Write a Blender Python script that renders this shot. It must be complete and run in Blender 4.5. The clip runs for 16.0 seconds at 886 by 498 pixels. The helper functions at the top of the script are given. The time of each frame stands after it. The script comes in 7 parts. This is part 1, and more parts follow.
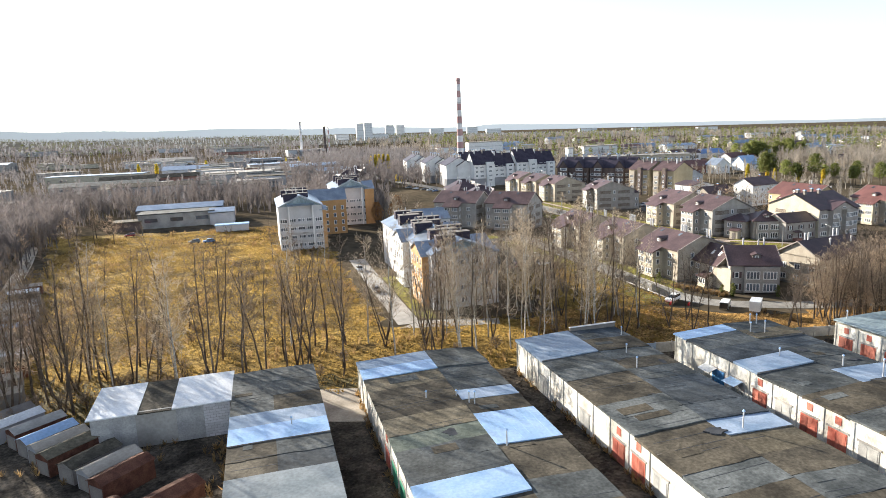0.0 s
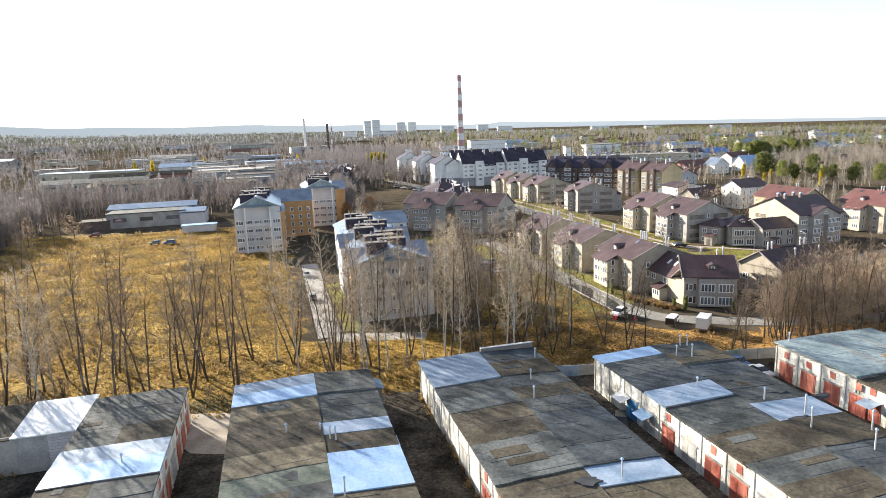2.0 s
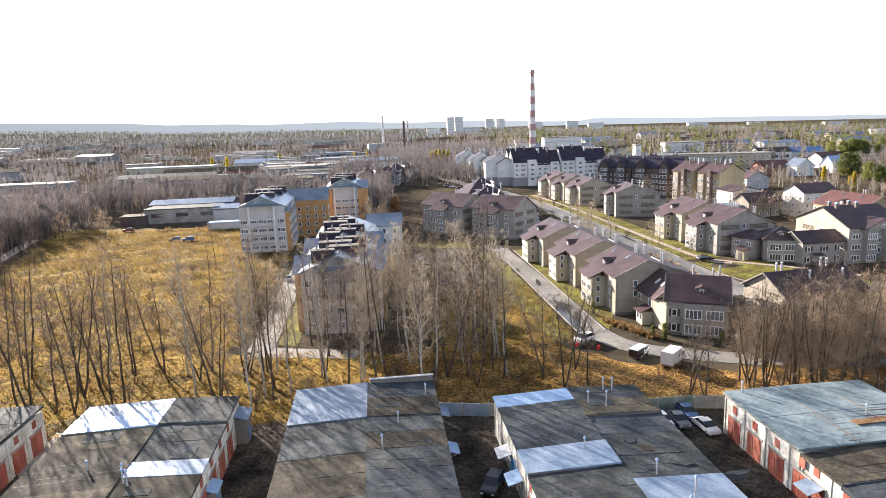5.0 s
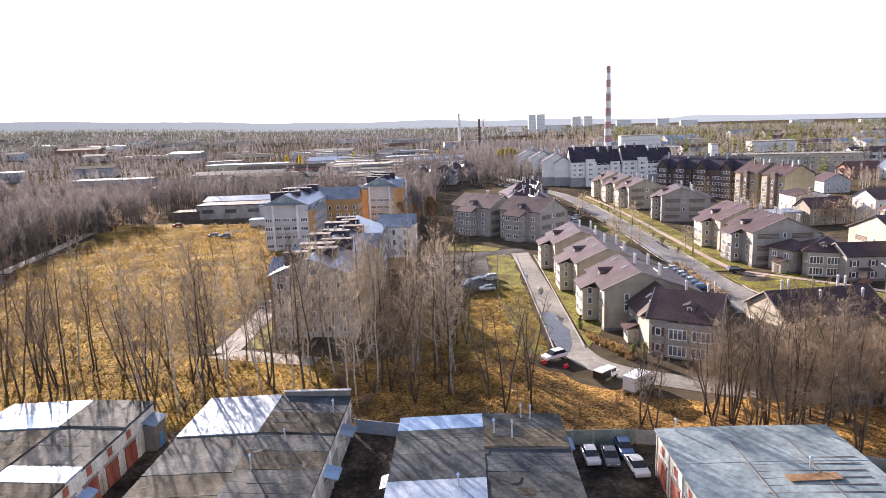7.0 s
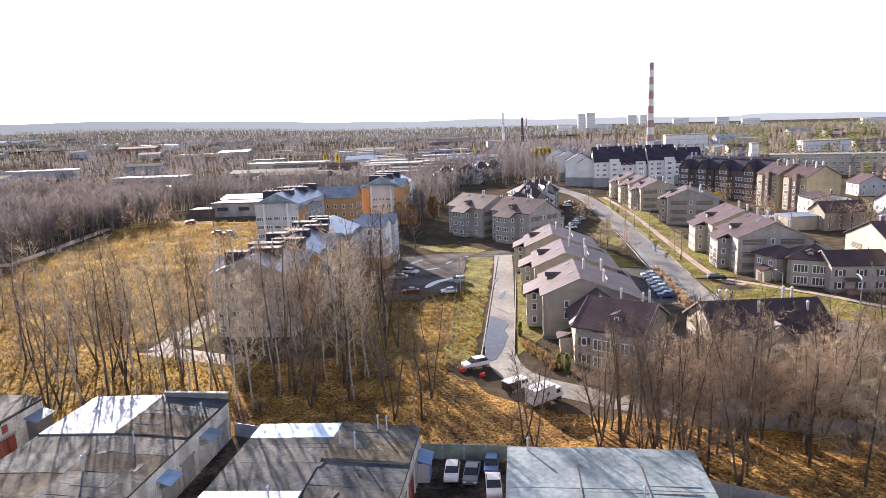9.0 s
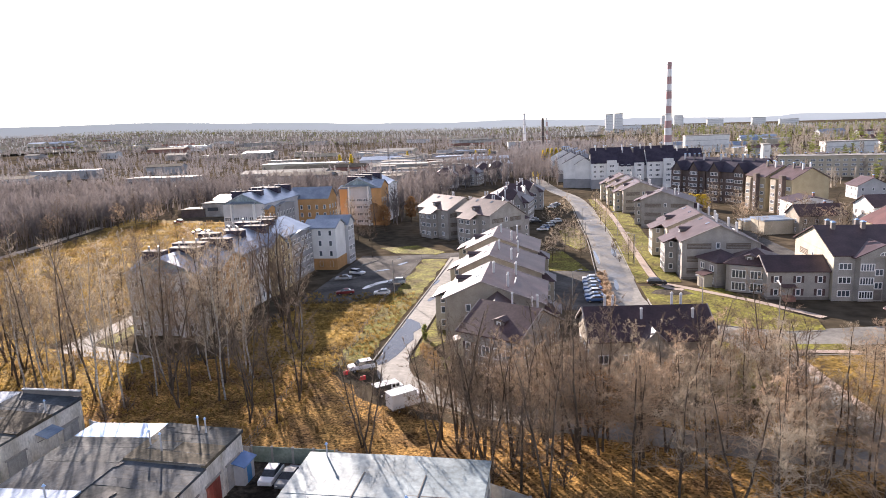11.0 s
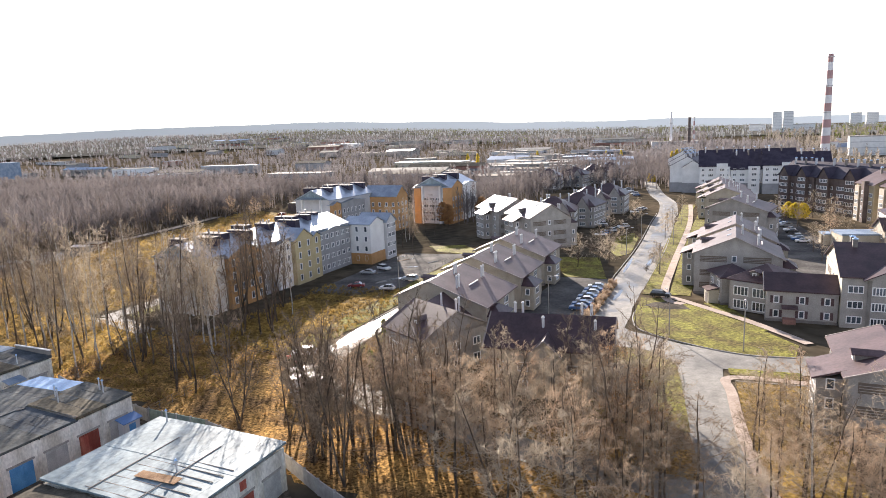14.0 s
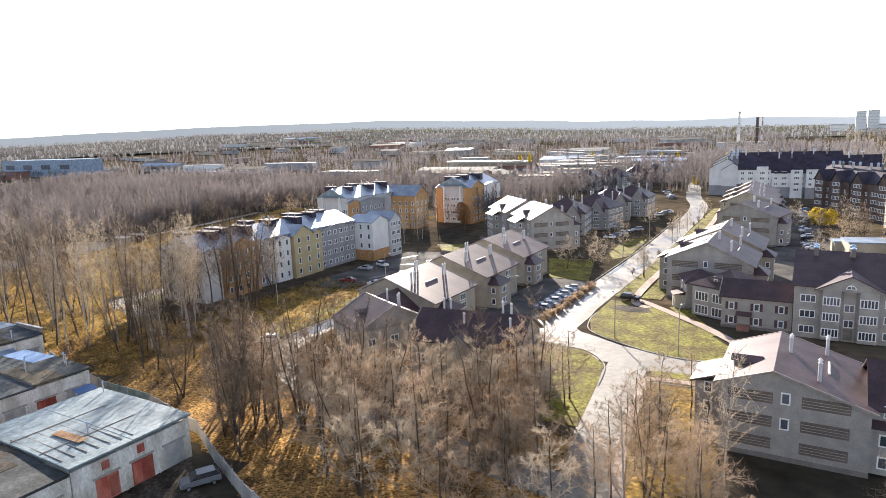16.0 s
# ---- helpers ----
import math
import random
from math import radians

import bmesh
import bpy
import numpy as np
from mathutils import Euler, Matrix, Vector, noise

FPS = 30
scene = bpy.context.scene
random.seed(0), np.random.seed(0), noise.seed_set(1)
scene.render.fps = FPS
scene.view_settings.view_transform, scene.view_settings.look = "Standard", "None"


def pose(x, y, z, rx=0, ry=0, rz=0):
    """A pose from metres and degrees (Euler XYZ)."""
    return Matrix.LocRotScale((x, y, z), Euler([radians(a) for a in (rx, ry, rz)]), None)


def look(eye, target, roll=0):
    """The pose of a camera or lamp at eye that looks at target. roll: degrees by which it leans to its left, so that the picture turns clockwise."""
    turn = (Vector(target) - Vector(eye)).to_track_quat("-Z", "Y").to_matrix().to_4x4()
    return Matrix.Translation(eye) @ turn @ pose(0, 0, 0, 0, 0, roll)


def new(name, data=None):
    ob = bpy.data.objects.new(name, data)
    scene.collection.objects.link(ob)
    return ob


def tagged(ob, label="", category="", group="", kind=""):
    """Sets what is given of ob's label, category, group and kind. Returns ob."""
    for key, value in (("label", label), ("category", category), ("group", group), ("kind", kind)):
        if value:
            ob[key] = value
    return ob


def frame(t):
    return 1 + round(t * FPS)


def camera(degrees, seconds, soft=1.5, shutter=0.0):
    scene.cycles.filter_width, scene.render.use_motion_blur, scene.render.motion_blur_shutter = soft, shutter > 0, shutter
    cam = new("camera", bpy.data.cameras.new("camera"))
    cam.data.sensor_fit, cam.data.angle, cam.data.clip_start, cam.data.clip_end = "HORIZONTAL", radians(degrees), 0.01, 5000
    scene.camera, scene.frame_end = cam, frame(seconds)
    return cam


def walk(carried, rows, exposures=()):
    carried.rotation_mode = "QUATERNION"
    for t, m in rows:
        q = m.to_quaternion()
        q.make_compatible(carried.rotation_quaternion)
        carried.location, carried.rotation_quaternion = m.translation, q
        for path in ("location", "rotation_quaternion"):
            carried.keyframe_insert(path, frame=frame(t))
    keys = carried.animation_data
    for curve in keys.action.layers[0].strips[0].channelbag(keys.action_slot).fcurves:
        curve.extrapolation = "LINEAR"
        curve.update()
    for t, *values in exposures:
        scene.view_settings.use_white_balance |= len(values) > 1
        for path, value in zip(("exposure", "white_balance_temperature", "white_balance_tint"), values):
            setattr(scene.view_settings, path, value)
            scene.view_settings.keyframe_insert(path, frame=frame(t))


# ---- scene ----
cam = camera(69.8, 16.0, soft=0.8)
METRES, EYE, TILT, LEAN, TURN = 185.0, 41.8, -0.9, 0.0, -15.7
ROWS = [
    (0.0, 0.0, 0.0, 0.0, -0.39, -9.97, 2.23),
    (0.5, 0.0252, 0.0112, 0.0003, 0.24, -10.05, 2.15),
    (1.0, 0.0516, 0.0258, 0.0007, 0.65, -10.12, 2.1),
    (1.5, 0.0754, 0.0393, 0.0005, 0.86, -10.16, 2.04),
    (2.0, 0.1001, 0.0528, 0.0004, 1.0, -10.17, 2.05),
    (2.5, 0.1246, 0.0663, -0.0, 1.27, -10.16, 2.03),
    (3.0, 0.1496, 0.08, -0.0001, 2.01, -10.16, 2.04),
    (3.5, 0.1748, 0.0938, -0.0003, 3.35, -10.19, 2.03),
    (4.0, 0.2004, 0.1081, -0.0009, 5.08, -10.2, 1.99),
    (6.5, 0.3343, 0.1826, -0.0026, 15.84, -10.1, 1.96),
    (7.0, 0.3625, 0.1978, -0.0034, 17.39, -10.09, 1.95),
    (7.5, 0.3887, 0.2117, -0.004, 18.95, -10.1, 1.9),
    (8.0, 0.4172, 0.226, -0.0048, 20.6, -10.06, 1.96),
    (8.5, 0.4456, 0.2409, -0.006, 21.86, -10.02, 1.96),
    (9.0, 0.4741, 0.2555, -0.0071, 22.48, -10.01, 1.94),
    (9.5, 0.5038, 0.2706, -0.0092, 22.71, -9.94, 2.01),
    (12.0, 0.6538, 0.3448, -0.0114, 28.93, -9.77, 1.88),
    (12.5, 0.685, 0.3603, -0.0116, 30.72, -9.73, 1.86),
    (13.0, 0.7157, 0.3754, -0.012, 32.97, -9.65, 1.81),
    (13.5, 0.7464, 0.3906, -0.0121, 36.11, -9.56, 1.77),
    (14.0, 0.7768, 0.4043, -0.0117, 39.93, -9.5, 1.7),
    (14.5, 0.8056, 0.4185, -0.0107, 42.91, -9.48, 1.65),
    (15.0, 0.8332, 0.4325, -0.0099, 44.53, -9.45, 1.59),
    (15.5, 0.8606, 0.4458, -0.0091, 45.48, -9.45, 1.48),
    (16.0, 0.8872, 0.4602, -0.0089, 46.31, -9.46, 1.37),
]
walk(cam, [(t, pose(0, 0, EYE, TILT, LEAN, TURN) @ pose(METRES * x, METRES * y, METRES * z, 90 + pitch, roll, yaw)) for t, x, y, z, yaw, pitch, roll in ROWS],
     [(0, 1.62, 6400, 9), (4.2, 1.66, 6400, 10), (6.3, 1.6, 6500, 23), (9.7, 1.62, 6500, 23), (11.8, 1.58, 6500, 20), (16, 1.72, 6450, 15)])
# ---- light ----
SUN_AZ, SUN_EL = 32.6, 16.6            # degrees to the left of +y, and above the ground
sd = Vector((-math.sin(radians(SUN_AZ)) * math.cos(radians(SUN_EL)), math.cos(radians(SUN_AZ)) * math.cos(radians(SUN_EL)), math.sin(radians(SUN_EL))))
world = bpy.data.worlds.new("world")
scene.world = world
world.use_nodes = True
wn = world.node_tree
sky = wn.nodes.new("ShaderNodeTexSky")
sky.sky_type = "NISHITA"
sky.sun_disc = False
sky.sun_elevation, sky.sun_rotation = radians(SUN_EL), radians(-SUN_AZ)
sky.altitude = 1500
sky.air_density, sky.dust_density, sky.ozone_density = 1.0, 0.3, 2.0
wn.nodes["Background"].inputs["Strength"].default_value = 0.09
haze = wn.nodes.new("ShaderNodeHueSaturation")     # thin bright haze takes the colour out of the low sky
haze.inputs["Saturation"].default_value = 0.56
wn.links.new(sky.outputs[0], haze.inputs["Color"])
wn.links.new(haze.outputs[0], wn.nodes["Background"].inputs[0])
sun_data = bpy.data.lights.new("sun", "SUN")
sun_data.energy, sun_data.angle, sun_data.color = 5.0, radians(0.6), (1.0, 0.9, 0.76)
sun = new("sun", sun_data)
sun.matrix_world = look(sd * 400, (0, 0, 0))


# ---- materials ----
def mat(name, c1, c2=None, scale=1.0, rough=0.8, bump=0.0, metal=0.0, fine=0.15, vary=0.0, stretch=None, spec=0.4, detail=5.0, rough2=None, thin=0.0, grain=0.0, bits=5.0):
    """A surface of two mottled colours with finer grain, and a little change from object to object."""
    m = bpy.data.materials.new(name)
    m.use_nodes = True
    n, l = m.node_tree.nodes, m.node_tree.links
    b = n["Principled BSDF"]
    b.inputs["Roughness"].default_value, b.inputs["Metallic"].default_value = rough, metal
    b.inputs["Specular IOR Level"].default_value = spec
    tc = n.new("ShaderNodeTexCoord")
    src = tc.outputs["Object"]
    if stretch:
        mp = n.new("ShaderNodeMapping")
        mp.inputs["Scale"].default_value = stretch
        l.new(src, mp.inputs["Vector"])
        src = mp.outputs[0]
    big = n.new("ShaderNodeTexNoise")
    big.inputs["Scale"].default_value, big.inputs["Detail"].default_value = scale, detail
    l.new(src, big.inputs["Vector"])
    ramp = n.new("ShaderNodeValToRGB")
    ramp.color_ramp.elements[0].position, ramp.color_ramp.elements[1].position = 0.36, 0.64
    ramp.color_ramp.elements[0].color = (*c1, 1)
    ramp.color_ramp.elements[1].color = (*(c2 or c1), 1)
    l.new(big.outputs["Fac"], ramp.inputs["Fac"])
    small = n.new("ShaderNodeTexNoise")
    small.inputs["Scale"].default_value, small.inputs["Detail"].default_value = scale * 9, 3
    l.new(src, small.inputs["Vector"])
    mr = n.new("ShaderNodeMapRange")
    mr.inputs["From Min"].default_value, mr.inputs["From Max"].default_value = 0.25, 0.75
    mr.inputs["To Min"].default_value, mr.inputs["To Max"].default_value = 1 - fine, 1 + fine
    l.new(small.outputs["Fac"], mr.inputs["Value"])
    mul = n.new("ShaderNodeMix")
    mul.data_type, mul.blend_type = "RGBA", "MULTIPLY"
    mul.inputs["Factor"].default_value = 1.0
    l.new(ramp.outputs["Color"], mul.inputs["A"])
    l.new(mr.outputs["Result"], mul.inputs["B"])
    out = mul.outputs["Result"]
    if grain:     # single leaves, tufts or stones: small cells, each of its own tone
        cell, part_of, cr, m3 = n.new("ShaderNodeTexVoronoi"), n.new("ShaderNodeSeparateColor"), n.new("ShaderNodeMapRange"), n.new("ShaderNodeMix")
        cell.inputs["Scale"].default_value = bits
        cr.inputs["To Min"].default_value, cr.inputs["To Max"].default_value = 1 - grain, 1 + grain
        m3.data_type, m3.blend_type = "RGBA", "MULTIPLY"
        m3.inputs["Factor"].default_value = 1.0
        l.new(src, cell.inputs["Vector"])
        l.new(cell.outputs["Color"], part_of.inputs[0])
        l.new(part_of.outputs[0], cr.inputs["Value"])
        l.new(out, m3.inputs["A"])
        l.new(cr.outputs["Result"], m3.inputs["B"])
        out = m3.outputs["Result"]
    if vary:
        oi = n.new("ShaderNodeObjectInfo")
        vr = n.new("ShaderNodeMapRange")
        vr.inputs["To Min"].default_value, vr.inputs["To Max"].default_value = 1 - vary, 1 + vary
        l.new(oi.outputs["Random"], vr.inputs["Value"])
        m2 = n.new("ShaderNodeMix")
        m2.data_type, m2.blend_type = "RGBA", "MULTIPLY"
        m2.inputs["Factor"].default_value = 1.0
        l.new(out, m2.inputs["A"])
        l.new(vr.outputs["Result"], m2.inputs["B"])
        out = m2.outputs["Result"]
    l.new(out, b.inputs["Base Color"])
    if rough2 is not None:
        rr = n.new("ShaderNodeMapRange")
        rr.inputs["From Min"].default_value, rr.inputs["From Max"].default_value = 0.4, 0.62
        rr.inputs["To Min"].default_value, rr.inputs["To Max"].default_value = rough, rough2
        l.new(big.outputs["Fac"], rr.inputs["Value"])
        l.new(rr.outputs["Result"], b.inputs["Roughness"])
    if thin:      # thin leaves and blades let light through
        tl, mx = n.new("ShaderNodeBsdfTranslucent"), n.new("ShaderNodeMixShader")
        mx.inputs[0].default_value = thin
        l.new(out, tl.inputs["Color"])
        l.new(b.outputs[0], mx.inputs[1])
        l.new(tl.outputs[0], mx.inputs[2])
        l.new(mx.outputs[0], n["Material Output"].inputs["Surface"])
    if bump:
        bp = n.new("ShaderNodeBump")
        bp.inputs["Strength"].default_value, bp.inputs["Distance"].default_value = bump, 0.05
        l.new(small.outputs["Fac"], bp.inputs["Height"])
        l.new(bp.outputs["Normal"], b.inputs["Normal"])
    return m


M = {
    "ground": mat("dull_ground", (0.062, 0.054, 0.040), (0.125, 0.10, 0.07), 0.03, 0.98, 0.0, fine=0.4, detail=9, spec=0.0),
    "field": mat("dry_grass", (0.090, 0.062, 0.026), (0.36, 0.238, 0.066), 0.09, 0.98, 0.5, fine=0.55, detail=12, spec=0.03, grain=0.5, bits=2.6),
    "litter": mat("leaf_litter", (0.14, 0.085, 0.04), (0.42, 0.245, 0.08), 0.2, 0.98, 0.5, fine=0.45, detail=11, spec=0.03, grain=0.7, bits=4.0),
    "lawn": mat("lawn", (0.12, 0.095, 0.033), (0.225, 0.215, 0.045), 0.22, 0.95, 0.5, fine=0.5, detail=12, spec=0.1, grain=0.35, bits=2.4),
    "dirt": mat("dirt", (0.026, 0.022, 0.018), (0.12, 0.10, 0.078), 0.22, 0.95, 0.5, fine=0.5, detail=12, spec=0.08, grain=0.3, bits=3.0),
    "asphalt": mat("asphalt", (0.17, 0.163, 0.15), (0.30, 0.288, 0.262), 0.08, 0.62, 0.25, fine=0.22, detail=11, rough2=0.85, spec=0.25, grain=0.1, bits=4.0),
    "lot": mat("damp_dark_asphalt", (0.085, 0.08, 0.077), (0.165, 0.157, 0.145), 0.14, 0.9, 0.2, fine=0.25, detail=11, spec=0.02),
    "scrub": mat("brown_scrub", (0.22, 0.145, 0.07), (0.40, 0.27, 0.125), 0.2, 0.95, fine=0.4, thin=0.6),
    "damp": mat("damp_asphalt", (0.13, 0.127, 0.12), (0.22, 0.213, 0.20), 0.16, 0.36, 0.1, fine=0.2, spec=0.4, detail=10, rough2=0.75),
    "wet": mat("wet_asphalt", (0.05, 0.05, 0.052), (0.085, 0.085, 0.085), 0.5, 0.1, fine=0.1, spec=0.5),
    "path": mat("footpath", (0.38, 0.305, 0.255), (0.49, 0.40, 0.34), 0.4, 0.9, 0.2, spec=0.15),
    "sheet_matte": mat("matte_grey_sheet", (0.15, 0.18, 0.20), (0.22, 0.25, 0.27), 0.3, 0.75, 0.1, fine=0.2, vary=0.1, spec=0.15),
    "undergrowth": mat("brown_green_undergrowth", (0.045, 0.038, 0.018), (0.16, 0.125, 0.05), 0.2, 0.95, 0.8, fine=0.5, detail=12, spec=0.08, grain=0.5, bits=2.6),
    "rust_tan": mat("tan_rusted_sheet", (0.20, 0.11, 0.055), (0.34, 0.22, 0.13), 0.8, 0.85, 0.2, fine=0.3, detail=10, spec=0.12),
    "trim_dull": mat("weathered_verge_board", (0.26, 0.225, 0.205), (0.36, 0.32, 0.295), 1.0, 0.8, fine=0.12, spec=0.15),
    "kerb": mat("kerb_concrete", (0.27, 0.255, 0.235), (0.40, 0.38, 0.35), 0.6, 0.9, 0.2, spec=0.15),
    "felt": mat("roofing_felt", (0.051, 0.057, 0.058), (0.117, 0.126, 0.126), 0.28, 0.8, 0.4, fine=0.35, vary=0.25, detail=12, spec=0.15, grain=0.12, bits=3.0),
    "felt_brown": mat("brown_roofing_felt", (0.042, 0.037, 0.029), (0.10, 0.087, 0.066), 0.28, 0.85, 0.4, fine=0.36, vary=0.25, detail=12, spec=0.12, grain=0.15, bits=3.0),
    "felt_dark": mat("dark_blue_grey_felt", (0.042, 0.050, 0.058), (0.092, 0.105, 0.116), 0.28, 0.8, 0.4, fine=0.33, vary=0.25, detail=12, spec=0.15, grain=0.12, bits=3.0),
    "felt_tan": mat("sun_bleached_felt", (0.092, 0.080, 0.058), (0.165, 0.143, 0.104), 0.3, 0.88, 0.4, fine=0.3, vary=0.2, detail=12, spec=0.1, grain=0.15, bits=3.0),
    "felt_green": mat("greenish_weathered_felt", (0.092, 0.110, 0.094), (0.155, 0.175, 0.148), 0.3, 0.85, 0.4, fine=0.28, vary=0.15, detail=12, spec=0.12, grain=0.12, bits=3.0),
    "felt_patch": mat("new_felt_patch", (0.035, 0.038, 0.044), (0.065, 0.068, 0.075), 0.5, 0.7, 0.2, spec=0.2),
    # The blue in these two sheets is reflected sky put into the base colour.
    "zinc": mat("galvanised_sheet_with_sky_tint", (0.28, 0.44, 0.66), (0.40, 0.55, 0.77), 0.3, 0.42, 0.1, metal=0.25, vary=0.1),
    "zinc_dull": mat("dull_sheet_with_sky_tint", (0.20, 0.28, 0.39), (0.35, 0.42, 0.52), 0.3, 0.55, 0.1, metal=0.2, vary=0.15, spec=0.3),
    "roof_white": mat("bright_metal_sheet", (0.66, 0.68, 0.70), (0.78, 0.80, 0.82), 0.4, 0.35, 0.1, metal=0.2),
    "rust": mat("rusty_sheet", (0.075, 0.032, 0.022), (0.15, 0.068, 0.045), 0.8, 0.85, 0.3, fine=0.3, detail=10, spec=0.15),
    "whitewash": mat("whitewashed_brick", (0.50, 0.47, 0.40), (0.80, 0.78, 0.72), 0.5, 0.9, 0.4, fine=0.22, stretch=(1, 1, 0.5), detail=11),
    "greybrick": mat("grey_silicate_brick", (0.31, 0.305, 0.30), (0.43, 0.42, 0.41), 0.5, 0.9, 0.4, fine=0.2, vary=0.08, detail=8),
    "blockwork": None,
    "red_door": mat("faded_red_paint", (0.34, 0.075, 0.05), (0.46, 0.16, 0.11), 0.9, 0.7, 0.2, vary=0.3, stretch=(1, 1, 0.4)),
    "green_door": mat("green_paint", (0.03, 0.22, 0.13), (0.05, 0.30, 0.18), 0.8, 0.6, 0.1),
    "blue_door": mat("blue_paint", (0.06, 0.22, 0.46), (0.10, 0.30, 0.55), 0.8, 0.6, 0.1),
    "grey_door": mat("grey_paint", (0.33, 0.33, 0.32), (0.45, 0.45, 0.43), 0.8, 0.6, 0.1, vary=0.2),
    "steel": mat("steel_pipe", (0.30, 0.30, 0.30), (0.45, 0.44, 0.43), 1.0, 0.45, metal=0.7),
    "beige": mat("beige_brick", (0.33, 0.29, 0.235), (0.41, 0.365, 0.295), 0.5, 0.9, 0.3, fine=0.14, vary=0.1),
    "cream": mat("cream_plaster", (0.43, 0.385, 0.295), (0.51, 0.46, 0.36), 0.4, 0.9, 0.2, fine=0.1),
    "greyblock": mat("grey_facing_brick", (0.285, 0.268, 0.248), (0.37, 0.345, 0.317), 0.5, 0.9, 0.3, fine=0.14, vary=0.08),
    "band": mat("dark_brick_panel", (0.13, 0.105, 0.085), (0.18, 0.145, 0.12), 0.8, 0.9, 0.3),
    "plinth": mat("dark_plinth", (0.17, 0.15, 0.14), (0.22, 0.20, 0.18), 0.8, 0.9, 0.2),
    "roof_brown": mat("brown_metal_tile", (0.077, 0.050, 0.051), (0.117, 0.076, 0.077), 0.3, 0.46, 0.2, fine=0.22, vary=0.14, spec=0.2),
    "roof_dark": mat("dark_brown_metal_tile", (0.056, 0.038, 0.043), (0.09, 0.057, 0.062), 0.3, 0.42, 0.2, fine=0.18, vary=0.14, spec=0.22),
    "roof_red": mat("red_brown_metal_tile", (0.115, 0.052, 0.047), (0.16, 0.072, 0.064), 0.3, 0.5, 0.2, fine=0.12, vary=0.12, spec=0.3),
    "roof_zinc": mat("standing_seam_zinc", (0.24, 0.285, 0.35), (0.34, 0.39, 0.46), 0.3, 0.32, 0.1, fine=0.15, metal=0.6),
    "roof_navy": mat("dark_slate_roof", (0.03, 0.026, 0.042), (0.055, 0.046, 0.068), 0.3, 0.5, 0.2, fine=0.2, spec=0.2),
    "wall_white": mat("white_plaster", (0.66, 0.66, 0.65), (0.76, 0.76, 0.75), 0.3, 0.9, 0.15, fine=0.05),
    "wall_orange": mat("orange_facing_brick", (0.42, 0.235, 0.10), (0.50, 0.285, 0.125), 0.4, 0.9, 0.3, fine=0.12),
    "wall_lgrey": mat("pale_grey_plaster", (0.46, 0.46, 0.47), (0.55, 0.55, 0.56), 0.3, 0.9, 0.2, fine=0.06),
    "wall_grey": mat("grey_plaster", (0.27, 0.27, 0.28), (0.34, 0.34, 0.35), 0.3, 0.9, 0.2, fine=0.06),
    "wall_yellow": mat("ochre_yellow_plaster", (0.44, 0.36, 0.205), (0.52, 0.43, 0.25), 0.3, 0.9, 0.2, fine=0.08),
    "wall_brown": mat("dark_brown_brick", (0.095, 0.072, 0.066), (0.145, 0.11, 0.098), 0.4, 0.9, 0.3, fine=0.12),
    "wall_ochre": mat("ochre_brick", (0.36, 0.295, 0.185), (0.43, 0.355, 0.23), 0.4, 0.9, 0.3, fine=0.1),
    "concrete": mat("weathered_concrete", (0.27, 0.258, 0.24), (0.42, 0.40, 0.37), 0.25, 0.92, 0.3, spec=0.15, detail=8),
    "red_brick": mat("red_brick", (0.22, 0.115, 0.09), (0.30, 0.155, 0.12), 0.4, 0.9, 0.3),
    "frame": mat("white_window_frame", (0.78, 0.78, 0.77), (0.84, 0.84, 0.83), 1.0, 0.45, fine=0.03),
    "bark": mat("grey_brown_bark", (0.05, 0.037, 0.027), (0.125, 0.094, 0.068), 1.2, 0.95, 0.6, fine=0.35, vary=0.35, stretch=(1, 1, 0.3)),
    "twig": mat("bare_twigs", (0.15, 0.114, 0.086), (0.25, 0.195, 0.148), 0.6, 0.95, fine=0.2, vary=0.35, thin=0.3),
    "birch": mat("birch_bark", (0.22, 0.205, 0.185), (0.50, 0.475, 0.43), 1.6, 0.9, 0.3, fine=0.5, stretch=(1, 1, 2.5), detail=8),
    "birch_twig": mat("pale_twigs", (0.34, 0.28, 0.205), (0.52, 0.44, 0.34), 0.6, 0.95, fine=0.2, vary=0.25, thin=0.35),
    "red_twig": mat("reddish_twigs", (0.31, 0.23, 0.16), (0.47, 0.365, 0.265), 0.6, 0.95, fine=0.2, vary=0.4, thin=0.4),
    "leaf_rust": mat("rust_leaves", (0.24, 0.125, 0.055), (0.38, 0.21, 0.09), 0.6, 0.9, vary=0.2, thin=0.45),
    "leaf_yellow": mat("yellow_leaves", (0.52, 0.40, 0.04), (0.65, 0.52, 0.07), 0.6, 0.9, vary=0.15, thin=0.45),
    "needle": mat("pine_needles", (0.13, 0.155, 0.045), (0.26, 0.27, 0.09), 0.4, 0.9, vary=0.4, thin=0.55),
    "far_twig": mat("far_bare_wood", (0.138, 0.122, 0.12), (0.255, 0.225, 0.215), 0.02, 0.95, fine=0.25, thin=0.4),
    # Blue-grey haze of the distance is mixed into this wood's base colour.
    "far_mix": mat("hazed_farthest_wood", (0.27, 0.285, 0.30), (0.35, 0.36, 0.365), 0.004, 0.95, fine=0.1, thin=0.5),
    # Greyed, low-contrast twig tone: aerial haze painted into the colour.
    "town_twig": mat("hazed_town_trees", (0.165, 0.155, 0.162), (0.255, 0.24, 0.242), 0.012, 0.95, fine=0.12, thin=0.7),
    # Lighter copy of the bare-wood colour, with the sun's brightening painted in.
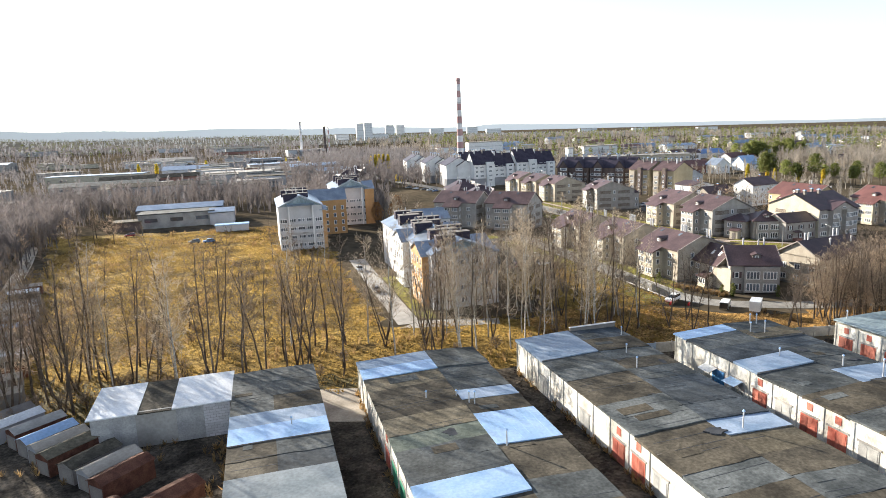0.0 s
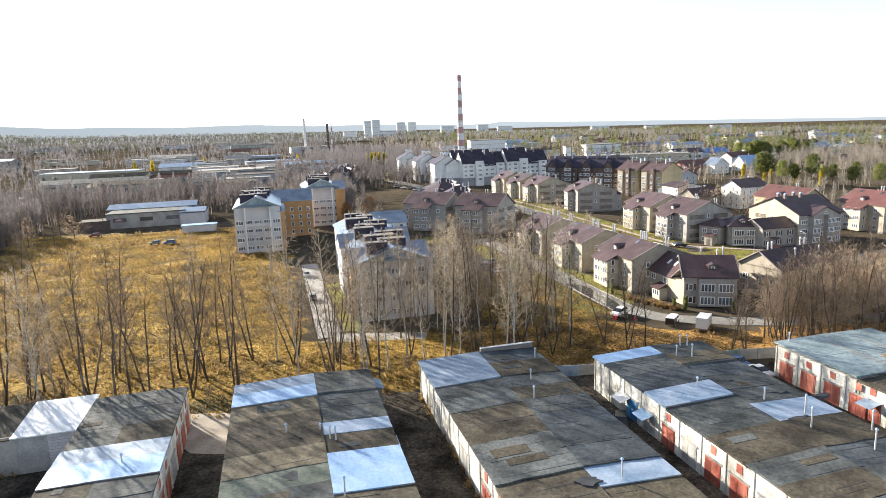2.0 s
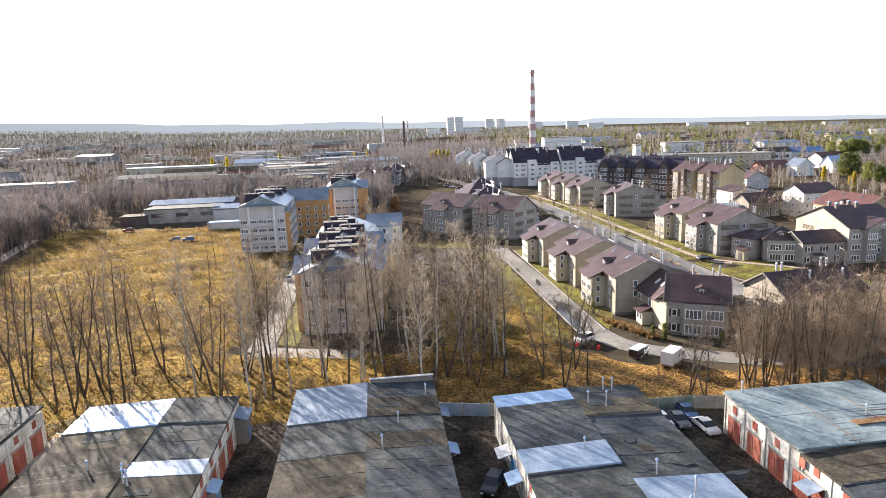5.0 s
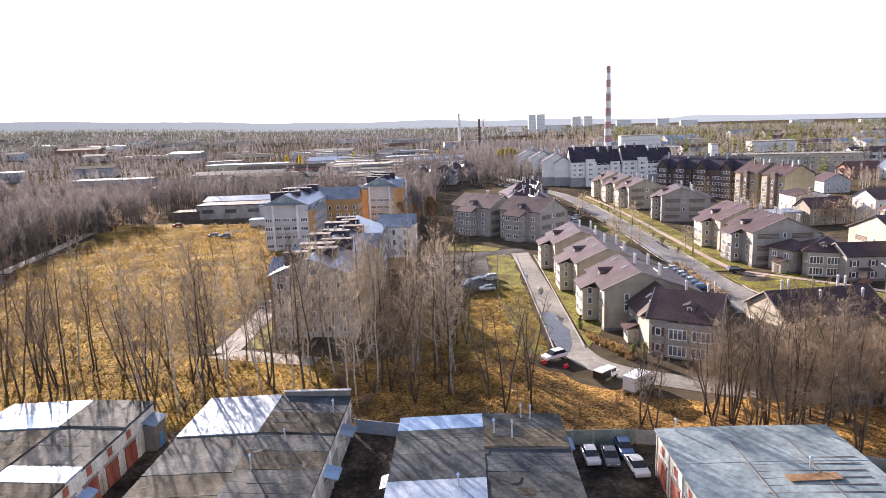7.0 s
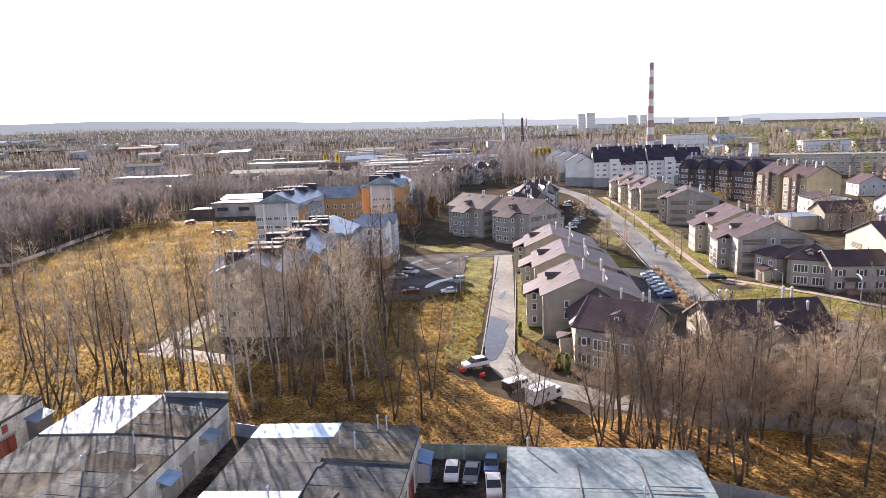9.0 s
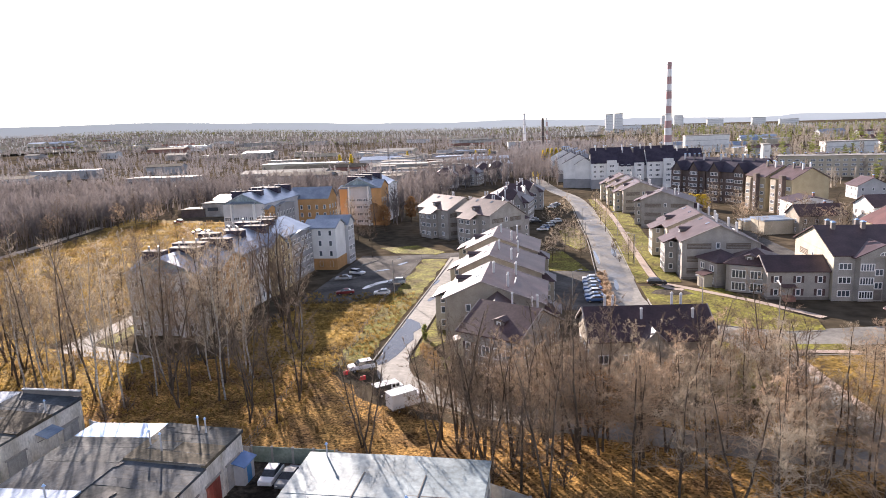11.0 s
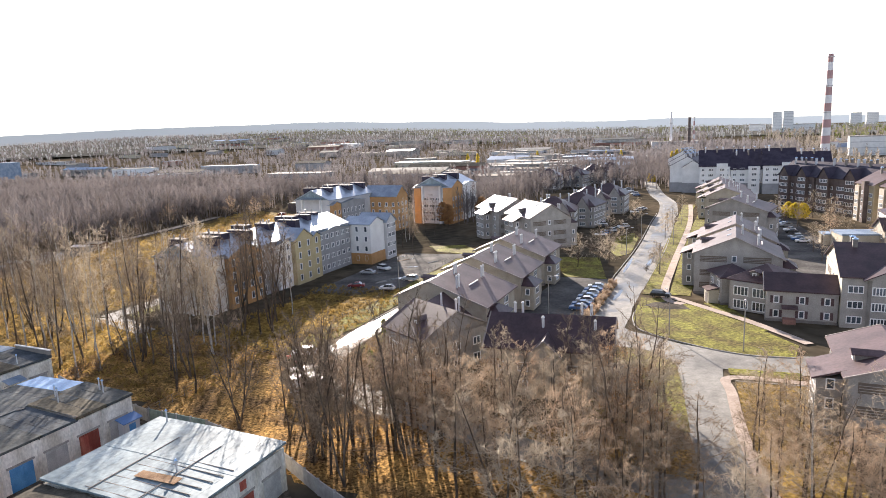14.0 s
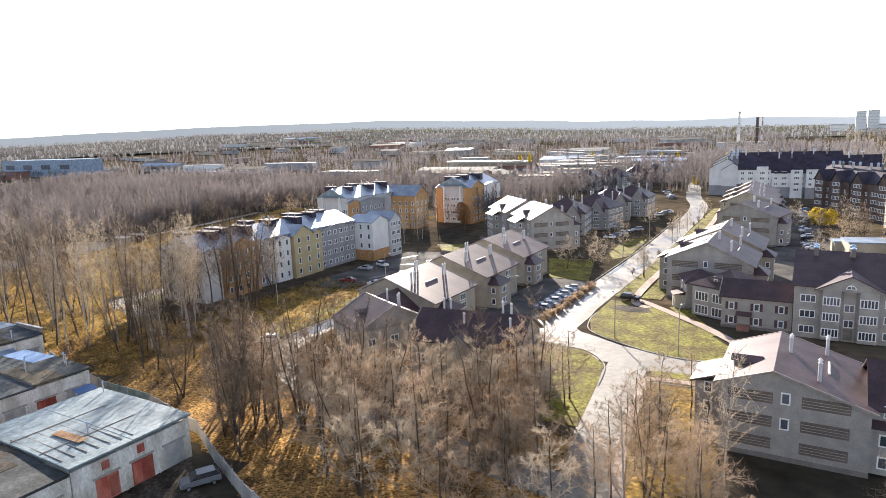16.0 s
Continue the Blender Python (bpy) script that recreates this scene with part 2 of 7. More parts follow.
    "sunlit_wood": mat("sunlit_bare_wood", (0.27, 0.24, 0.205), (0.40, 0.355, 0.30), 0.03, 0.95, fine=0.2, thin=0.45),
    "zinc_grey": mat("weathered_grey_sheet", (0.15, 0.20, 0.225), (0.28, 0.345, 0.37), 0.2, 0.6, 0.15, metal=0.05, fine=0.3, spec=0.22, detail=10),
    "straw": mat("straw_tufts", (0.20, 0.135, 0.05), (0.42, 0.285, 0.08), 0.12, 0.95, fine=0.4, thin=0.5),
    "track": mat("pale_trodden_track", (0.30, 0.265, 0.22), (0.46, 0.41, 0.35), 0.3, 0.95, 0.3, spec=0.1),
    "tyre": mat("tyre_rubber", (0.02, 0.02, 0.02), (0.03, 0.03, 0.03), 2.0, 0.85),
    "rim": mat("alloy_rim", (0.35, 0.35, 0.36), (0.5, 0.5, 0.5), 2.0, 0.35, metal=0.8),
    "lamp_red": mat("red_lens", (0.35, 0.02, 0.02), (0.45, 0.03, 0.03), 2.0, 0.3),
    "red_plastic": mat("red_plastic", (0.65, 0.03, 0.03), (0.75, 0.05, 0.05), 1.0, 0.5),
    "chim_white": mat("white_chimney_paint", (0.70, 0.68, 0.68), (0.78, 0.76, 0.76), 0.05, 0.8, fine=0.08),
    "chim_red": mat("red_chimney_paint", (0.40, 0.24, 0.23), (0.48, 0.29, 0.28), 0.05, 0.8, fine=0.08),
    "snowwhite": mat("white_trim", (0.62, 0.61, 0.60), (0.72, 0.71, 0.70), 1.0, 0.7, fine=0.06, spec=0.2),
    "far_wood": mat("woodland_floor", (0.10, 0.10, 0.09), (0.16, 0.15, 0.13), 0.012, 0.98, fine=0.4, spec=0.0),
    "fence_green": mat("faded_green_paint", (0.16, 0.21, 0.17), (0.27, 0.32, 0.27), 0.4, 0.8, 0.2, fine=0.2, spec=0.2),
    "roof_blue": mat("blue_metal_roof", (0.10, 0.20, 0.42), (0.14, 0.26, 0.50), 0.3, 0.4, fine=0.08),
}


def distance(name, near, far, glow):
    """The far skyline, haze of the air put into its colour and glow: nearer hills on one side run out into paler land
    on the other.
    """
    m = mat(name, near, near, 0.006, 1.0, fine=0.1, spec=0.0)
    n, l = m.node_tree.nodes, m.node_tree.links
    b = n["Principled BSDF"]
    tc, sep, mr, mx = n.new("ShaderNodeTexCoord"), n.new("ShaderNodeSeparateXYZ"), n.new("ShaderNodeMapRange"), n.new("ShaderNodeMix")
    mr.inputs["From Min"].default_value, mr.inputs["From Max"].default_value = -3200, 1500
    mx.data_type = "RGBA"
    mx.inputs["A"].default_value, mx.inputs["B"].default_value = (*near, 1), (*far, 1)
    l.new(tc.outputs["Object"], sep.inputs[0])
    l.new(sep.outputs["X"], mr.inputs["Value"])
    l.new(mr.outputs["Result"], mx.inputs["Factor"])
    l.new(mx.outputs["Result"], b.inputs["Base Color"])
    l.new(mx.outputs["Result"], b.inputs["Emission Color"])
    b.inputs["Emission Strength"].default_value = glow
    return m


M["hill"] = distance("hazed_far_hills", (0.235, 0.255, 0.27), (0.37, 0.40, 0.42), 0.42)


def brickwork(name, c1, c2, mortar, bw=0.4, bh=0.2):
    """Coursed masonry: two block tones and recessed mortar."""
    m = mat(name, c1, c2, 0.5, 0.9, 0.0, fine=0.1)
    n, l = m.node_tree.nodes, m.node_tree.links
    b = n["Principled BSDF"]
    tc = n.new("ShaderNodeTexCoord")
    sep, com, add = n.new("ShaderNodeSeparateXYZ"), n.new("ShaderNodeCombineXYZ"), n.new("ShaderNodeMath")
    l.new(tc.outputs["Object"], sep.inputs[0])
    l.new(sep.outputs["X"], add.inputs[0])
    l.new(sep.outputs["Y"], add.inputs[1])
    l.new(add.outputs[0], com.inputs["X"])
    l.new(sep.outputs["Z"], com.inputs["Y"])
    br = n.new("ShaderNodeTexBrick")
    for k, v in (("Color1", (*c1, 1)), ("Color2", (*c2, 1)), ("Mortar", (*mortar, 1)), ("Scale", 1.0), ("Mortar Size", 0.02), ("Brick Width", bw), ("Row Height", bh)):
        br.inputs[k].default_value = v
    l.new(com.outputs[0], br.inputs["Vector"])
    l.new(br.outputs["Color"], b.inputs["Base Color"])
    bp = n.new("ShaderNodeBump")
    bp.inputs["Strength"].default_value, bp.inputs["Distance"].default_value, bp.invert = 0.6, 0.02, True
    l.new(br.outputs["Fac"], bp.inputs["Height"])
    l.new(bp.outputs["Normal"], b.inputs["Normal"])
    return m


M["blockwork"] = brickwork("whitened_block_masonry", (0.50, 0.49, 0.50), (0.62, 0.60, 0.62), (0.30, 0.28, 0.28), 0.8, 0.4)


def glass(name, colour, rough=0.06):
    m = mat(name, colour, tuple(c * 1.6 for c in colour), 0.4, rough, fine=0.2, vary=0.5, spec=0.8)
    return m


M["glass"] = glass("window_glass", (0.075, 0.088, 0.105))
M["carglass"] = glass("car_glass", (0.02, 0.024, 0.028))
for key, c in {"white": (0.75, 0.75, 0.75), "silver": (0.42, 0.44, 0.46), "black": (0.02, 0.02, 0.023), "blue": (0.06, 0.13, 0.28), "grey": (0.16, 0.17, 0.18), "darkred": (0.22, 0.03, 0.03), "beige": (0.42, 0.38, 0.30), "green": (0.05, 0.09, 0.06)}.items():
    M["car_" + key] = mat(key + "_car_paint", c, tuple(v * 1.08 for v in c), 0.5, 0.28, metal=0.0, fine=0.03, spec=0.6)


# ---- builders ----
def face_box(bm, x0, y0, z0, x1, y1, z1):
    v = [bm.verts.new(p) for p in ((x0, y0, z0), (x1, y0, z0), (x1, y1, z0), (x0, y1, z0), (x0, y0, z1), (x1, y0, z1), (x1, y1, z1), (x0, y1, z1))]
    for f in ((0, 3, 2, 1), (4, 5, 6, 7), (0, 1, 5, 4), (1, 2, 6, 5), (2, 3, 7, 6), (3, 0, 4, 7)):
        bm.faces.new([v[i] for i in f])


def box(x0, y0, z0, x1, y1, z1, bm=None):
    bm = bm or bmesh.new()
    face_box(bm, min(x0, x1), min(y0, y1), min(z0, z1), max(x0, x1), max(y0, y1), max(z0, z1))
    return bm


def loft(bm, lower, upper, cap=True):
    """Closed skin between two loops of the same length."""
    a, b = [bm.verts.new(p) for p in lower], [bm.verts.new(p) for p in upper]
    n = len(a)
    for i in range(n):
        bm.faces.new((a[i], a[(i + 1) % n], b[(i + 1) % n], b[i]))
    if cap:
        bm.faces.new(a[::-1])
        bm.faces.new(b)
    return bm


def plate(pts, thick, bm=None):
    """A flat plate: its upper loop pts, going down by thick."""
    bm = bm or bmesh.new()
    return loft(bm, [(x, y, z - thick) for x, y, z in pts], pts)


def tube(p0, p1, r0, r1, n=8, bm=None):
    bm = bm or bmesh.new()
    p0, p1 = Vector(p0), Vector(p1)
    q = (p1 - p0).to_track_quat("Z", "Y")
    ring = [q @ Vector((math.cos(i * math.tau / n), math.sin(i * math.tau / n), 0)) for i in range(n)]
    return loft(bm, [p0 + r * r0 for r in ring], [p1 + r * r1 for r in ring])


def mesh_of(bm, material):
    bm.normal_update()
    me = bpy.data.meshes.new("mesh")
    bmesh.ops.recalc_face_normals(bm, faces=bm.faces)
    bm.to_mesh(me)
    bm.free()
    me.materials.append(material)
    return me


def part(name, bm, material, parent, label="", m=None):
    ob = new(name, mesh_of(bm, material) if isinstance(bm, bmesh.types.BMesh) else bm)
    ob.parent = parent
    if m is not None:
        ob.matrix_basis = m
    return tagged(ob, label)


def thing(name, label, category, at=(0, 0, 0), rot=0, group="", kind=""):
    ob = new(name)
    ob.empty_display_size = 0.5
    ob.matrix_basis = pose(*at, 0, 0, rot)
    return tagged(ob, label, category, group, kind)


def solid(name, bm, material, label, category, kind="", group="", at=(0, 0, 0), rot=0):
    ob = new(name, mesh_of(bm, material))
    ob.matrix_basis = pose(*at, 0, 0, rot)
    return tagged(ob, label, category, group, kind)


def raw_mesh(verts, faces, material):
    me = bpy.data.meshes.new("mesh")
    me.from_pydata(verts, [], faces)
    me.materials.append(material)
    return me


# windows: shared meshes, standing in the local x-z plane and facing -y
def pierced(xs, zs, holes, y0, y1):
    """One plate in the x-z plane, from y0 back to y1, cut by lines at xs and zs; the cells in holes are left open."""
    bm = bmesh.new()
    v = {(i, k, j): bm.verts.new((x, y, z)) for i, x in enumerate(xs) for k, z in enumerate(zs) for j, y in enumerate((y0, y1))}
    full = {(i, k) for i in range(len(xs) - 1) for k in range(len(zs) - 1)} - set(holes)
    for i, k in full:
        bm.faces.new((v[i, k, 0], v[i + 1, k, 0], v[i + 1, k + 1, 0], v[i, k + 1, 0]))
        bm.faces.new((v[i, k, 1], v[i, k + 1, 1], v[i + 1, k + 1, 1], v[i + 1, k, 1]))
        for di, dk, p, q in ((-1, 0, (i, k), (i, k + 1)), (1, 0, (i + 1, k), (i + 1, k + 1)), (0, -1, (i, k), (i + 1, k)), (0, 1, (i, k + 1), (i + 1, k + 1))):
            if (i + di, k + dk) not in full:
                bm.faces.new((v[(*p, 0)], v[(*q, 0)], v[(*q, 1)], v[(*p, 1)]))
    return bm


def window_meshes(w, h, cols):
    t = 0.15
    xs, holes = [-w / 2], []
    for i in range(cols):
        c = (w - t) / cols
        xs += [-w / 2 + i * c + t, -w / 2 + (i + 1) * c]
        holes.append((2 * i + 1, 1))
    xs.append(w / 2)
    f = mesh_of(pierced(xs, [0, t, h - t, h], holes, -0.08, 0.02), M["frame"])
    g = mesh_of(box(-w / 2 + 0.03, -0.025, 0.03, w / 2 - 0.03, 0.01, h - 0.03), M["glass"])
    return f, g


WIN = {"n": window_meshes(1.0, 1.45, 1), "a": window_meshes(1.6, 1.45, 2), "w": window_meshes(2.5, 1.45, 3), "x": window_meshes(4.2, 1.5, 5), "s": window_meshes(0.8, 0.8, 1), "b": window_meshes(3.0, 1.9, 4), "t": window_meshes(1.1, 1.75, 1), "c": window_meshes(2.7, 1.6, 5)}


def window(parent, kind, m):
    f, g = WIN[kind]
    w = part("window", f, None, parent, "", m)
    part("pane", g, None, w, "dark glass")
    return w


def wall_matrix(side, u, z, x0, y0, x1, y1, out=0.0):
    """A pose on a side of a rectangle: u metres along it from its left end as seen from outside."""
    if side == "S":
        return pose(x0 + u, y0 - out, z, 0, 0, 0)
    if side == "E":
        return pose(x1 + out, y0 + u, z, 0, 0, 90)
    if side == "N":
        return pose(x1 - u, y1 + out, z, 0, 0, 180)
    return pose(x0 - out, y1 - u, z, 0, 0, -90)


def windows(parent, rect, side, us, zs, kind="a", out=0.0):
    for z in zs:
        for i, u in enumerate(us):
            window(parent, kind[i % len(kind)], wall_matrix(side, u, z, *rect, out))


# ---- house parts ----
def turn_rect(rect, axis):
    x0, y0, x1, y1 = rect
    return (lambda a, b, z: (a, b, z)) if axis == "y" else (lambda a, b, z: (b, a, z))


def gable_walls(parent, rect, eave, ridge, axis, material, z0=0.0, name="wall", label="", at=0.5, eave2=None):
    x0, y0, x1, y1 = rect
    if axis == "x":
        x0, y0, x1, y1 = y0, x0, y1, x1
    f = turn_rect(rect, axis)
    xm = x0 + (x1 - x0) * at
    bm = bmesh.new()
    prof = [(x0, z0), (x1, z0), (x1, eave if eave2 is None else eave2), (xm, ridge), (x0, eave)]
    loft(bm, [f(x, y0, z) for x, z in prof], [f(x, y1, z) for x, z in prof])
    return part(name, bm, material, parent, label)


def gable_roof(parent, rect, eave, ridge, axis, material, over=0.6, thick=0.22, at=0.5, over_end=0.5, verge=True, label="", left=True, right=True, eave2=None):
    x0, y0, x1, y1 = rect
    if axis == "x":
        x0, y0, x1, y1 = y0, x0, y1, x1
    f = turn_rect(rect, axis)
    xm = x0 + (x1 - x0) * at
    lift = 0.06
    for keep, xa in ((left, x0), (right, x1)):
        if not keep:
            continue
        ev = eave if eave2 is None or xa < xm else eave2
        s = (ridge - ev) / (xm - xa)
        xo = xa + (over if xa > xm else -over)
        zo = ev + s * (xo - xa)
        pts = [f(xm, y0 - over_end, ridge + lift + thick), f(xo, y0 - over_end, zo + lift + thick), f(xo, y1 + over_end, zo + lift + thick), f(xm, y1 + over_end, ridge + lift + thick)]
        part("roof_slope", plate(pts, thick), material, parent, label)
        if verge:
            for yy in (y0 - over_end, y1 + over_end):
                pv = [f(xm, yy - 0.09, ridge + lift + thick + 0.05), f(xo, yy - 0.09, zo + lift + thick + 0.05), f(xo, yy + 0.09, zo + lift + thick + 0.05), f(xm, yy + 0.09, ridge + lift + thick + 0.05)]
                part("verge_board", plate(pv, thick + 0.06), M["trim_dull"], parent, "weathered verge board")


def hip_roof(parent, rect, eave, ridge, material, over=0.6, inset=None, label=""):
    x0, y0, x1, y1 = rect[0] - over, rect[1] - over, rect[2] + over, rect[3] + over
    w, l = x1 - x0, y1 - y0
    k = inset if inset is not None else min(w, l) / 2
    bm = bmesh.new()
    low = [bm.verts.new((x, y, eave - 0.15)) for x, y in ((x0, y0), (x1, y0), (x1, y1), (x0, y1))]
    mid = [bm.verts.new((x, y, eave + 0.1)) for x, y in ((x0, y0), (x1, y0), (x1, y1), (x0, y1))]
    if w > l:
        a, b = bm.verts.new((x0 + k, (y0 + y1) / 2, ridge)), bm.verts.new((x1 - k, (y0 + y1) / 2, ridge))
        fs = ((mid[0], mid[1], b, a), (mid[1], mid[2], b), (mid[2], mid[3], a, b), (mid[3], mid[0], a))
    else:
        a, b = bm.verts.new(((x0 + x1) / 2, y0 + k, ridge)), bm.verts.new(((x0 + x1) / 2, y1 - k, ridge))
        fs = ((mid[0], mid[1], a), (mid[1], mid[2], b, a), (mid[2], mid[3], b), (mid[3], mid[0], a, b))
    for q in fs:
        bm.faces.new(q)
    for i in range(4):
        bm.faces.new((low[i], low[(i + 1) % 4], mid[(i + 1) % 4], mid[i]))
    bm.faces.new(low[::-1])
    return part("roof", bm, material, parent, label)


CHIMNEY = {}


def chimney(parent, x, y, z, h=1.6, r=0.32, material="concrete", kind="box"):
    key = (h, r, material, kind)
    if key not in CHIMNEY:
        if kind == "box":
            bm = box(-r, -r, 0, r, r, h)
            cap = box(-r - 0.1, -r - 0.1, h, r + 0.1, r + 0.1, h + 0.12)
            box(-r * 0.6, -r * 0.6, h + 0.1, r * 0.6, r * 0.6, h + 0.3, cap)
        else:
            bm = tube((0, 0, 0), (0, 0, h), r, r * 0.95, 8)
            cap = tube((0, 0, h), (0, 0, h + 0.25), r * 1.35, r * 0.5, 8)
        CHIMNEY[key] = (mesh_of(bm, M[material]), mesh_of(cap, M["snowwhite"] if kind != "box" else M["zinc"]))
    a, b = CHIMNEY[key]
    c = part("chimney", a, None, parent, "", pose(x, y, z))
    part("chimney_cap", b, None, c, "metal cap")
    return c


DORMER = {}


def dormer(parent, x, y, z, rot, roofmat):
    """A small roof dormer; local -y is its front."""
    if roofmat not in DORMER:
        cheek = bmesh.new()
        loft(cheek, [(-0.9, 0, -0.3), (0.9, 0, -0.3), (0.9, 0, 0.9), (0, 0, 1.25), (-0.9, 0, 0.9)], [(-0.9, 3.0, -0.3), (0.9, 3.0, -0.3), (0.9, 3.0, 0.9), (0, 3.0, 1.25), (-0.9, 3.0, 0.9)])
        rf = plate([(0, -0.35, 1.42), (-1.2, -0.35, 0.98), (-1.2, 3.2, 0.98), (0, 3.2, 1.42)], 0.12)
        plate([(0.004, -0.35, 1.42), (1.2, -0.35, 0.98), (1.2, 3.2, 0.98), (0.004, 3.2, 1.42)], 0.12, rf)
        DORMER[roofmat] = (mesh_of(cheek, M["plinth"]), mesh_of(rf, M[roofmat]))
    a, b = DORMER[roofmat]
    d = part("dormer", a, None, parent, "", pose(x, y, z, 0, 0, rot))
    part("dormer_roof", b, None, d)
    part("dormer_window", WIN["s"][0], None, d, "", pose(0, -0.02, 0.02))
    return d


PANEL = {}


def brick_panel(parent, w, h, m):
    """A recessed-looking dark brick panel with fine courses, a few centimetres proud."""
    key = (w, h)
    if key not in PANEL:
        n = max(2, int(h / 0.3))
        zs = [0.0]
        for i in range(n):
            zs += [(i + 0.7) * h / n, (i + 1) * h / n]
        PANEL[key] = mesh_of(pierced([-w / 2, -w / 2 + 0.08, w / 2 - 0.08, w / 2], zs, [(1, 2 * i + 1) for i in range(n - 1)], -0.05, 0.01), M["band"])
    return part("brick_panel", PANEL[key], None, parent, "dark coursed brick panel", m)


def row_house(name, label, at, rot=0, wall="beige", roof="roof_brown", L=16.5, W=18.0, eave=8.4, ridge=11.5, group="row houses", south=True, xm=6.8, east=True, back=None, bay=(6.5, 13.5), levels=(1.1, 3.7, 5.8), lights=True):
    """A three-storey gabled unit: ridge along local y, street bay on the west, garden bay on the east."""
    t = thing(name, label, "apartment house", at, rot, group)
    rect = (0, 0, W, L)
    s = (ridge - eave) / xm
    back = back or eave - 0.9
    gable_walls(t, rect, eave, ridge, "y", M[wall], 0.5, at=xm / W, eave2=back)
    part("plinth", box(-0.08, -0.08, 0, W + 0.08, L + 0.08, 0.6), M["plinth"], t)
    gable_roof(t, rect, eave, ridge, "y", M[roof], at=xm / W, verge=True, eave2=back)
    # street bay under the carried-down slope
    b0, b1, p = *bay, 3.0
    bay = part("bay", box(-p, b0, 0.3, 0.02, b1, eave - s * p), M["cream" if wall == "beige" else wall], t, "projecting bay")
    pts = [(0, b0 - 0.5, eave + 0.3), (-p - 0.6, b0 - 0.5, eave + 0.3 - s * (p + 0.6)), (-p - 0.6, b1 + 0.5, eave + 0.3 - s * (p + 0.6)), (0, b1 + 0.5, eave + 0.3)]
    part("bay_roof", plate(pts, 0.25), M[roof], bay)
    for z in levels:
        for y in (b1 - 1.75, b0 + 1.75):
            window(t, "w", pose(-p, y, z, 0, 0, -90))
        if b0 > 4.5:
            window(t, "a", pose(0, b0 - 3.2, z, 0, 0, -90))
        window(t, "n", pose(0, L - 1.3, z, 0, 0, -90))
    for z in levels:
        window(t, "n", pose(-p / 2, b0, z))
    if south == "plain":
        for z in levels[1:]:
            window(t, "n", pose(W * 0.24, 0, z + 0.2))
        part("downpipe", tube((0.35, -0.1, 0.3), (0.35, -0.1, eave - 0.1), 0.07, 0.07, 6), M["kerb"], t)
    elif south:
        for z in (levels[0] + 0.3, levels[1] + 0.3, levels[2] + 0.7):
            for u in (W * 0.22, W * 0.72):
                brick_panel(t, W * 0.31, 1.35, pose(u, 0, z))
        window(t, "n", pose(W * 0.46, 0, levels[1] + 0.2))
        window(t, "n", pose(W * 0.46, 0, levels[2] + 0.8))
    if east:
        bh = back - 1.9
        q = part("garden_bay", box(W - 0.02, 0.8, 0.3, W + 2.6, 6.6, bh), M[wall], t)
        loft_roof = bmesh.new()
        loft(loft_roof, [(W - 0.02, 0.3, bh), (W + 3.1, 0.3, bh), (W + 3.1, 7.1, bh), (W - 0.02, 7.1, bh)], [(W - 0.02, 2.6, bh + 1.5), (W + 0.9, 2.6, bh + 1.5), (W + 0.9, 4.8, bh + 1.5), (W - 0.02, 4.8, bh + 1.5)])
        part("garden_bay_roof", loft_roof, M["roof_dark"], q, "dark hipped roof")
        for z in (levels[0], levels[1] - 0.1):
            window(t, "w", pose(W + 2.6, 3.7, z - 0.1, 0, 0, 90))
            window(t, "n", pose(W + 1.3, 0.8, z))
        for z in (levels[0], levels[1], levels[2] - 0.3):
            window(t, "w", pose(W, 11.2, z, 0, 0, 90))
    dormer(t, 1.1, (b0 + b1) / 2, eave + s * 1.1 + 0.25, -90, roof)
    es = (ridge - back) / (W - xm)
    for x, y, h in ((xm + 4.6, 2.4, 2.2), (xm + 4.6, 3.5, 2.2), (xm + 1.4, 8.6, 1.9), (xm + 1.4, 9.6, 1.9), (xm + 5.4, 13.2, 2.2), (xm + 5.4, 14.2, 2.2)):
        chimney(t, x, y, ridge - es * (x - xm) - 0.2, h + 0.5, 0.21, "wall_lgrey", "tube")
    for y in (b0 + 0.6, b1 + 1.6) if lights else ():
        part("roof_light", plate([(xm - 1.9, y, ridge - s * 1.9 + 0.36), (xm - 1.9, y - 0.9, ridge - s * 1.9 + 0.36), (xm - 0.9, y - 0.9, ridge - s * 0.9 + 0.36), (xm - 0.9, y, ridge - s * 0.9 + 0.36)], 0.1), M["glass"], t)
    # roof lights, snow guard
    part("snow_guard", box(xm + 5.5, 6.0, ridge - es * 5.5 + 0.24, xm + 5.72, 10.5, ridge - es * 5.5 + 0.44), M["snowwhite"], t, "pale snow guard")
    return t


# ---- vehicles ----
CAR = {}


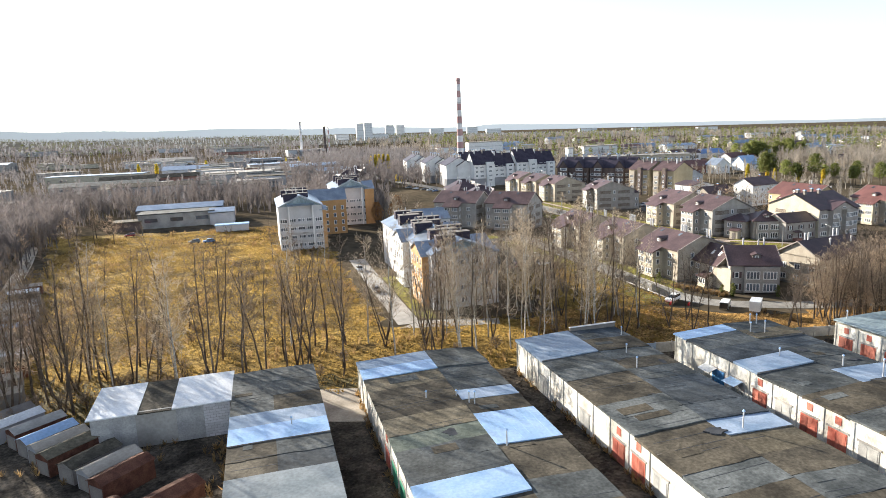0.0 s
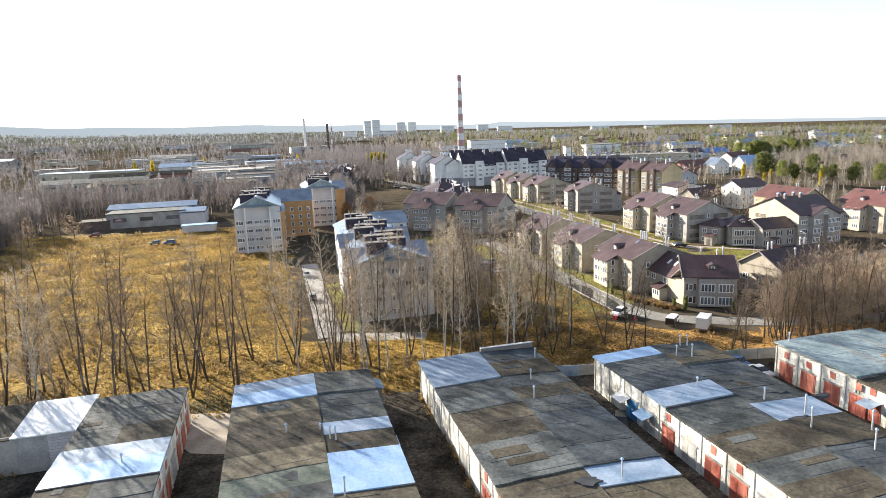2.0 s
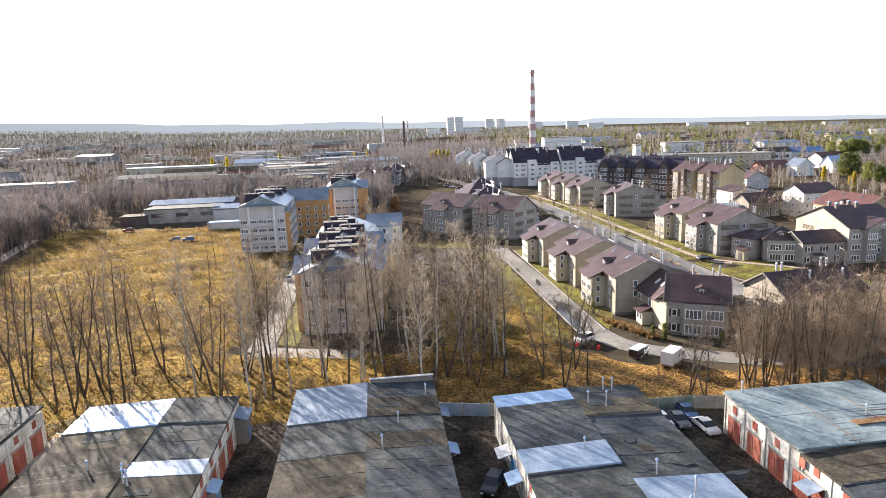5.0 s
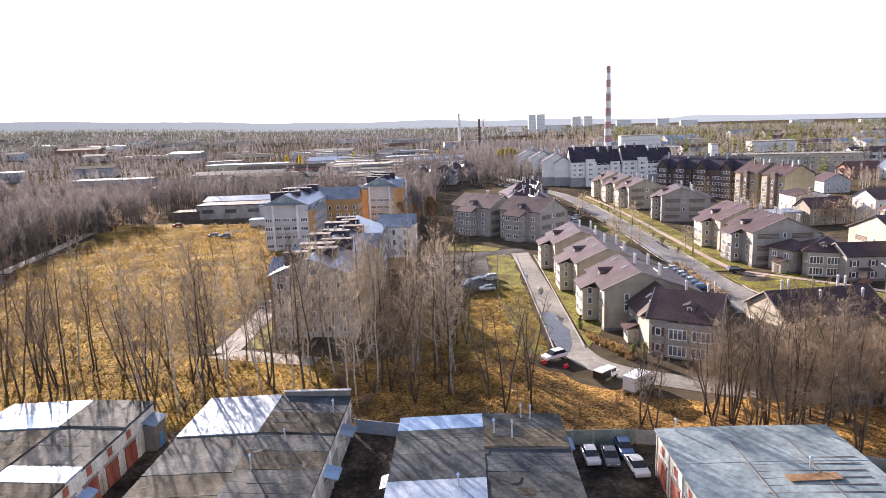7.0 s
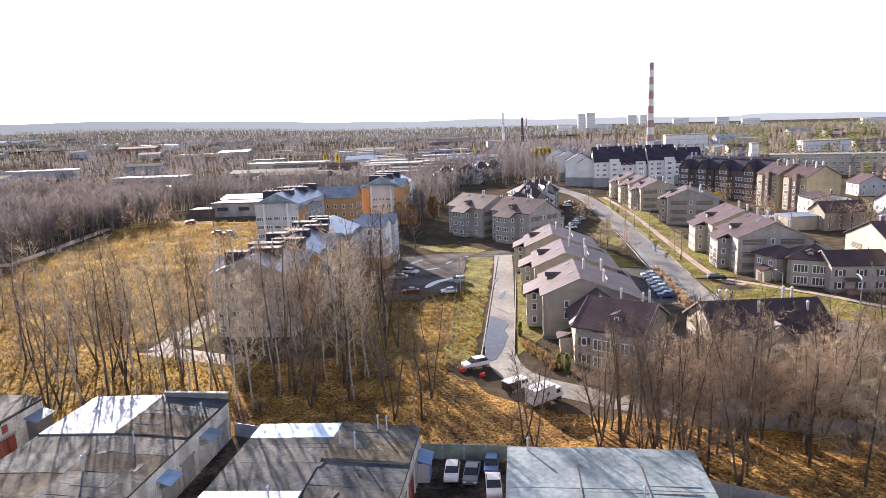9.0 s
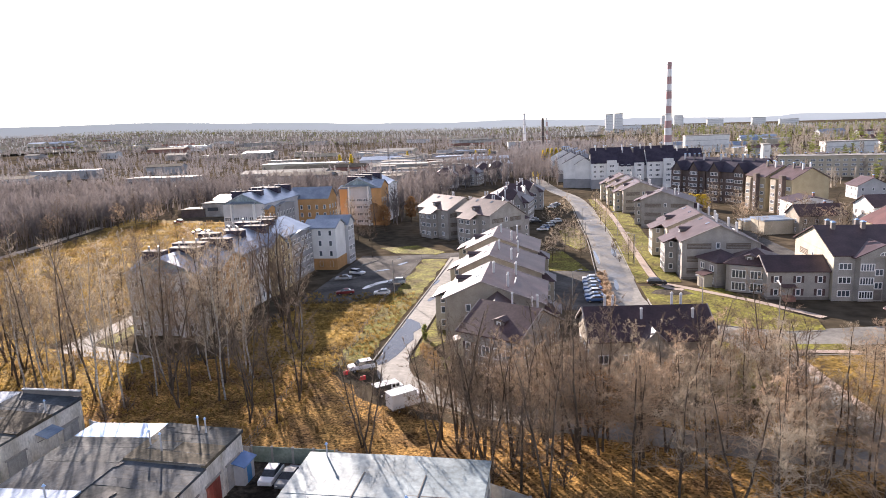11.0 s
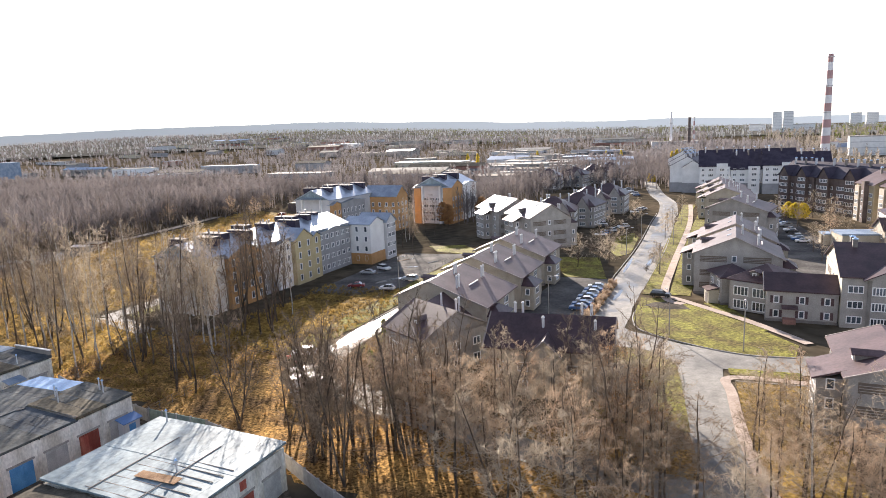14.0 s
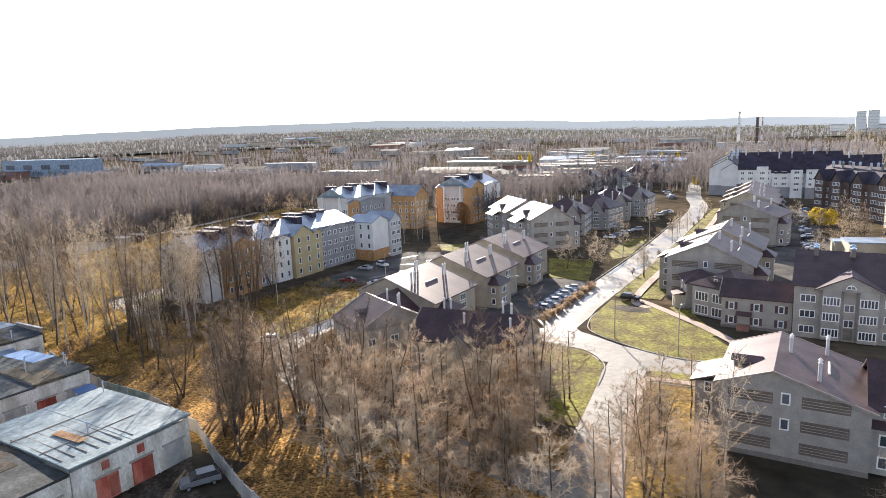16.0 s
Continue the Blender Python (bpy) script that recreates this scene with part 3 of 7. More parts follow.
def car_meshes(kind):
    if kind in CAR:
        return CAR[kind]
    if kind == "hatch":
        L, W, H, prof, cab = 4.0, 1.68, 1.48, [(-2.0, 0.35), (-2.0, 0.75), (-1.9, 0.92), (-0.9, 0.98), (1.75, 1.0), (1.95, 0.85), (2.0, 0.35)], [(-1.05, 0.95), (-0.35, 1.44), (1.15, 1.46), (1.8, 0.98)]
    elif kind == "suv":
        L, W, H, prof, cab = 4.5, 1.85, 1.7, [(-2.25, 0.42), (-2.25, 0.85), (-2.1, 1.02), (-1.0, 1.1), (2.1, 1.12), (2.25, 0.95), (2.25, 0.42)], [(-1.15, 1.08), (-0.4, 1.66), (1.7, 1.68), (2.15, 1.1)]
    else:
        L, W, H, prof, cab = 4.4, 1.72, 1.45, [(-2.2, 0.34), (-2.2, 0.72), (-2.05, 0.86), (-1.0, 0.95), (1.4, 0.98), (2.1, 0.95), (2.2, 0.75), (2.2, 0.34)], [(-1.15, 0.93), (-0.35, 1.40), (0.85, 1.42), (1.55, 0.97)]
    w = W / 2
    body = bmesh.new()
    loft(body, [(x, -w, z) for x, z in prof], [(x, w, z) for x, z in prof])
    bmesh.ops.bevel(body, geom=list(body.edges), offset=0.06, segments=1, affect="EDGES")
    glassb = bmesh.new()
    wt = w * 0.80
    loft(glassb, [(x, -(w - 0.06) if z < 1.2 else -wt, z) for x, z in cab], [(x, (w - 0.06) if z < 1.2 else wt, z) for x, z in cab])
    roof = plate([(cab[1][0] + 0.05, -wt - 0.01, cab[1][1] + 0.035), (cab[2][0] - 0.05, -wt - 0.01, cab[2][1] + 0.035), (cab[2][0] - 0.05, wt + 0.01, cab[2][1] + 0.035), (cab[1][0] + 0.05, wt + 0.01, cab[1][1] + 0.035)], 0.06)
    bmesh.ops.bevel(roof, geom=list(roof.edges), offset=0.025, segments=1, affect="EDGES")
    tyre = tube((0, -0.1, 0), (0, 0.1, 0), 0.31, 0.31, 14)
    rim = tube((0, -0.112, 0), (0, 0.112, 0), 0.19, 0.19, 10)
    lamp = box(-0.03, -0.16, -0.07, 0.03, 0.16, 0.07)
    CAR[kind] = (L, W, prof, cab, body, glassb, roof, mesh_of(tyre, M["tyre"]), mesh_of(rim, M["rim"]), mesh_of(lamp.copy(), M["frame"]), mesh_of(lamp, M["lamp_red"]))
    return CAR[kind]


CARBODY = {}


def car(kind, colour, x, y, rot, z=0.03, label=None):
    L, W, prof, cab, body, glassb, roof, tyre, rim, head, tail = car_meshes(kind)
    if (kind, colour) not in CARBODY:
        CARBODY[kind, colour] = (mesh_of(body.copy(), M["car_" + colour]), mesh_of(glassb.copy(), M["carglass"]), mesh_of(roof.copy(), M["car_" + colour]))
    a, g, r = CARBODY[kind, colour]
    words = {"hatch": "small hatchback", "suv": "sport utility car", "sedan": "saloon car"}[kind]
    t = thing("car", label or f"{colour} {words} parked on the ground", "car", (x, y, z), rot, "parked cars")
    part("body", a, None, t)
    part("cabin_glass", g, None, t, "dark glass")
    part("roof", r, None, t)
    for sx in (-1, 1):
        for sy in (-1, 1):
            wl = part("wheel", tyre, None, t, "", pose(sx * L * 0.31, sy * (W / 2 - 0.1), 0.31))
            if y < 250:
                part("rim", rim, None, wl, "alloy rim")
    for sy in (-1, 1) if y < 250 else ():
        part("headlight", head, None, t, "", pose(-L / 2 + 0.0, sy * W * 0.34, 0.68))
        part("tail_light", tail, None, t, "", pose(L / 2 - 0.0, sy * W * 0.36, 0.78))
    return t


# ---- trees ----
def skin(segs, verts, faces):
    """Open tapered tubes for (p0, p1, r0, r1, n); with n of 1 a single pointed blade."""
    for p0, p1, r0, r1, n in segs:
        d = p1 - p0
        d = d / (np.linalg.norm(d) + 1e-9)
        a = np.cross(d, (0.31, 0.77, 0.55))
        a = a / (np.linalg.norm(a) + 1e-9)
        b = np.cross(d, a)
        k = len(verts)
        if n == 1:
            verts += [tuple(p0 - a * r0), tuple(p0 + a * r0), tuple(p1)]
            faces.append((k, k + 1, k + 2))
            continue
        for p, r in ((p0, r0), (p1, r1)):
            for i in range(n):
                c, s = math.cos(i * math.tau / n), math.sin(i * math.tau / n)
                verts.append(tuple(p + (a * c + b * s) * r))
        for i in range(n):
            j = (i + 1) % n
            faces.append((k + i, k + j, k + n + j, k + n + i))


def bare_tree(seed, h, r, start=0.35, limbs=24, spread=0.36, subs=6, twigs=7, stems=1, droop=0.0, thick=1.0, wide=1.0, curl=0.28, up=1.0, crook=0.18, fuzz=0.55):
    """Trunk and crown meshes' data of a leafless tree."""
    g = np.random.default_rng(seed)
    trunk, crown = [], []
    for s in range(stems):
        lean = g.normal(0, 0.03 if stems == 1 else 0.13, 2)
        pts = [np.array((0.5 * r * (s > 0) * math.cos(s * 2.4), 0.5 * r * (s > 0) * math.sin(s * 2.4), -0.2))]
        hh = h * (1 if s == 0 else g.uniform(0.75, 0.97))
        n = 8
        for i in range(n):
            pts.append(pts[-1] + np.array((lean[0] + g.normal(0, 0.055), lean[1] + g.normal(0, 0.055), 1)) * hh / n)
        rr = [r * (1 - i / n) ** 0.8 + 0.025 for i in range(n + 1)]
        for i in range(n):
            trunk.append((pts[i], pts[i + 1], rr[i], rr[i + 1], 6))
        for k in range(limbs // stems + 2):
            t = start + (0.98 - start) * (k + g.uniform()) / (limbs // stems + 2)
            f = t * n
            i = min(int(f), n - 1)
            p = pts[i] + (pts[i + 1] - pts[i]) * (f - i)
            ln = hh * spread * (1.12 - t) ** 0.8 * g.uniform(0.65, 1.15) + 0.5
            az = k * 2.4 + g.normal(0, 0.4)
            out = np.array((math.cos(az), math.sin(az), 0))
            d = out * g.uniform(0.6, 1.0) * wide + np.array((0, 0, 0.75 * up))
            q, lr = p, max(0.025, rr[i] * 0.36) * thick
            for m in range(3):
                d = d / np.linalg.norm(d)
                e = q + d * ln / 3
                crown.append((q, e, lr * (1 - m / 3.4), lr * (1 - (m + 1) / 3.4), 3))
                for u in range(subs // 3 + (m > 0)):
                    v = g.normal(0, 0.6, 3) + d * 0.9 + np.array((0, 0, 0.35 * up - droop))
                    v = v / np.linalg.norm(v)
                    b0 = q + (e - q) * g.uniform(0.1, 1)
                    bl = ln * g.uniform(0.2, 0.38)
                    b1 = b0 + v * bl
                    crown.append((b0, b1, 0.022 * thick, 0.012 * thick, 3))
                    for w in range(twigs):
                        x = g.normal(0, fuzz, 3) + v * (1.35 - fuzz) + np.array((0, 0, 0.3 * up - droop))
                        x = x / np.linalg.norm(x)
                        c0 = b0 + (b1 - b0) * g.uniform(0.15, 1)
                        crown.append((c0, c0 + x * bl * g.uniform(0.35, 0.8), 0.016 * thick, 0, 1))
                d = d + np.array((0, 0, curl)) + g.normal(0, crook, 3)
                q = e
    out = []
    for segs in (trunk, crown):
        v, f = [], []
        skin(segs, v, f)
        out.append((v, f))
    return out


def tree_type(seed, bark, twig, **kw):
    (tv, tf), (cv, cf) = bare_tree(seed, **kw)
    return raw_mesh(tv, tf, M[bark]), raw_mesh(cv, cf, M[twig])


TREES = {
    "birch": [tree_type(s, "birch", "birch_twig", h=h, r=0.14, start=0.26, limbs=26, spread=0.30, subs=7, twigs=7, droop=0.25, crook=0.26, fuzz=0.65) for s, h in ((1, 23), (2, 20), (3, 24))],
    "aspen": [tree_type(s, "bark", "twig", h=h, r=0.17, start=0.36, limbs=22, spread=0.29, subs=6, twigs=5, crook=0.26, fuzz=0.65) for s, h in ((11, 24), (12, 22), (13, 25), (14, 19))],
    "alder": [tree_type(s, "bark", "twig", h=h, r=0.15, start=0.3, limbs=26, spread=0.33, subs=6, twigs=6, stems=2, crook=0.28, fuzz=0.65) for s, h in ((21, 20), (22, 17))],
    "maple": [tree_type(s, "bark", "red_twig", h=h, r=0.19, start=0.24, limbs=20, spread=0.50, subs=9, twigs=12, wide=1.35, curl=0.1, up=0.5, crook=0.4, fuzz=0.85) for s, h in ((31, 14), (32, 12.5), (33, 15.5), (34, 14.5))],
    "pale": [tree_type(s, "bark", "birch_twig", h=h, r=0.16, start=0.24, limbs=20, spread=0.48, subs=9, twigs=11, wide=1.35, curl=0.12, up=0.5, crook=0.4, fuzz=0.85) for s, h in ((41, 13.5), (42, 15))],
    "shrub": [tree_type(s, "bark", "twig", h=h, r=0.05, start=0.1, limbs=22, spread=0.6, twigs=7, stems=4, wide=1.3) for s, h in ((51, 3.5), (52, 4.5))],
}
TREE_WORDS = {"birch": "leafless white-barked birch", "aspen": "tall slender leafless aspen", "alder": "leafless many-stemmed dark alder", "maple": "leafless tree with reddish twigs", "pale": "leafless tree with pale twigs", "shrub": "leafless brown bush"}


def far_wood(name, label, places, material, lo=11, hi=17, blades=20, conifer=False, seed=3, width=0.25):
    """Many far trees as one mass of upright blades."""
    g = np.random.default_rng(seed)
    v, f = [], []
    for x, y in places:
        z, h = rise(x, y) - 0.5, g.uniform(lo, hi)
        k = len(v)
        v += [(x - 0.22, y, z), (x + 0.22, y, z), (x + g.normal(0, 0.5), y, z + h)]
        f.append((k, k + 1, k + 2))
        n = blades
        a = g.uniform(0, math.tau, n)
        t = g.uniform(0.3 if not conifer else 0.15, 0.95, n)
        ln = h * (0.34 * (1.15 - t)) * g.uniform(0.6, 1.2, n) + 0.6
        up = g.uniform(0.7, 1.5, n) if not conifer else g.uniform(-0.1, 0.4, n)
        wd = width * g.uniform(0.7, 1.4, n) * (4.5 if conifer else 1)
        for i in range(n):
            c, s = math.cos(a[i]), math.sin(a[i])
            q = math.hypot(1, up[i])
            bz = z + h * t[i]
            ex, ey, ez = x + c * ln[i] / q, y + s * ln[i] / q, bz + up[i] * ln[i] / q
            k = len(v)
            v += [(x - s * wd[i], y + c * wd[i], bz), (x + s * wd[i], y - c * wd[i], bz), (ex - s * wd[i] * 0.5, ey + c * wd[i] * 0.5, ez), (ex + s * wd[i] * 0.5, ey - c * wd[i] * 0.5, ez)]
            f.append((k, k + 1, k + 3, k + 2))
    return tagged(new(name, raw_mesh(v, f, M[material])), label, "woodland", "", "stuff")


def tree(kind, x, y, g, scale=1.0, z=0.0, where="behind the garages"):
    tm, cm = TREES[kind][int(g.integers(len(TREES[kind])))]
    t = thing("bush" if kind == "shrub" else "birch_tree" if kind == "birch" else "bare_tree", f"{TREE_WORDS[kind]} {where}", "bush" if kind == "shrub" else "tree", (x, y, z), float(g.uniform(0, 360)), "bare trees")
    s = scale * float(g.uniform(0.88, 1.1))
    t.scale = (s, s, s)
    part("trunk", tm, None, t)
    part("crown", cm, None, t)
    return t


# ---- ground and distance ----
HORIZON = [(-180, 0.2), (-80, -0.6), (-50, -1.0), (-36, -0.75), (-16, -0.25), (2, 0.25), (17, 0.55), (25, 0.95), (35, 1.25), (49, 1.15), (65, 0.7), (80, 0.5), (180, 0.2)]


def rise(x, y):
    """Height of the land: flat near by, swelling to low wooded hills far off."""
    dx, dy = x - 80, y - 20
    r = math.hypot(dx, dy)
    if r < 700:
        return 0.0
    az = math.degrees(math.atan2(-dx, dy))
    e = np.interp(az, [a for a, _ in HORIZON], [b for _, b in HORIZON])
    k = min(1.0, (r - 700) / 1500)
    k = k * k * (3 - 2 * k)
    return float((40 + min(r, 2200) * math.tan(radians(e - 0.55))) * k)


def polar_sheet(radii, azs, height):
    v, f = [], []
    for r in radii:
        for a in azs:
            x, y = 80 - r * math.sin(radians(a)), 20 + r * math.cos(radians(a))
            v.append((x, y, height(x, y, r, a)))
    n = len(azs)
    for i in range(len(radii) - 1):
        for j in range(n - 1):
            f.append((i * n + j, i * n + j + 1, (i + 1) * n + j + 1, (i + 1) * n + j))
    return v, f


radii = [0.01, 60, 120, 200, 300, 420, 560, 700, 850, 1000, 1200, 1450, 1700, 2000, 2300, 2700, 3100, 3600, 4300]
v, f = polar_sheet(radii, [-180 + 5 * i for i in range(73)], lambda x, y, r, a: rise(x, y))
tagged(new("ground", raw_mesh(v, f, M["ground"])), "flat ground of dry ochre grass running out to low hills", "ground", "", "structure")
v, f = polar_sheet([1380 + 45 * i for i in range(20)], [-66 + 1.5 * i for i in range(107)], lambda x, y, r, a: rise(x, y) + 2.0 + 3.0 * noise.noise((x / 150, y / 150, 0.3)))
tagged(new("woodland_floor", raw_mesh(v, f, M["far_wood"])), "dark undergrowth of the distant woodland", "woodland", "", "stuff")
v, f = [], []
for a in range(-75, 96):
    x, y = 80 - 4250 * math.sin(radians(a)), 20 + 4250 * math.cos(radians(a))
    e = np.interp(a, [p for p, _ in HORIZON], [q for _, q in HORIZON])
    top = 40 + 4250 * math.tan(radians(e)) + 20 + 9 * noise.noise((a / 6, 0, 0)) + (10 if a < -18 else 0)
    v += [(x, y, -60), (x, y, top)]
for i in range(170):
    # Unlit glow and pale colours here stand for the haze before the hills.
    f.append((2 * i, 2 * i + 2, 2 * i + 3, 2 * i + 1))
tagged(new("backdrop", raw_mesh(v, f, M["hill"])), "wooded hills along the skyline with haze painted in", "hills", "", "structure")


def patch(name, label, pts, material, z=0.03, category="ground", wob=0.0):
    """A sheet laid on the ground, with an uneven edge where wob is set."""
    out = []
    g = np.random.default_rng(len(pts) + int(abs(pts[0][0]) * 7))
    for i, (x, y) in enumerate(pts):
        x2, y2 = pts[(i + 1) % len(pts)]
        n = max(1, int(math.hypot(x2 - x, y2 - y) / 2.5)) if wob else 1
        for k in range(n):
            out.append((x + (x2 - x) * k / n + g.normal(0, wob), y + (y2 - y) * k / n + g.normal(0, wob), z))
    return solid(name, plate(out, z + 0.05), M[material], label, category, "structure")


def strip(name, label, line, width, material, z=0.06, category="road"):
    """A ribbon of the given width along a line."""
    v, f = [], []
    for i, (x, y) in enumerate(line):
        a, b = line[max(0, i - 1)], line[min(len(line) - 1, i + 1)]
        d = Vector((b[0] - a[0], b[1] - a[1])).normalized()
        w = width[i] if isinstance(width, (list, tuple)) else width
        v += [(x - d.y * w / 2, y + d.x * w / 2, z), (x + d.y * w / 2, y - d.x * w / 2, z)]
    for i in range(len(line) - 1):
        f.append((2 * i, 2 * i + 1, 2 * i + 3, 2 * i + 2))
    ob = new(name, raw_mesh(v, [q[::-1] for q in f], M[material]))
    return tagged(ob, label, category, "", "structure")


def bend(pts, n=6):
    """A smooth line through pts."""
    out = []
    for i in range(len(pts) - 1):
        p0, p1, p2, p3 = (Vector(pts[max(0, min(len(pts) - 1, k))]) for k in (i - 1, i, i + 1, i + 2))
        for k in range(n):
            t = k / n
            q = 0.5 * (2 * p1 + (p2 - p0) * t + (2 * p0 - 5 * p1 + 4 * p2 - p3) * t * t + (3 * p1 - p0 - 3 * p2 + p3) * t ** 3)
            out.append((q.x, q.y))
    return out + [tuple(pts[-1])]


def kerb(line, label="pale concrete kerb along the road", h=0.2, w=0.22, material="kerb"):
    bm = bmesh.new()
    for i in range(len(line) - 1):
        a, b = Vector(line[i]), Vector(line[i + 1])
        d = (b - a).normalized()
        p = Vector((-d.y, d.x)) * w / 2
        q = [a - p, b - p, b + p, a + p]
        loft(bm, [(c.x, c.y, -0.02) for c in q], [(c.x, c.y, h) for c in q])
    return solid("kerb", bm, M[material], label, "kerb", "structure")


patch("field", "dry ochre grass field with brown tussocks", [(-62, 97), (-26, 100), (12, 98), (55, 97), (60, 118), (52, 126), (24, 128), (22, 150), (22, 228), (4, 240), (-4, 285), (-20, 300), (-70, 312), (-96, 322), (-72, 240), (-66, 160)], "field", 0.01, wob=1.2)
patch("yard", "dark trodden dirt yard between garage rows", [(-60, -60), (150, -60), (150, 78), (126, 80), (117, 84), (95, 91), (70, 96), (40, 98), (-26, 101), (-60, 96)], "dirt", 0.02, wob=0.8)
# Concrete, but outlined by the sunlit patch: its front edge paints the shadow line.
patch("apron", "pale worn concrete apron cut to the sunlit ground between garage rows", [(5.5, 88.5), (8, 87.2), (12.0, 86), (12.0, 99), (8, 100.5), (4.5, 101)], "track", 0.04, "pavement", wob=0.5)
patch("leaf_litter", "orange-brown leaf litter under bare trees", [(52, 97), (68, 98.5), (95, 93), (118, 86), (128, 81), (170, 78), (172, 104), (162, 108), (150, 112), (125, 108), (108, 104), (92, 112), (84, 122), (66, 128), (52, 122)], "litter", 0.02, wob=0.8)
patch("undergrowth", "dark brown and green undergrowth beneath bare trees", [(-60, 99), (-26, 100.5), (12, 99), (22, 100), (20, 104), (4, 106.5), (-12, 110), (-24, 117), (-40, 121), (-60, 122)], "undergrowth", 0.03, wob=1.2)
patch("lawn", "yellow-green autumn lawn beside the street", [(141.3, 162), (141, 168), (140.8, 179.5), (147, 179.5), (153.3, 174.4), (162.2, 164.9), (170.3, 153.5), (169.3, 147), (161.9, 146.2), (153.7, 148.7), (144, 154.7)], "lawn", 0.16)
patch("lawn", "yellow-green autumn lawn beside the street", [(140.5, 183), (144, 183), (143, 364), (137.5, 364), (139.5, 260)], "lawn", 0.14)
patch("lawn", "yellow-green lawn along the houses", [(146.5, 184), (151, 184), (152, 330), (146, 340), (145, 260)], "lawn", 0.12)
patch("lawn", "yellow-green autumn lawn beside the street", [(159.2, 138.8), (169.5, 139.8), (169.3, 136.8), (159.5, 136.2)], "lawn", 0.14)
patch("lawn", "brown and ochre grass under bare trees", [(160.3, 133.5), (171, 134.5), (173, 100), (166, 98), (161.8, 112)], "field", 0.12)
patch("lawn", "yellow-green autumn lawn beside the street", [(141.5, 144), (146.5, 143.5), (151.5, 138), (153, 129), (155, 114), (141, 114), (138, 130)], "lawn", 0.12)
patch("verge", "grassy strip between road and fence", [(83.5, 124), (88.8, 124), (88.6, 213), (81, 213), (82, 170)], "lawn", 0.05, wob=0.3)
patch("verge", "grassy strip along the house bays", [(96.3, 128), (101, 138), (99, 212), (95.8, 212)], "lawn", 0.06)
patch("lawn", "ochre rough grass beside the parking lot", [(63, 127), (84, 122), (82.4, 174), (73, 163), (62, 162)], "field", 0.03, wob=0.4)
patch("lawn", "dull grass plot between parking bay and street", [(109, 222), (122.9, 224.3), (130, 196.5), (119, 196.5)], "lawn", 0.08)
patch("lawn", "yellow-green island between street and car park", [(128, 226), (131, 233), (129.6, 262), (126.4, 273), (122, 262), (124, 236)], "lawn", 0.12)
patch("planting_bed", "brown shrub bed between parked cars and street", [(131.6, 158), (133.4, 158), (133.6, 190), (131.6, 194)], "litter", 0.13)
patch("lawn", "pale grass island between roads", [(62, 232), (74, 236), (86, 224), (84, 220), (70, 222)], "lawn", 0.1)
patch("parking_lot", "wet asphalt parking lot beside the orange flats", [(61, 164), (72, 165), (82, 175), (80.4, 214), (88, 214), (95, 214), (93, 224), (74, 219), (60, 218)], "lot", 0.04, "parking lot")
patch("parking_lot", "asphalt parking bay behind the row houses", [(117, 158), (131.5, 160), (131.5, 196), (118, 196)], "lot", 0.05, "parking lot")
patch("parking_lot", "asphalt courtyard behind the houses", [(172, 176), (190, 196), (186, 270), (182, 300), (184, 360), (168, 366), (168, 330), (170, 250), (170, 200)], "lot", 0.04, "parking lot")
street = bend([(136, 146), (136, 165), (136, 200), (136, 245), (134, 300), (133, 335), (129, 375), (119, 420), (104, 520), (90, 640)])
strip("road", "grey asphalt street with a wet sheen", street, [12] + [9.2] * 6 + [8.2] * (len(street) - 7), "asphalt", 0.07)
for sx in (-4.7, 4.3):
    kerb([(x + sx, y) for x, y in street[10:30]])
ring = bend([(134, 152), (142, 149), (152, 144), (165, 143), (182, 146), (205, 150)])
strip("road", "asphalt road curving past the lawn", ring, [14, 13.5, 13, 12, 11] + [9.0] * (len(ring) - 5), "asphalt", 0.08)
south = bend([(155, 143), (155.6, 130), (158, 115), (160.5, 103), (164, 90), (168, 70)])
strip("road", "asphalt lane under bare trees", south, 6.6, "asphalt", 0.09)
lane = bend([(91.5, 216), (92.2, 190), (92.7, 160), (93, 140), (93.5, 127), (97, 118), (106, 112), (118, 107), (140, 102), (160, 99)])
strip("road", "worn asphalt lane with puddles beside the houses", lane, 5.4, "asphalt", 0.06)
kerb([(95.6, y) for y in range(128, 214, 3)])
kerb([(89.9, y) for y in range(126, 214, 3)])
kerb(bend([(141, 168), (141.3, 162), (144, 154.7), (153.7, 148.7), (161.9, 146.2), (169.3, 147)]))
kerb(bend([(141.5, 144), (146.5, 143.5), (151.5, 138), (153.2, 129)]))
kerb([(160.3, 133.5), (171, 134.6)])
strip("footpath", "pinkish paved footpath between lawns", bend([(150, 176), (145.5, 183), (144.6, 220), (144.2, 300), (140.8, 364)]), 1.9, "path", 0.19, "footpath")
strip("footpath", "pinkish paved footpath along the lawn", bend([(144, 182.5), (148, 180.5), (155, 174), (164, 165), (172, 155)]), 1.9, "path", 0.2, "footpath")
strip("footpath", "pinkish paved footpath beside the lane", bend([(170, 135.6), (159.6, 134.6), (159.8, 128), (161.5, 112), (164.5, 98)]), 1.5, "path", 0.2, "footpath")
strip("footpath", "pale concrete path beside the orange flats", bend([(28.3, 130), (28.2, 150), (28.0, 175), (28.0, 205)]), 5.0, "concrete", 0.05, "footpath")
patch("pavement", "pale concrete forecourt before the orange flats", [(25.6, 127.6), (46.5, 122.4), (47.6, 126.4), (31.2, 131.4)], "concrete", 0.06, "pavement")
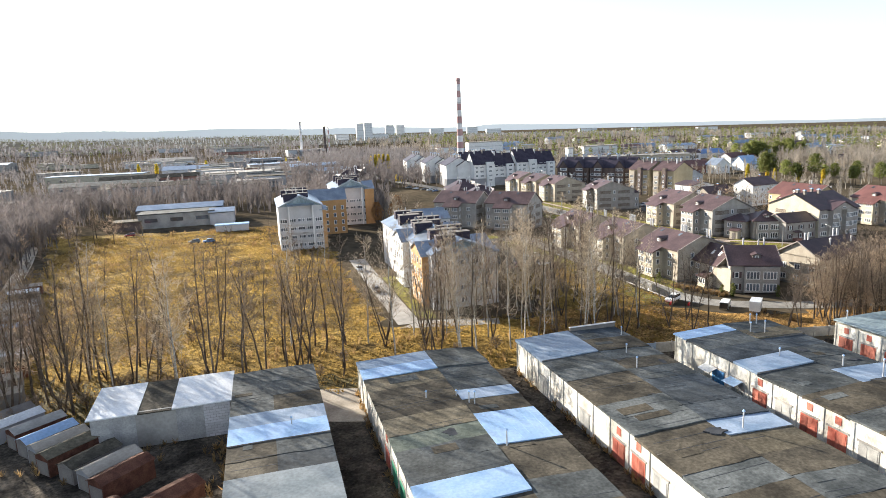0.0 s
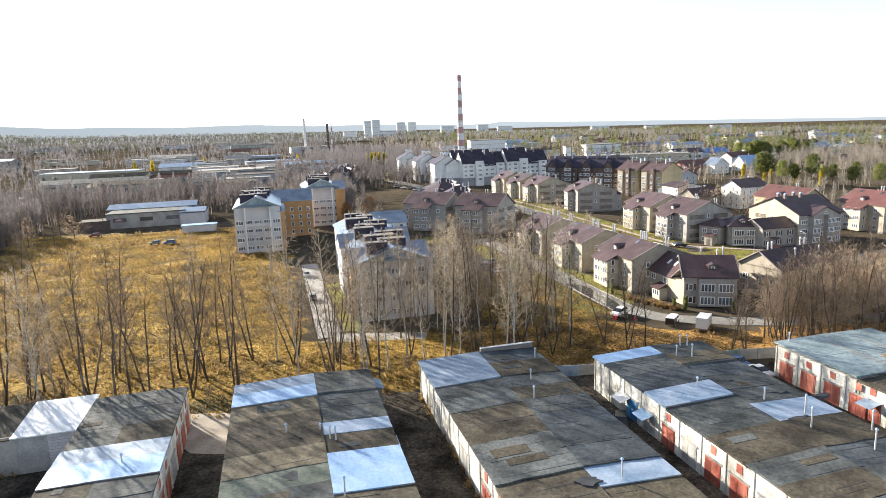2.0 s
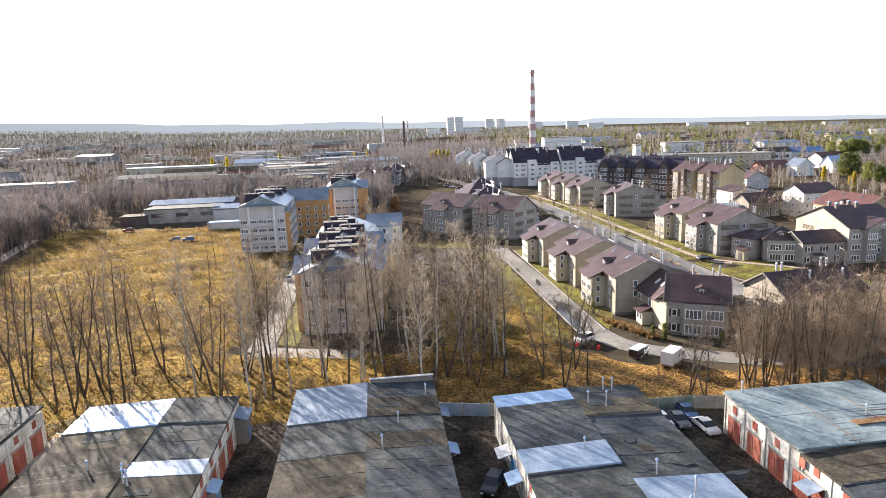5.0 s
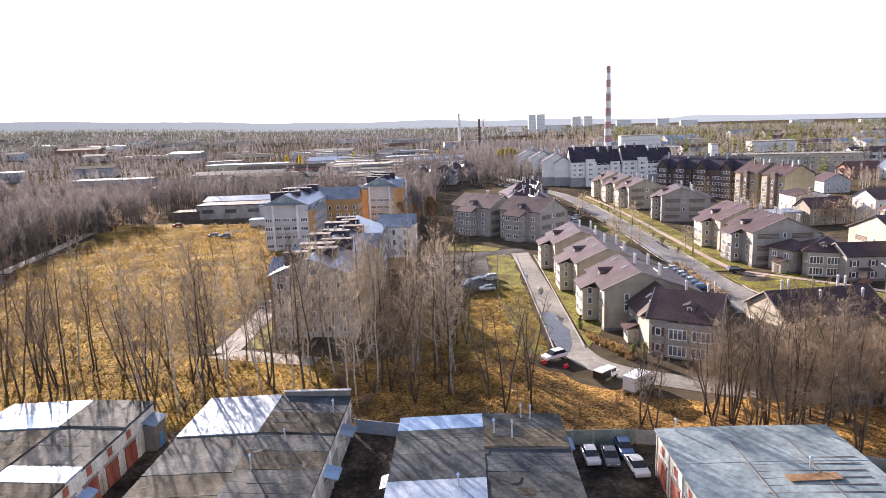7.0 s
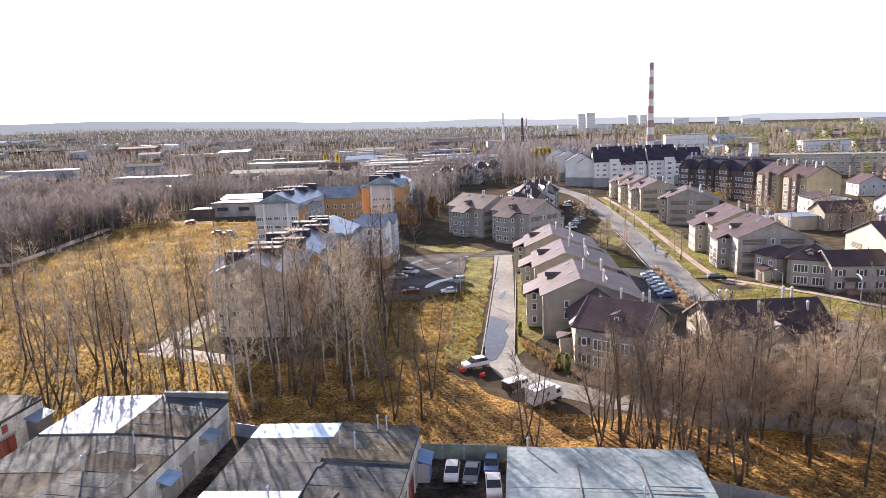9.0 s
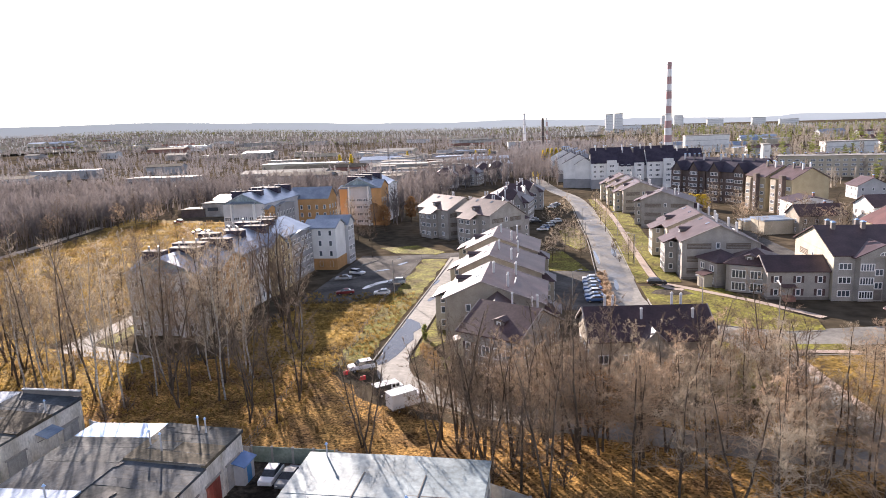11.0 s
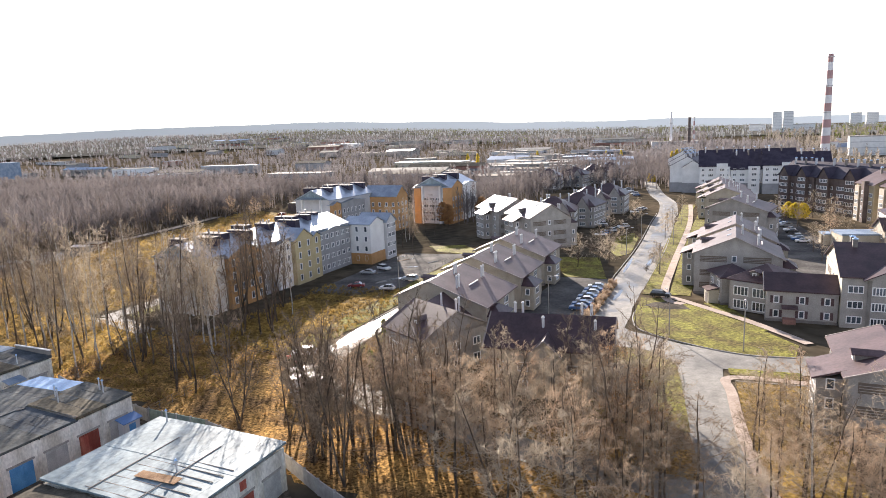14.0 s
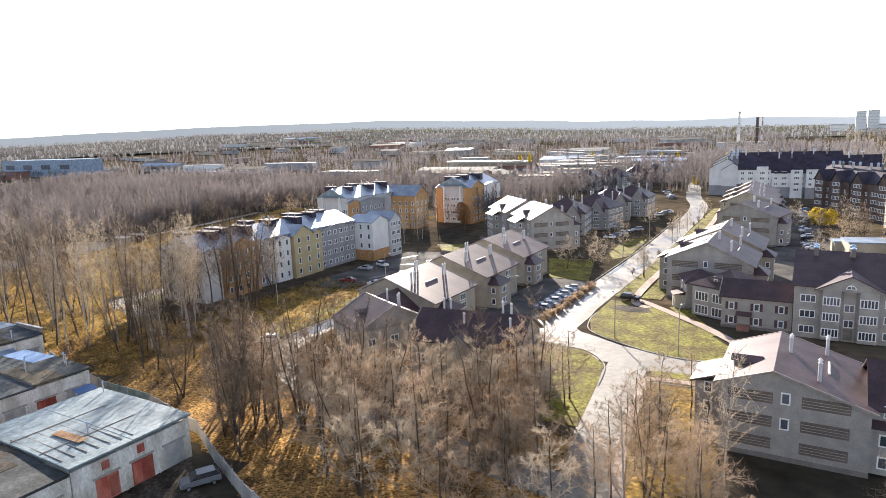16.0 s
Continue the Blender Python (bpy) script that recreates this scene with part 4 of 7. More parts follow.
patch("lawn", "small green lawn before the orange flats", [(31.2, 133), (35.2, 131.6), (35.2, 176), (31.0, 176)], "lawn", 0.07)
strip("track", "pale trodden track past the sheds", bend([(-60, 150), (-65, 176), (-72, 203), (-82, 250), (-92, 292)]), 4.5, "track", 0.03, "track")
strip("road", "damp middle of the street reflecting the pale sky", bend([(136.4, 166), (136.2, 200), (136.2, 245), (134.4, 300), (133, 335), (129, 375), (119, 418)]), [2.0, 3.0] + [5.0] * 33 + [4.0, 3.0], "damp", 0.078)
for pts, w in (([(92, 165), (93, 172)], 1.2), ([(135.2, 176), (135.6, 186)], 1.0), ([(138, 214), (138.3, 228)], 1.3), ([(73, 176), (75, 182), (79, 186)], 2.2), ([(66, 186), (67.5, 191)], 1.6), ([(70, 196), (74, 199)], 1.5), ([(75, 204), (77, 209)], 1.4), ([(64, 204), (67, 211)], 1.5), ([(90, 180), (90.8, 186)], 1.0), ([(133, 205), (132.5, 225)], 1.0)):
    strip("puddle", "shallow puddle reflecting the pale sky", bend(pts), [w * (0.25 + 0.75 * math.sin(math.pi * (0.04 + 0.92 * i / (6 * (len(pts) - 1))))) * (1 + 0.1 * math.sin(i * 0.9)) for i in range(6 * (len(pts) - 1) + 1)], "wet", 0.085, "puddle")
patch("puddle", "broad shallow puddle along the kerb of the lane", [(90.3, 151), (91.6, 151.5), (93.6, 149), (94.2, 146), (93.7, 142), (94.4, 138), (94.1, 133), (93.2, 129), (92.8, 125.6), (91.5, 124.6), (90.6, 127), (90.2, 136)], "wet", 0.085, "puddle", wob=0.25)
patch("lawn", "grassy strip between footpath and grey houses", [(154, 178.6), (158.4, 178.6), (160.4, 173.5), (166.0, 161.4), (164.8, 160.9), (156.6, 173.2)], "lawn", 0.13)
patch("bare_patch", "bare brown patch worn into the lawn", [(143, 176.6), (149, 176.2), (152, 173), (148, 170.6), (143, 172)], "dirt", 0.175, wob=0.5)


# ---- garages ----
def garage_block(label, rect, h, split, left, right, west=(), east=(), wall="whitewash", fall=0.35, unit=4.3):
    x0, y0, x1, y1 = rect
    t = thing("garage_row", label, "garage row", ((x0 + x1) / 2, y1, 0), 0, "garages")
    ox, oy = (x0 + x1) / 2, y1
    part("wall", box(x0 - ox, y0 - oy, 0, x1 - ox, 0, h - 0.75), M[wall], t)
    g = np.random.default_rng(int(x0 * 10) + 999)
    for side, secs in ((0, left), (1, right)):
        xa, xb = (x0 - 0.25, split) if side == 0 else (split, x1 + 0.25)
        za, zb = (h - fall, h) if side == 0 else (h, h - fall)
        cuts = []
        for ya, yb, m, dz in secs:
            if m.startswith("felt") and yb - ya > 6.5:      # each owner has felted his own bay
                n = round((yb - ya) / 4.6)
                for k in range(n):
                    fm = m if g.uniform() < 0.5 else ["felt", "felt_dark", "felt_dark", "felt_tan", "felt", "felt_brown", "felt_dark", "felt_green"][int(g.integers(8))]
                    cuts.append((ya + (yb - ya) * k / n, ya + (yb - ya) * (k + 1) / n, fm, dz + float(g.uniform(-0.03, 0.03))))
            else:
                cuts.append((ya, yb, m, dz))
        for ya, yb, m, dz in cuts:
            pts = [(xa - ox, ya - oy, za + dz), (xb - ox, ya - oy, zb + dz), (xb - ox, yb - oy, zb + dz), (xa - ox, yb - oy, za + dz)]
            if m.startswith("felt"):      # hand-cut felt: the ends wander a little
                row = [(k / 7, float(g.normal(0, 0.07)), float(g.normal(0, 0.07))) for k in range(8)]
                pts = [(xa + (xb - xa) * u - ox, ya - oy + p, za + (zb - za) * u + dz) for u, p, q in row] + [(xa + (xb - xa) * u - ox, yb - oy + q, za + (zb - za) * u + dz) for u, p, q in row[::-1]]
            rp = part("roof_panel", plate(pts, 0.22 + abs(dz)), M[m], t)
            if m.startswith("felt") and yb > 46:
                sb = bmesh.new()
                for k in range(int((yb - ya) / 1.0)):
                    yy = ya + k * 1.0 + 0.1 + g.normal(0, 0.12)
                    if g.uniform() < 0.36:
                        u0, u1 = (0.1, 1.0) if g.uniform() < 0.5 else sorted(g.uniform(0.0, 1.0, 2))
                        pa, pb = xa + 0.1 + (xb - xa - 0.2) * u0, xa + 0.1 + (xb - xa - 0.2) * u1
                        qa, qb = za + (zb - za) * u0 + dz + 0.012, za + (zb - za) * u1 + dz + 0.012
                        sk = g.normal(0, 0.12)
                        plate([(pa - ox, yy - oy, qa), (pb - ox, yy - oy + sk, qb), (pb - ox, yy - oy + sk + 0.08, qb), (pa - ox, yy - oy + 0.08, qa)], 0.03, sb)
                if not sb.faces:
                    box(xa - ox + 0.1, ya - oy + 0.3, za + dz - 0.1, xa - ox + 0.2, ya - oy + 0.4, za + dz + 0.01, sb)
                tagged(part("felt_seams", sb, M["felt_patch"], rp), "", "", "", "stuff")
                # newer rolls of felt laid over the old ones
                for k in range(int(g.uniform() * (yb - ya) / 5.0 + 0.45)):
                    y2 = ya + g.uniform(0.1, 0.8) * (yb - ya)
                    u0 = g.uniform(0.03, 0.55)
                    u1, wd = min(0.97, u0 + g.uniform(0.15, 0.5)), min(g.uniform(0.9, 2.6), yb - y2 - 0.1)
                    pa, pb = xa + (xb - xa) * u0 - ox, xa + (xb - xa) * u1 - ox
                    qa, qb = za + (zb - za) * u0 + dz + 0.034, za + (zb - za) * u1 + dz + 0.034
                    part("felt_roll", plate([(pa, y2 - oy, qa), (pb, y2 - oy, qb), (pb, y2 + wd - oy, qb), (pa, y2 + wd - oy, qa)], 0.06), M["felt" if g.uniform() < 0.6 else "felt_brown"], rp)
            elif m.startswith("zinc"):
                n = int((xb - xa) / 1.15)
                sb = bmesh.new()
                for k in range(1, n):
                    xx = xa + (xb - xa) * k / n
                    zz = za + (zb - za) * k / n + dz
                    box(xx - 0.02 - ox, ya - oy + 0.02, zz - 0.02, xx + 0.02 - ox, yb - oy - 0.02, zz + 0.008, sb)
                tagged(part("sheet_seams", sb, M[m], rp), "", "", "", "stuff")
            # upstand along the front edge
            if abs(dz) > 0.035 or ya < 21:
                part("roof_edge", box(xa - ox, ya - oy - 0.06, min(za, zb) + dz - 0.45, xb - ox, ya - oy - 0.003, min(za, zb) + dz + 0.02), M["plinth"], rp, "dark roof edge")
    for side, doors in (("W", west), ("E", east)):
        x = x0 - ox if side == "W" else x1 - ox
        s = -1 if side == "W" else 1
        for k, d in enumerate(doors):
            yc = -2.4 - k * unit
            # pilaster between the boxes
            part("pilaster", box(x, yc + unit / 2 - 0.12, 0, x + s * 0.10, yc + unit / 2 + 0.12, h - 0.75), M[wall], t)
            if not d:
                continue
            dm, upper = d
            dr = part("garage_door", box(x, yc - 1.35, 0.05, x + s * 0.07, yc + 1.35, 2.9), M[dm], t)
            for q in (-1, 1):
                part("door_leaf_rib", box(x + s * 0.07, yc + q * 0.68 - 0.5, 0.25, x + s * 0.10, yc + q * 0.68 + 0.5, 2.7), M[dm], dr)
            part("lintel", box(x, yc - 1.6, 2.95, x + s * 0.09, yc + 1.6, 3.2), M["concrete"], t)
            if upper:
                part("hatch", box(x, yc - 0.45, 3.7, x + s * 0.06, yc + 0.45, 4.7), M[upper], t)
    return t


def pipe(x, y, z, h=1.3, r=0.09):
    t = thing("vent_pipe", "thin grey steel vent pipe on the garage roof", "pipe", (x, y, z), 0, "vent pipes")
    part("tube", tube((0, 0, -0.1), (0, 0, h), r, r, 8), M["wall_lgrey"], t)
    part("cowl", tube((0, 0, h), (0, 0, h + 0.22), r * 2.1, r * 0.6, 8), M["zinc"], t)


R, G, B_, K = ("red_door", "red_door"), ("grey_door", None), ("blue_door", None), ("green_door", None)
wing = thing("garage_row", "low silicate-brick garage wing with white sheet-metal roofing", "garage row", (-16, 99.2, 0), 0, "garages")
for xa, xb, wall in ((-25, -19.4, "greybrick"), (-19.4, -14.2, "concrete"), (-14.2, -10.6, "greybrick"), (-10.6, -7, "blockwork")):
    part("wall_section", box(xa + 16, -9.4, 0, xb + 16 - 0.02, 0, 5.15), M[wall], wing)
for xa, xb, m, dz in ((-25.4, -19.0, "roof_white", 0.06), (-19.0, -14.6, "felt_brown", 0), (-14.6, -6.6, "roof_white", 0.09)):
    part("roof_panel", plate([(xa + 16, -9.9, 5.1 + dz), (xb + 16, -9.9, 5.1 + dz), (xb + 16, 0.3, 5.7 + dz), (xa + 16, 0.3, 5.7 + dz)], 0.16), M[m], wing)
garage_block("row of two-level garages with felt and metal roofs", (-6.4, 20, 5.2, 97.8), 5.8, -1.0,
             [(82, 98, "felt", 0.0), (78, 82, "zinc_dull", 0.12), (73.6, 78, "zinc", 0.16), (66, 73.6, "felt_brown", 0), (58, 66, "sheet_matte", 0.06), (20, 58, "felt_brown", 0)],
             [(82, 98, "felt", 0.0), (78, 82, "zinc_dull", 0.12), (73.6, 78, "zinc", 0.16), (66, 73.6, "felt_brown", 0), (58, 66, "sheet_matte", 0.06), (20, 58, "felt_brown", 0)],
             west=(None,) * 6, east=(R, R, R, G, R, R, G, R, R), wall="whitewash", fall=0.05)
garage_block("row of two-level garages with patched felt and metal roofs", (12.2, 20, 31.4, 96.4), 5.8, 23.3,
             [(92.6, 96.6, "zinc_dull", 0.1), (88.6, 92.6, "zinc", 0.15), (79.5, 88.6, "felt_brown", 0), (70, 79.5, "felt_brown", 0.04), (62.5, 70, "felt_brown", 0), (58.5, 62.5, "felt", 0.0), (53.5, 58.5, "zinc", 0.2), (20, 53.5, "felt_brown", 0)],
             [(89, 96.6, "felt", 0.1), (84.5, 89, "felt", -0.1), (79.8, 84.5, "felt", -0.12), (76.6, 79.8, "zinc_dull", -0.05), (71.8, 76.6, "felt_brown", -0.1), (63.4, 71.8, "zinc", 0.05), (58.5, 63.4, "felt_brown", -0.1), (55.5, 58.5, "felt_brown", -0.1), (50, 55.5, "felt", 0), (20, 50, "felt_brown", 0)],
             west=(None, None, G, G, G, R, K, K, G, R), east=(None, R, R, R, R, None, G, G))
garage_block("row of two-level garages with a broad grey felt roof", (39.6, 20, 58.2, 96.6), 5.8, 49.2,
             [(86, 96.8, "zinc_dull", 0.15), (60.4, 86, "felt", 0), (56, 60.4, "felt_brown", -0.15), (20, 56, "felt_brown", -0.18)],
             [(86, 96.8, "felt_brown", 0.15), (78, 86, "felt", 0.0), (60.4, 78, "felt", 0.0), (56.6, 60.4, "zinc_dull", -0.15), (20, 56.6, "felt", -0.25)],
             west=(None, None, G, None, None, G, None, R, R, G), east=(G, None, G, G, None, G, G, R, G))
garage_block("row of two-level garages with felt and zinc roofs", (66, 20, 85, 89.6), 5.8, 75.8,
             [(86.3, 89.8, "zinc", 0.05), (75.3, 86.3, "felt", 0), (70.4, 75.3, "zinc_dull", 0.12), (62.5, 70.4, "felt", -0.08), (56, 62.5, "felt_brown", -0.05), (20, 56, "felt_brown", 0)],
             [(81.5, 89.8, "felt", 0.15), (72, 81.5, "felt_brown", -0.1), (67.5, 72, "felt", -0.12), (62.4, 67.5, "zinc_dull", -0.08), (56, 62.4, "felt_brown", 0), (20, 56, "felt", -0.05)],
             west=(None, None, B_, G, R, G, R, R, G, R), east=(G, ("red_door", None), G, B_, G, B_, R))
garage_block("row of two-level garages with a bluish sheet-metal roof", (95.6, 70.2, 114.4, 85), 5.8, 105,
             [(70, 77.4, "zinc_grey", 0.0), (77.4, 85.2, "zinc_grey", 0.03)], [(70, 77.4, "zinc_grey", 0.0), (77.4, 85.2, "zinc_grey", 0.03)], west=(R, R, R, R), east=(G, R, R), fall=0.12)
garage_block("row of two-level garages with brown felt roofs", (95.8, 20, 114.4, 70.1), 5.6, 105,
             [(64, 69.9, "felt_brown", -0.1), (20, 64, "felt", -0.25)], [(64, 69.9, "felt", -0.1), (20, 64, "felt_brown", -0.2)], west=(R, R, G, R), east=(G, R, R, R, G))
for x, y, h in ((24.0, 75.5, 1.5), (24.6, 75.0, 1.6), (24.4, 63.0, 1.9), (19.0, 79.0, 0.9), (23.0, 78, 0.8), (1.0, 77, 1.1), (53, 84, 1.4), (51, 78, 1.6), (57, 92, 1.3), (52, 57.4, 2.0), (77, 84.5, 1.8), (79, 83.5, 2.1), (80.4, 88.5, 1.7), (81.5, 88.2, 1.7), (78.5, 68, 1.5), (80, 63.0, 2.4), (78, 60, 2.4), (84, 57.5, 2.2), (80.5, 54, 2.2), (97.5, 84.4, 1.4), (108, 76, 1.2), (73, 74, 1.3)):
    pipe(x, y, 5.7, h)

# concrete slab fence behind the garages
def slab_fence(line, h=1.9, material="concrete", words="weathered grey concrete slab fence behind the garages"):
    t = thing("fence", words, "fence", (line[0][0], line[0][1], 0), 0, "", "")
    o = Vector(line[0])
    for a, b in zip(line[:-1], line[1:]):
        a, b = Vector(a), Vector(b)
        n = max(1, round((b - a).length / 3.0))
        for k in range(n):
            p, q = a.lerp(b, k / n) - o, a.lerp(b, (k + 1) / n) - o
            d = (q - p).normalized()
            s = Vector((-d.y, d.x)) * 0.07
            c = [p + d * 0.08 - s, q - d * 0.08 - s, q - d * 0.08 + s, p + d * 0.08 + s]
            part("slab", loft(bmesh.new(), [(w.x, w.y, 0) for w in c], [(w.x, w.y, h) for w in c]), M[material], t)
            part("post", box(p.x - 0.13, p.y - 0.13, 0, p.x + 0.13, p.y + 0.13, h + 0.12), M["concrete"], t)


slab_fence([(58.6, 97.2), (62.4, 96.2), (66.2, 95.2)], 1.9, "zinc_dull", "pale blue sheet fence closing the garage lane")
slab_fence([(66.2, 95.4), (84.4, 92.4)])
slab_fence([(84.6, 92.4), (95.2, 92.4)], 2.0, "fence_green", "faded green panel fence behind the parked cars")
slab_fence([(95.4, 92.4), (110, 89.4), (118.5, 85.2), (127.6, 81.3), (150, 74)])


def annexe(label, x, y, w, l, h, roofm, wallm="grey_door", rot=0):
    t = thing("lean_to", label, "lean-to", (x, y, 0), rot, "lean-tos")
    part("wall", box(-w / 2, -l / 2, 0, w / 2, l / 2, h - 0.3), M[wallm], t)
    part("roof", plate([(-w / 2 - 0.3, -l / 2 - 0.3, h - 0.25), (w / 2 + 0.1, -l / 2 - 0.3, h + 0.25), (w / 2 + 0.1, l / 2 + 0.3, h + 0.25), (-w / 2 - 0.3, l / 2 + 0.3, h - 0.25)], 0.1), M[roofm], t)
    part("door", box(-w / 2 - 0.05, -0.5, 0.05, -w / 2 - 0.004, 0.5, 2.0), M["blue_door"], t, "blue sheet door")




def canopy(x, y, z, l, material, side=-1):
    t = thing("door_canopy", "sloping sheet canopy over a garage door", "canopy", (x, y, z), 0, "door canopies")
    part("sheet", plate([(0, -l / 2, 0.5), (side * 1.7, -l / 2, 0), (side * 1.7, l / 2, 0), (0, l / 2, 0.5)], 0.06), M[material], t)
    for q in (-1, 1):
        part("strut", tube((0, q * l * 0.42, -0.7), (side * 1.5, q * l * 0.42, 0.0), 0.04, 0.04, 6), M["steel"], t)


canopy(66, 80.2, 2.6, 2.6, "roof_white")
canopy(66, 74.6, 2.5, 2.6, "zinc")
canopy(31.4, 70.2, 2.7, 2.8, "zinc")
canopy(95.6, 67.5, 2.6, 2.4, "zinc_dull")
annexe("small blue-roofed store at the garage corner", 85.7, 88.2, 1.3, 2.4, 2.7, "roof_blue", "wall_lgrey", 180)
canopy(58.2, 80.4, 3.6, 2.6, "zinc", 1)
canopy(58.2, 90.0, 3.7, 2.8, "zinc_dull", 1)
annexe("small grey store with a pale metal roof by the garage wall", 31.95, 79.0, 0.9, 2.2, 2.5, "zinc", "grey_door", 180)
annexe("dark store with a pale roof at the garage corner", 32.2, 94.6, 1.5, 3.0, 3.9, "zinc_dull", "plinth", 180)

bat = thing("roof_battens", "dark weathered battens laid across the metal roof", "battens", (105, 77, 5.73))
for k in range(7):
    part("batten", box(-3.5 + 0.3 * k, -6.4 + 1.25 * k - 0.04, 0, 7.4 + 0.2 * k, -6.4 + 1.25 * k + 0.04, 0.07), M["plinth"], bat)
for xx in (-2.6, 3.6):
    part("rail", box(xx - 0.05, -6.8, 0.074, xx + 0.05, 4.6, 0.14), M["plinth"], bat)
rs = thing("loose_roof_sheet", "rusty orange sheet lying on the metal roof", "metal sheet", (107.4, 74.2, 5.84), 3)
part("sheet", plate([(-2.6, -0.6, 0.1), (2.6, -0.6, 0.09), (2.6, 0.6, 0.11), (-2.6, 0.6, 0.09)], 0.04), M["rust_tan"], rs)
cop = thing("roof_parapet", "low dark parapet with a pale coping on the garage roof", "parapet", (54, 91.5, 5.7))
part("upstand", box(-4.4, 4.9, 0, 4.4, 5.15, 0.75), M["plinth"], cop)
part("coping", box(-4.5, 4.8, 0.754, 4.5, 5.25, 0.86), M["snowwhite"], cop, "pale coping")
E_ = np.random.default_rng(3)
for bx, by, n in ((44, 66, 1), (52, 80, 2), (78, 76, 2), (82, 64, 3), (18, 74, 1), (1, 88, 1)):
    for k in range(n):
        x, y = bx + float(E_.normal(0, 2.2)), by + float(E_.normal(0, 3.2))
        a, b = float(E_.uniform(0.5, 1.8)), float(E_.uniform(0.4, 1.4))
        pts = [(a * math.cos(q) * float(E_.uniform(0.5, 1.15)), b * math.sin(q) * float(E_.uniform(0.5, 1.15)), 0.0) for q in [i * math.tau / 11 for i in range(11)]]
        o = solid("felt_patch", plate(pts, 0.5), M["felt_patch"], "dark bitumen repair patch on the felt roof", "roof patch", "", "felt patches", (x, y, 5.80 - 0.35 * abs(x - min((-1.0, 23.3, 49.2, 75.8), key=lambda c: abs(c - x))) / 10))


def metal_shed(x, y, rot, roofm, wallm, l=6.4, w=3.2, h=2.3, doorm="plinth"):
    t = thing("metal_garage", "small sheet-metal garage with a worn low-pitched roof", "garage", (x, y, 0), rot, "small sheds")
    gable_walls(t, (-l / 2, -w / 2, l / 2, w / 2), h, h + 0.55, "x", M[wallm])
    gable_roof(t, (-l / 2, -w / 2, l / 2, w / 2), h, h + 0.55, "x", M[roofm], 0.15, 0.06, over_end=0.15, verge=False)
    part("door", box(-l / 2 - 0.05, -1.2, 0.1, -l / 2 - 0.004, 1.2, 2.0), M[doorm], t)


sg = np.random.default_rng(9)
SW = ["plinth", "rust", "wall_lgrey", "plinth", "grey_door"]
for k in range(9):
    x, y = -39.5 + 2.55 * k, 104 - 3.1 * k
    metal_shed(x + float(sg.normal(0, 0.4)), y, 42 + float(sg.normal(0, 2)), ["plinth", "roof_white", "concrete", "zinc", "track", "felt_tan", "felt_brown", "track", "rust"][k], ["plinth", "wall_grey", "rust"][k % 3], 6.8, 2.9, 2.2 + 0.15 * (k % 3))
for k, (x, y) in enumerate(((-13, 72), (-11, 66), (-17, 63), (-21, 70), (-15, 57))):
    metal_shed(x, y, 40, ["rust", "felt_tan", "green_door", "rust", "zinc_dull"][k], "rust", 6.6, 3.2, 2.3)
for k in range(13):
    y = 113 + 7.2 * k
    metal_shed(-44.0 - 0.25 * (y - 113) - 0.5 * (k % 2), y, 12 + float(sg.normal(0, 2)), ["track", "concrete", "felt_brown", "roof_white", "track", "plinth", "zinc_dull", "concrete"][k % 8], SW[(k * 3) % 5], 7.0, 3.4, 2.4)


# ---- the housing estate ----
for x, y in ((101, 137), (100, 161), (98.4, 185.2)):
    row_house("row_house", "three-storey beige brick house with brown tiled gable roof", (x, y, 0), south="plain")
row_house("row_house", "three-storey grey-beige house with brown gable roof by the lawn", (151.5, 187, 0), wall="greyblock", eave=9.5, ridge=13.2, xm=8.5, levels=(1.2, 4.1, 6.9))
row_house("row_house", "three-storey beige house with brown gable roof by the lawn", (151.5, 209, 0), wall="beige", eave=9.5, ridge=13.2, xm=8.5, levels=(1.2, 4.1, 6.9))
row_house("row_house", "three-storey grey house with a low brown roof", (152, 268, 0), rot=-12, wall="greyblock", eave=10.4, ridge=13.4, levels=(1.2, 4.1, 7.0))
for k in range(3):
    row_house("row_house", "three-storey beige house with brown gable roof in a far row", (149.5 - 1.5 * k, 308 + 21 * k, 0), wall="beige", eave=10, ridge=13.2, levels=(1.2, 4.1, 7.0))
# Plain roof_brown as on the other rows; paleness comes from the light alone.
row_house("row_house", "three-storey grey house with a brown roof lit pale", (99.9, 229.9, 0), rot=44, wall="greyblock", eave=10.8, ridge=14.6, L=18.5, W=15, xm=7.5, levels=(1.4, 4.4, 7.4))
row_house("row_house", "three-storey grey house with a brown roof lit pale", (83.5, 245.5, 0), rot=44, wall="greyblock", eave=10.8, ridge=14.6, L=19.5, W=15, xm=7.5, levels=(1.4, 4.4, 7.4))
FAR_ROW = []
for x, y in ((89, 264), (93, 285), (95, 306), (98, 326), (40, 442), (52, 462), (62, 486), (68, 510)):
    FAR_ROW.append((x, y))


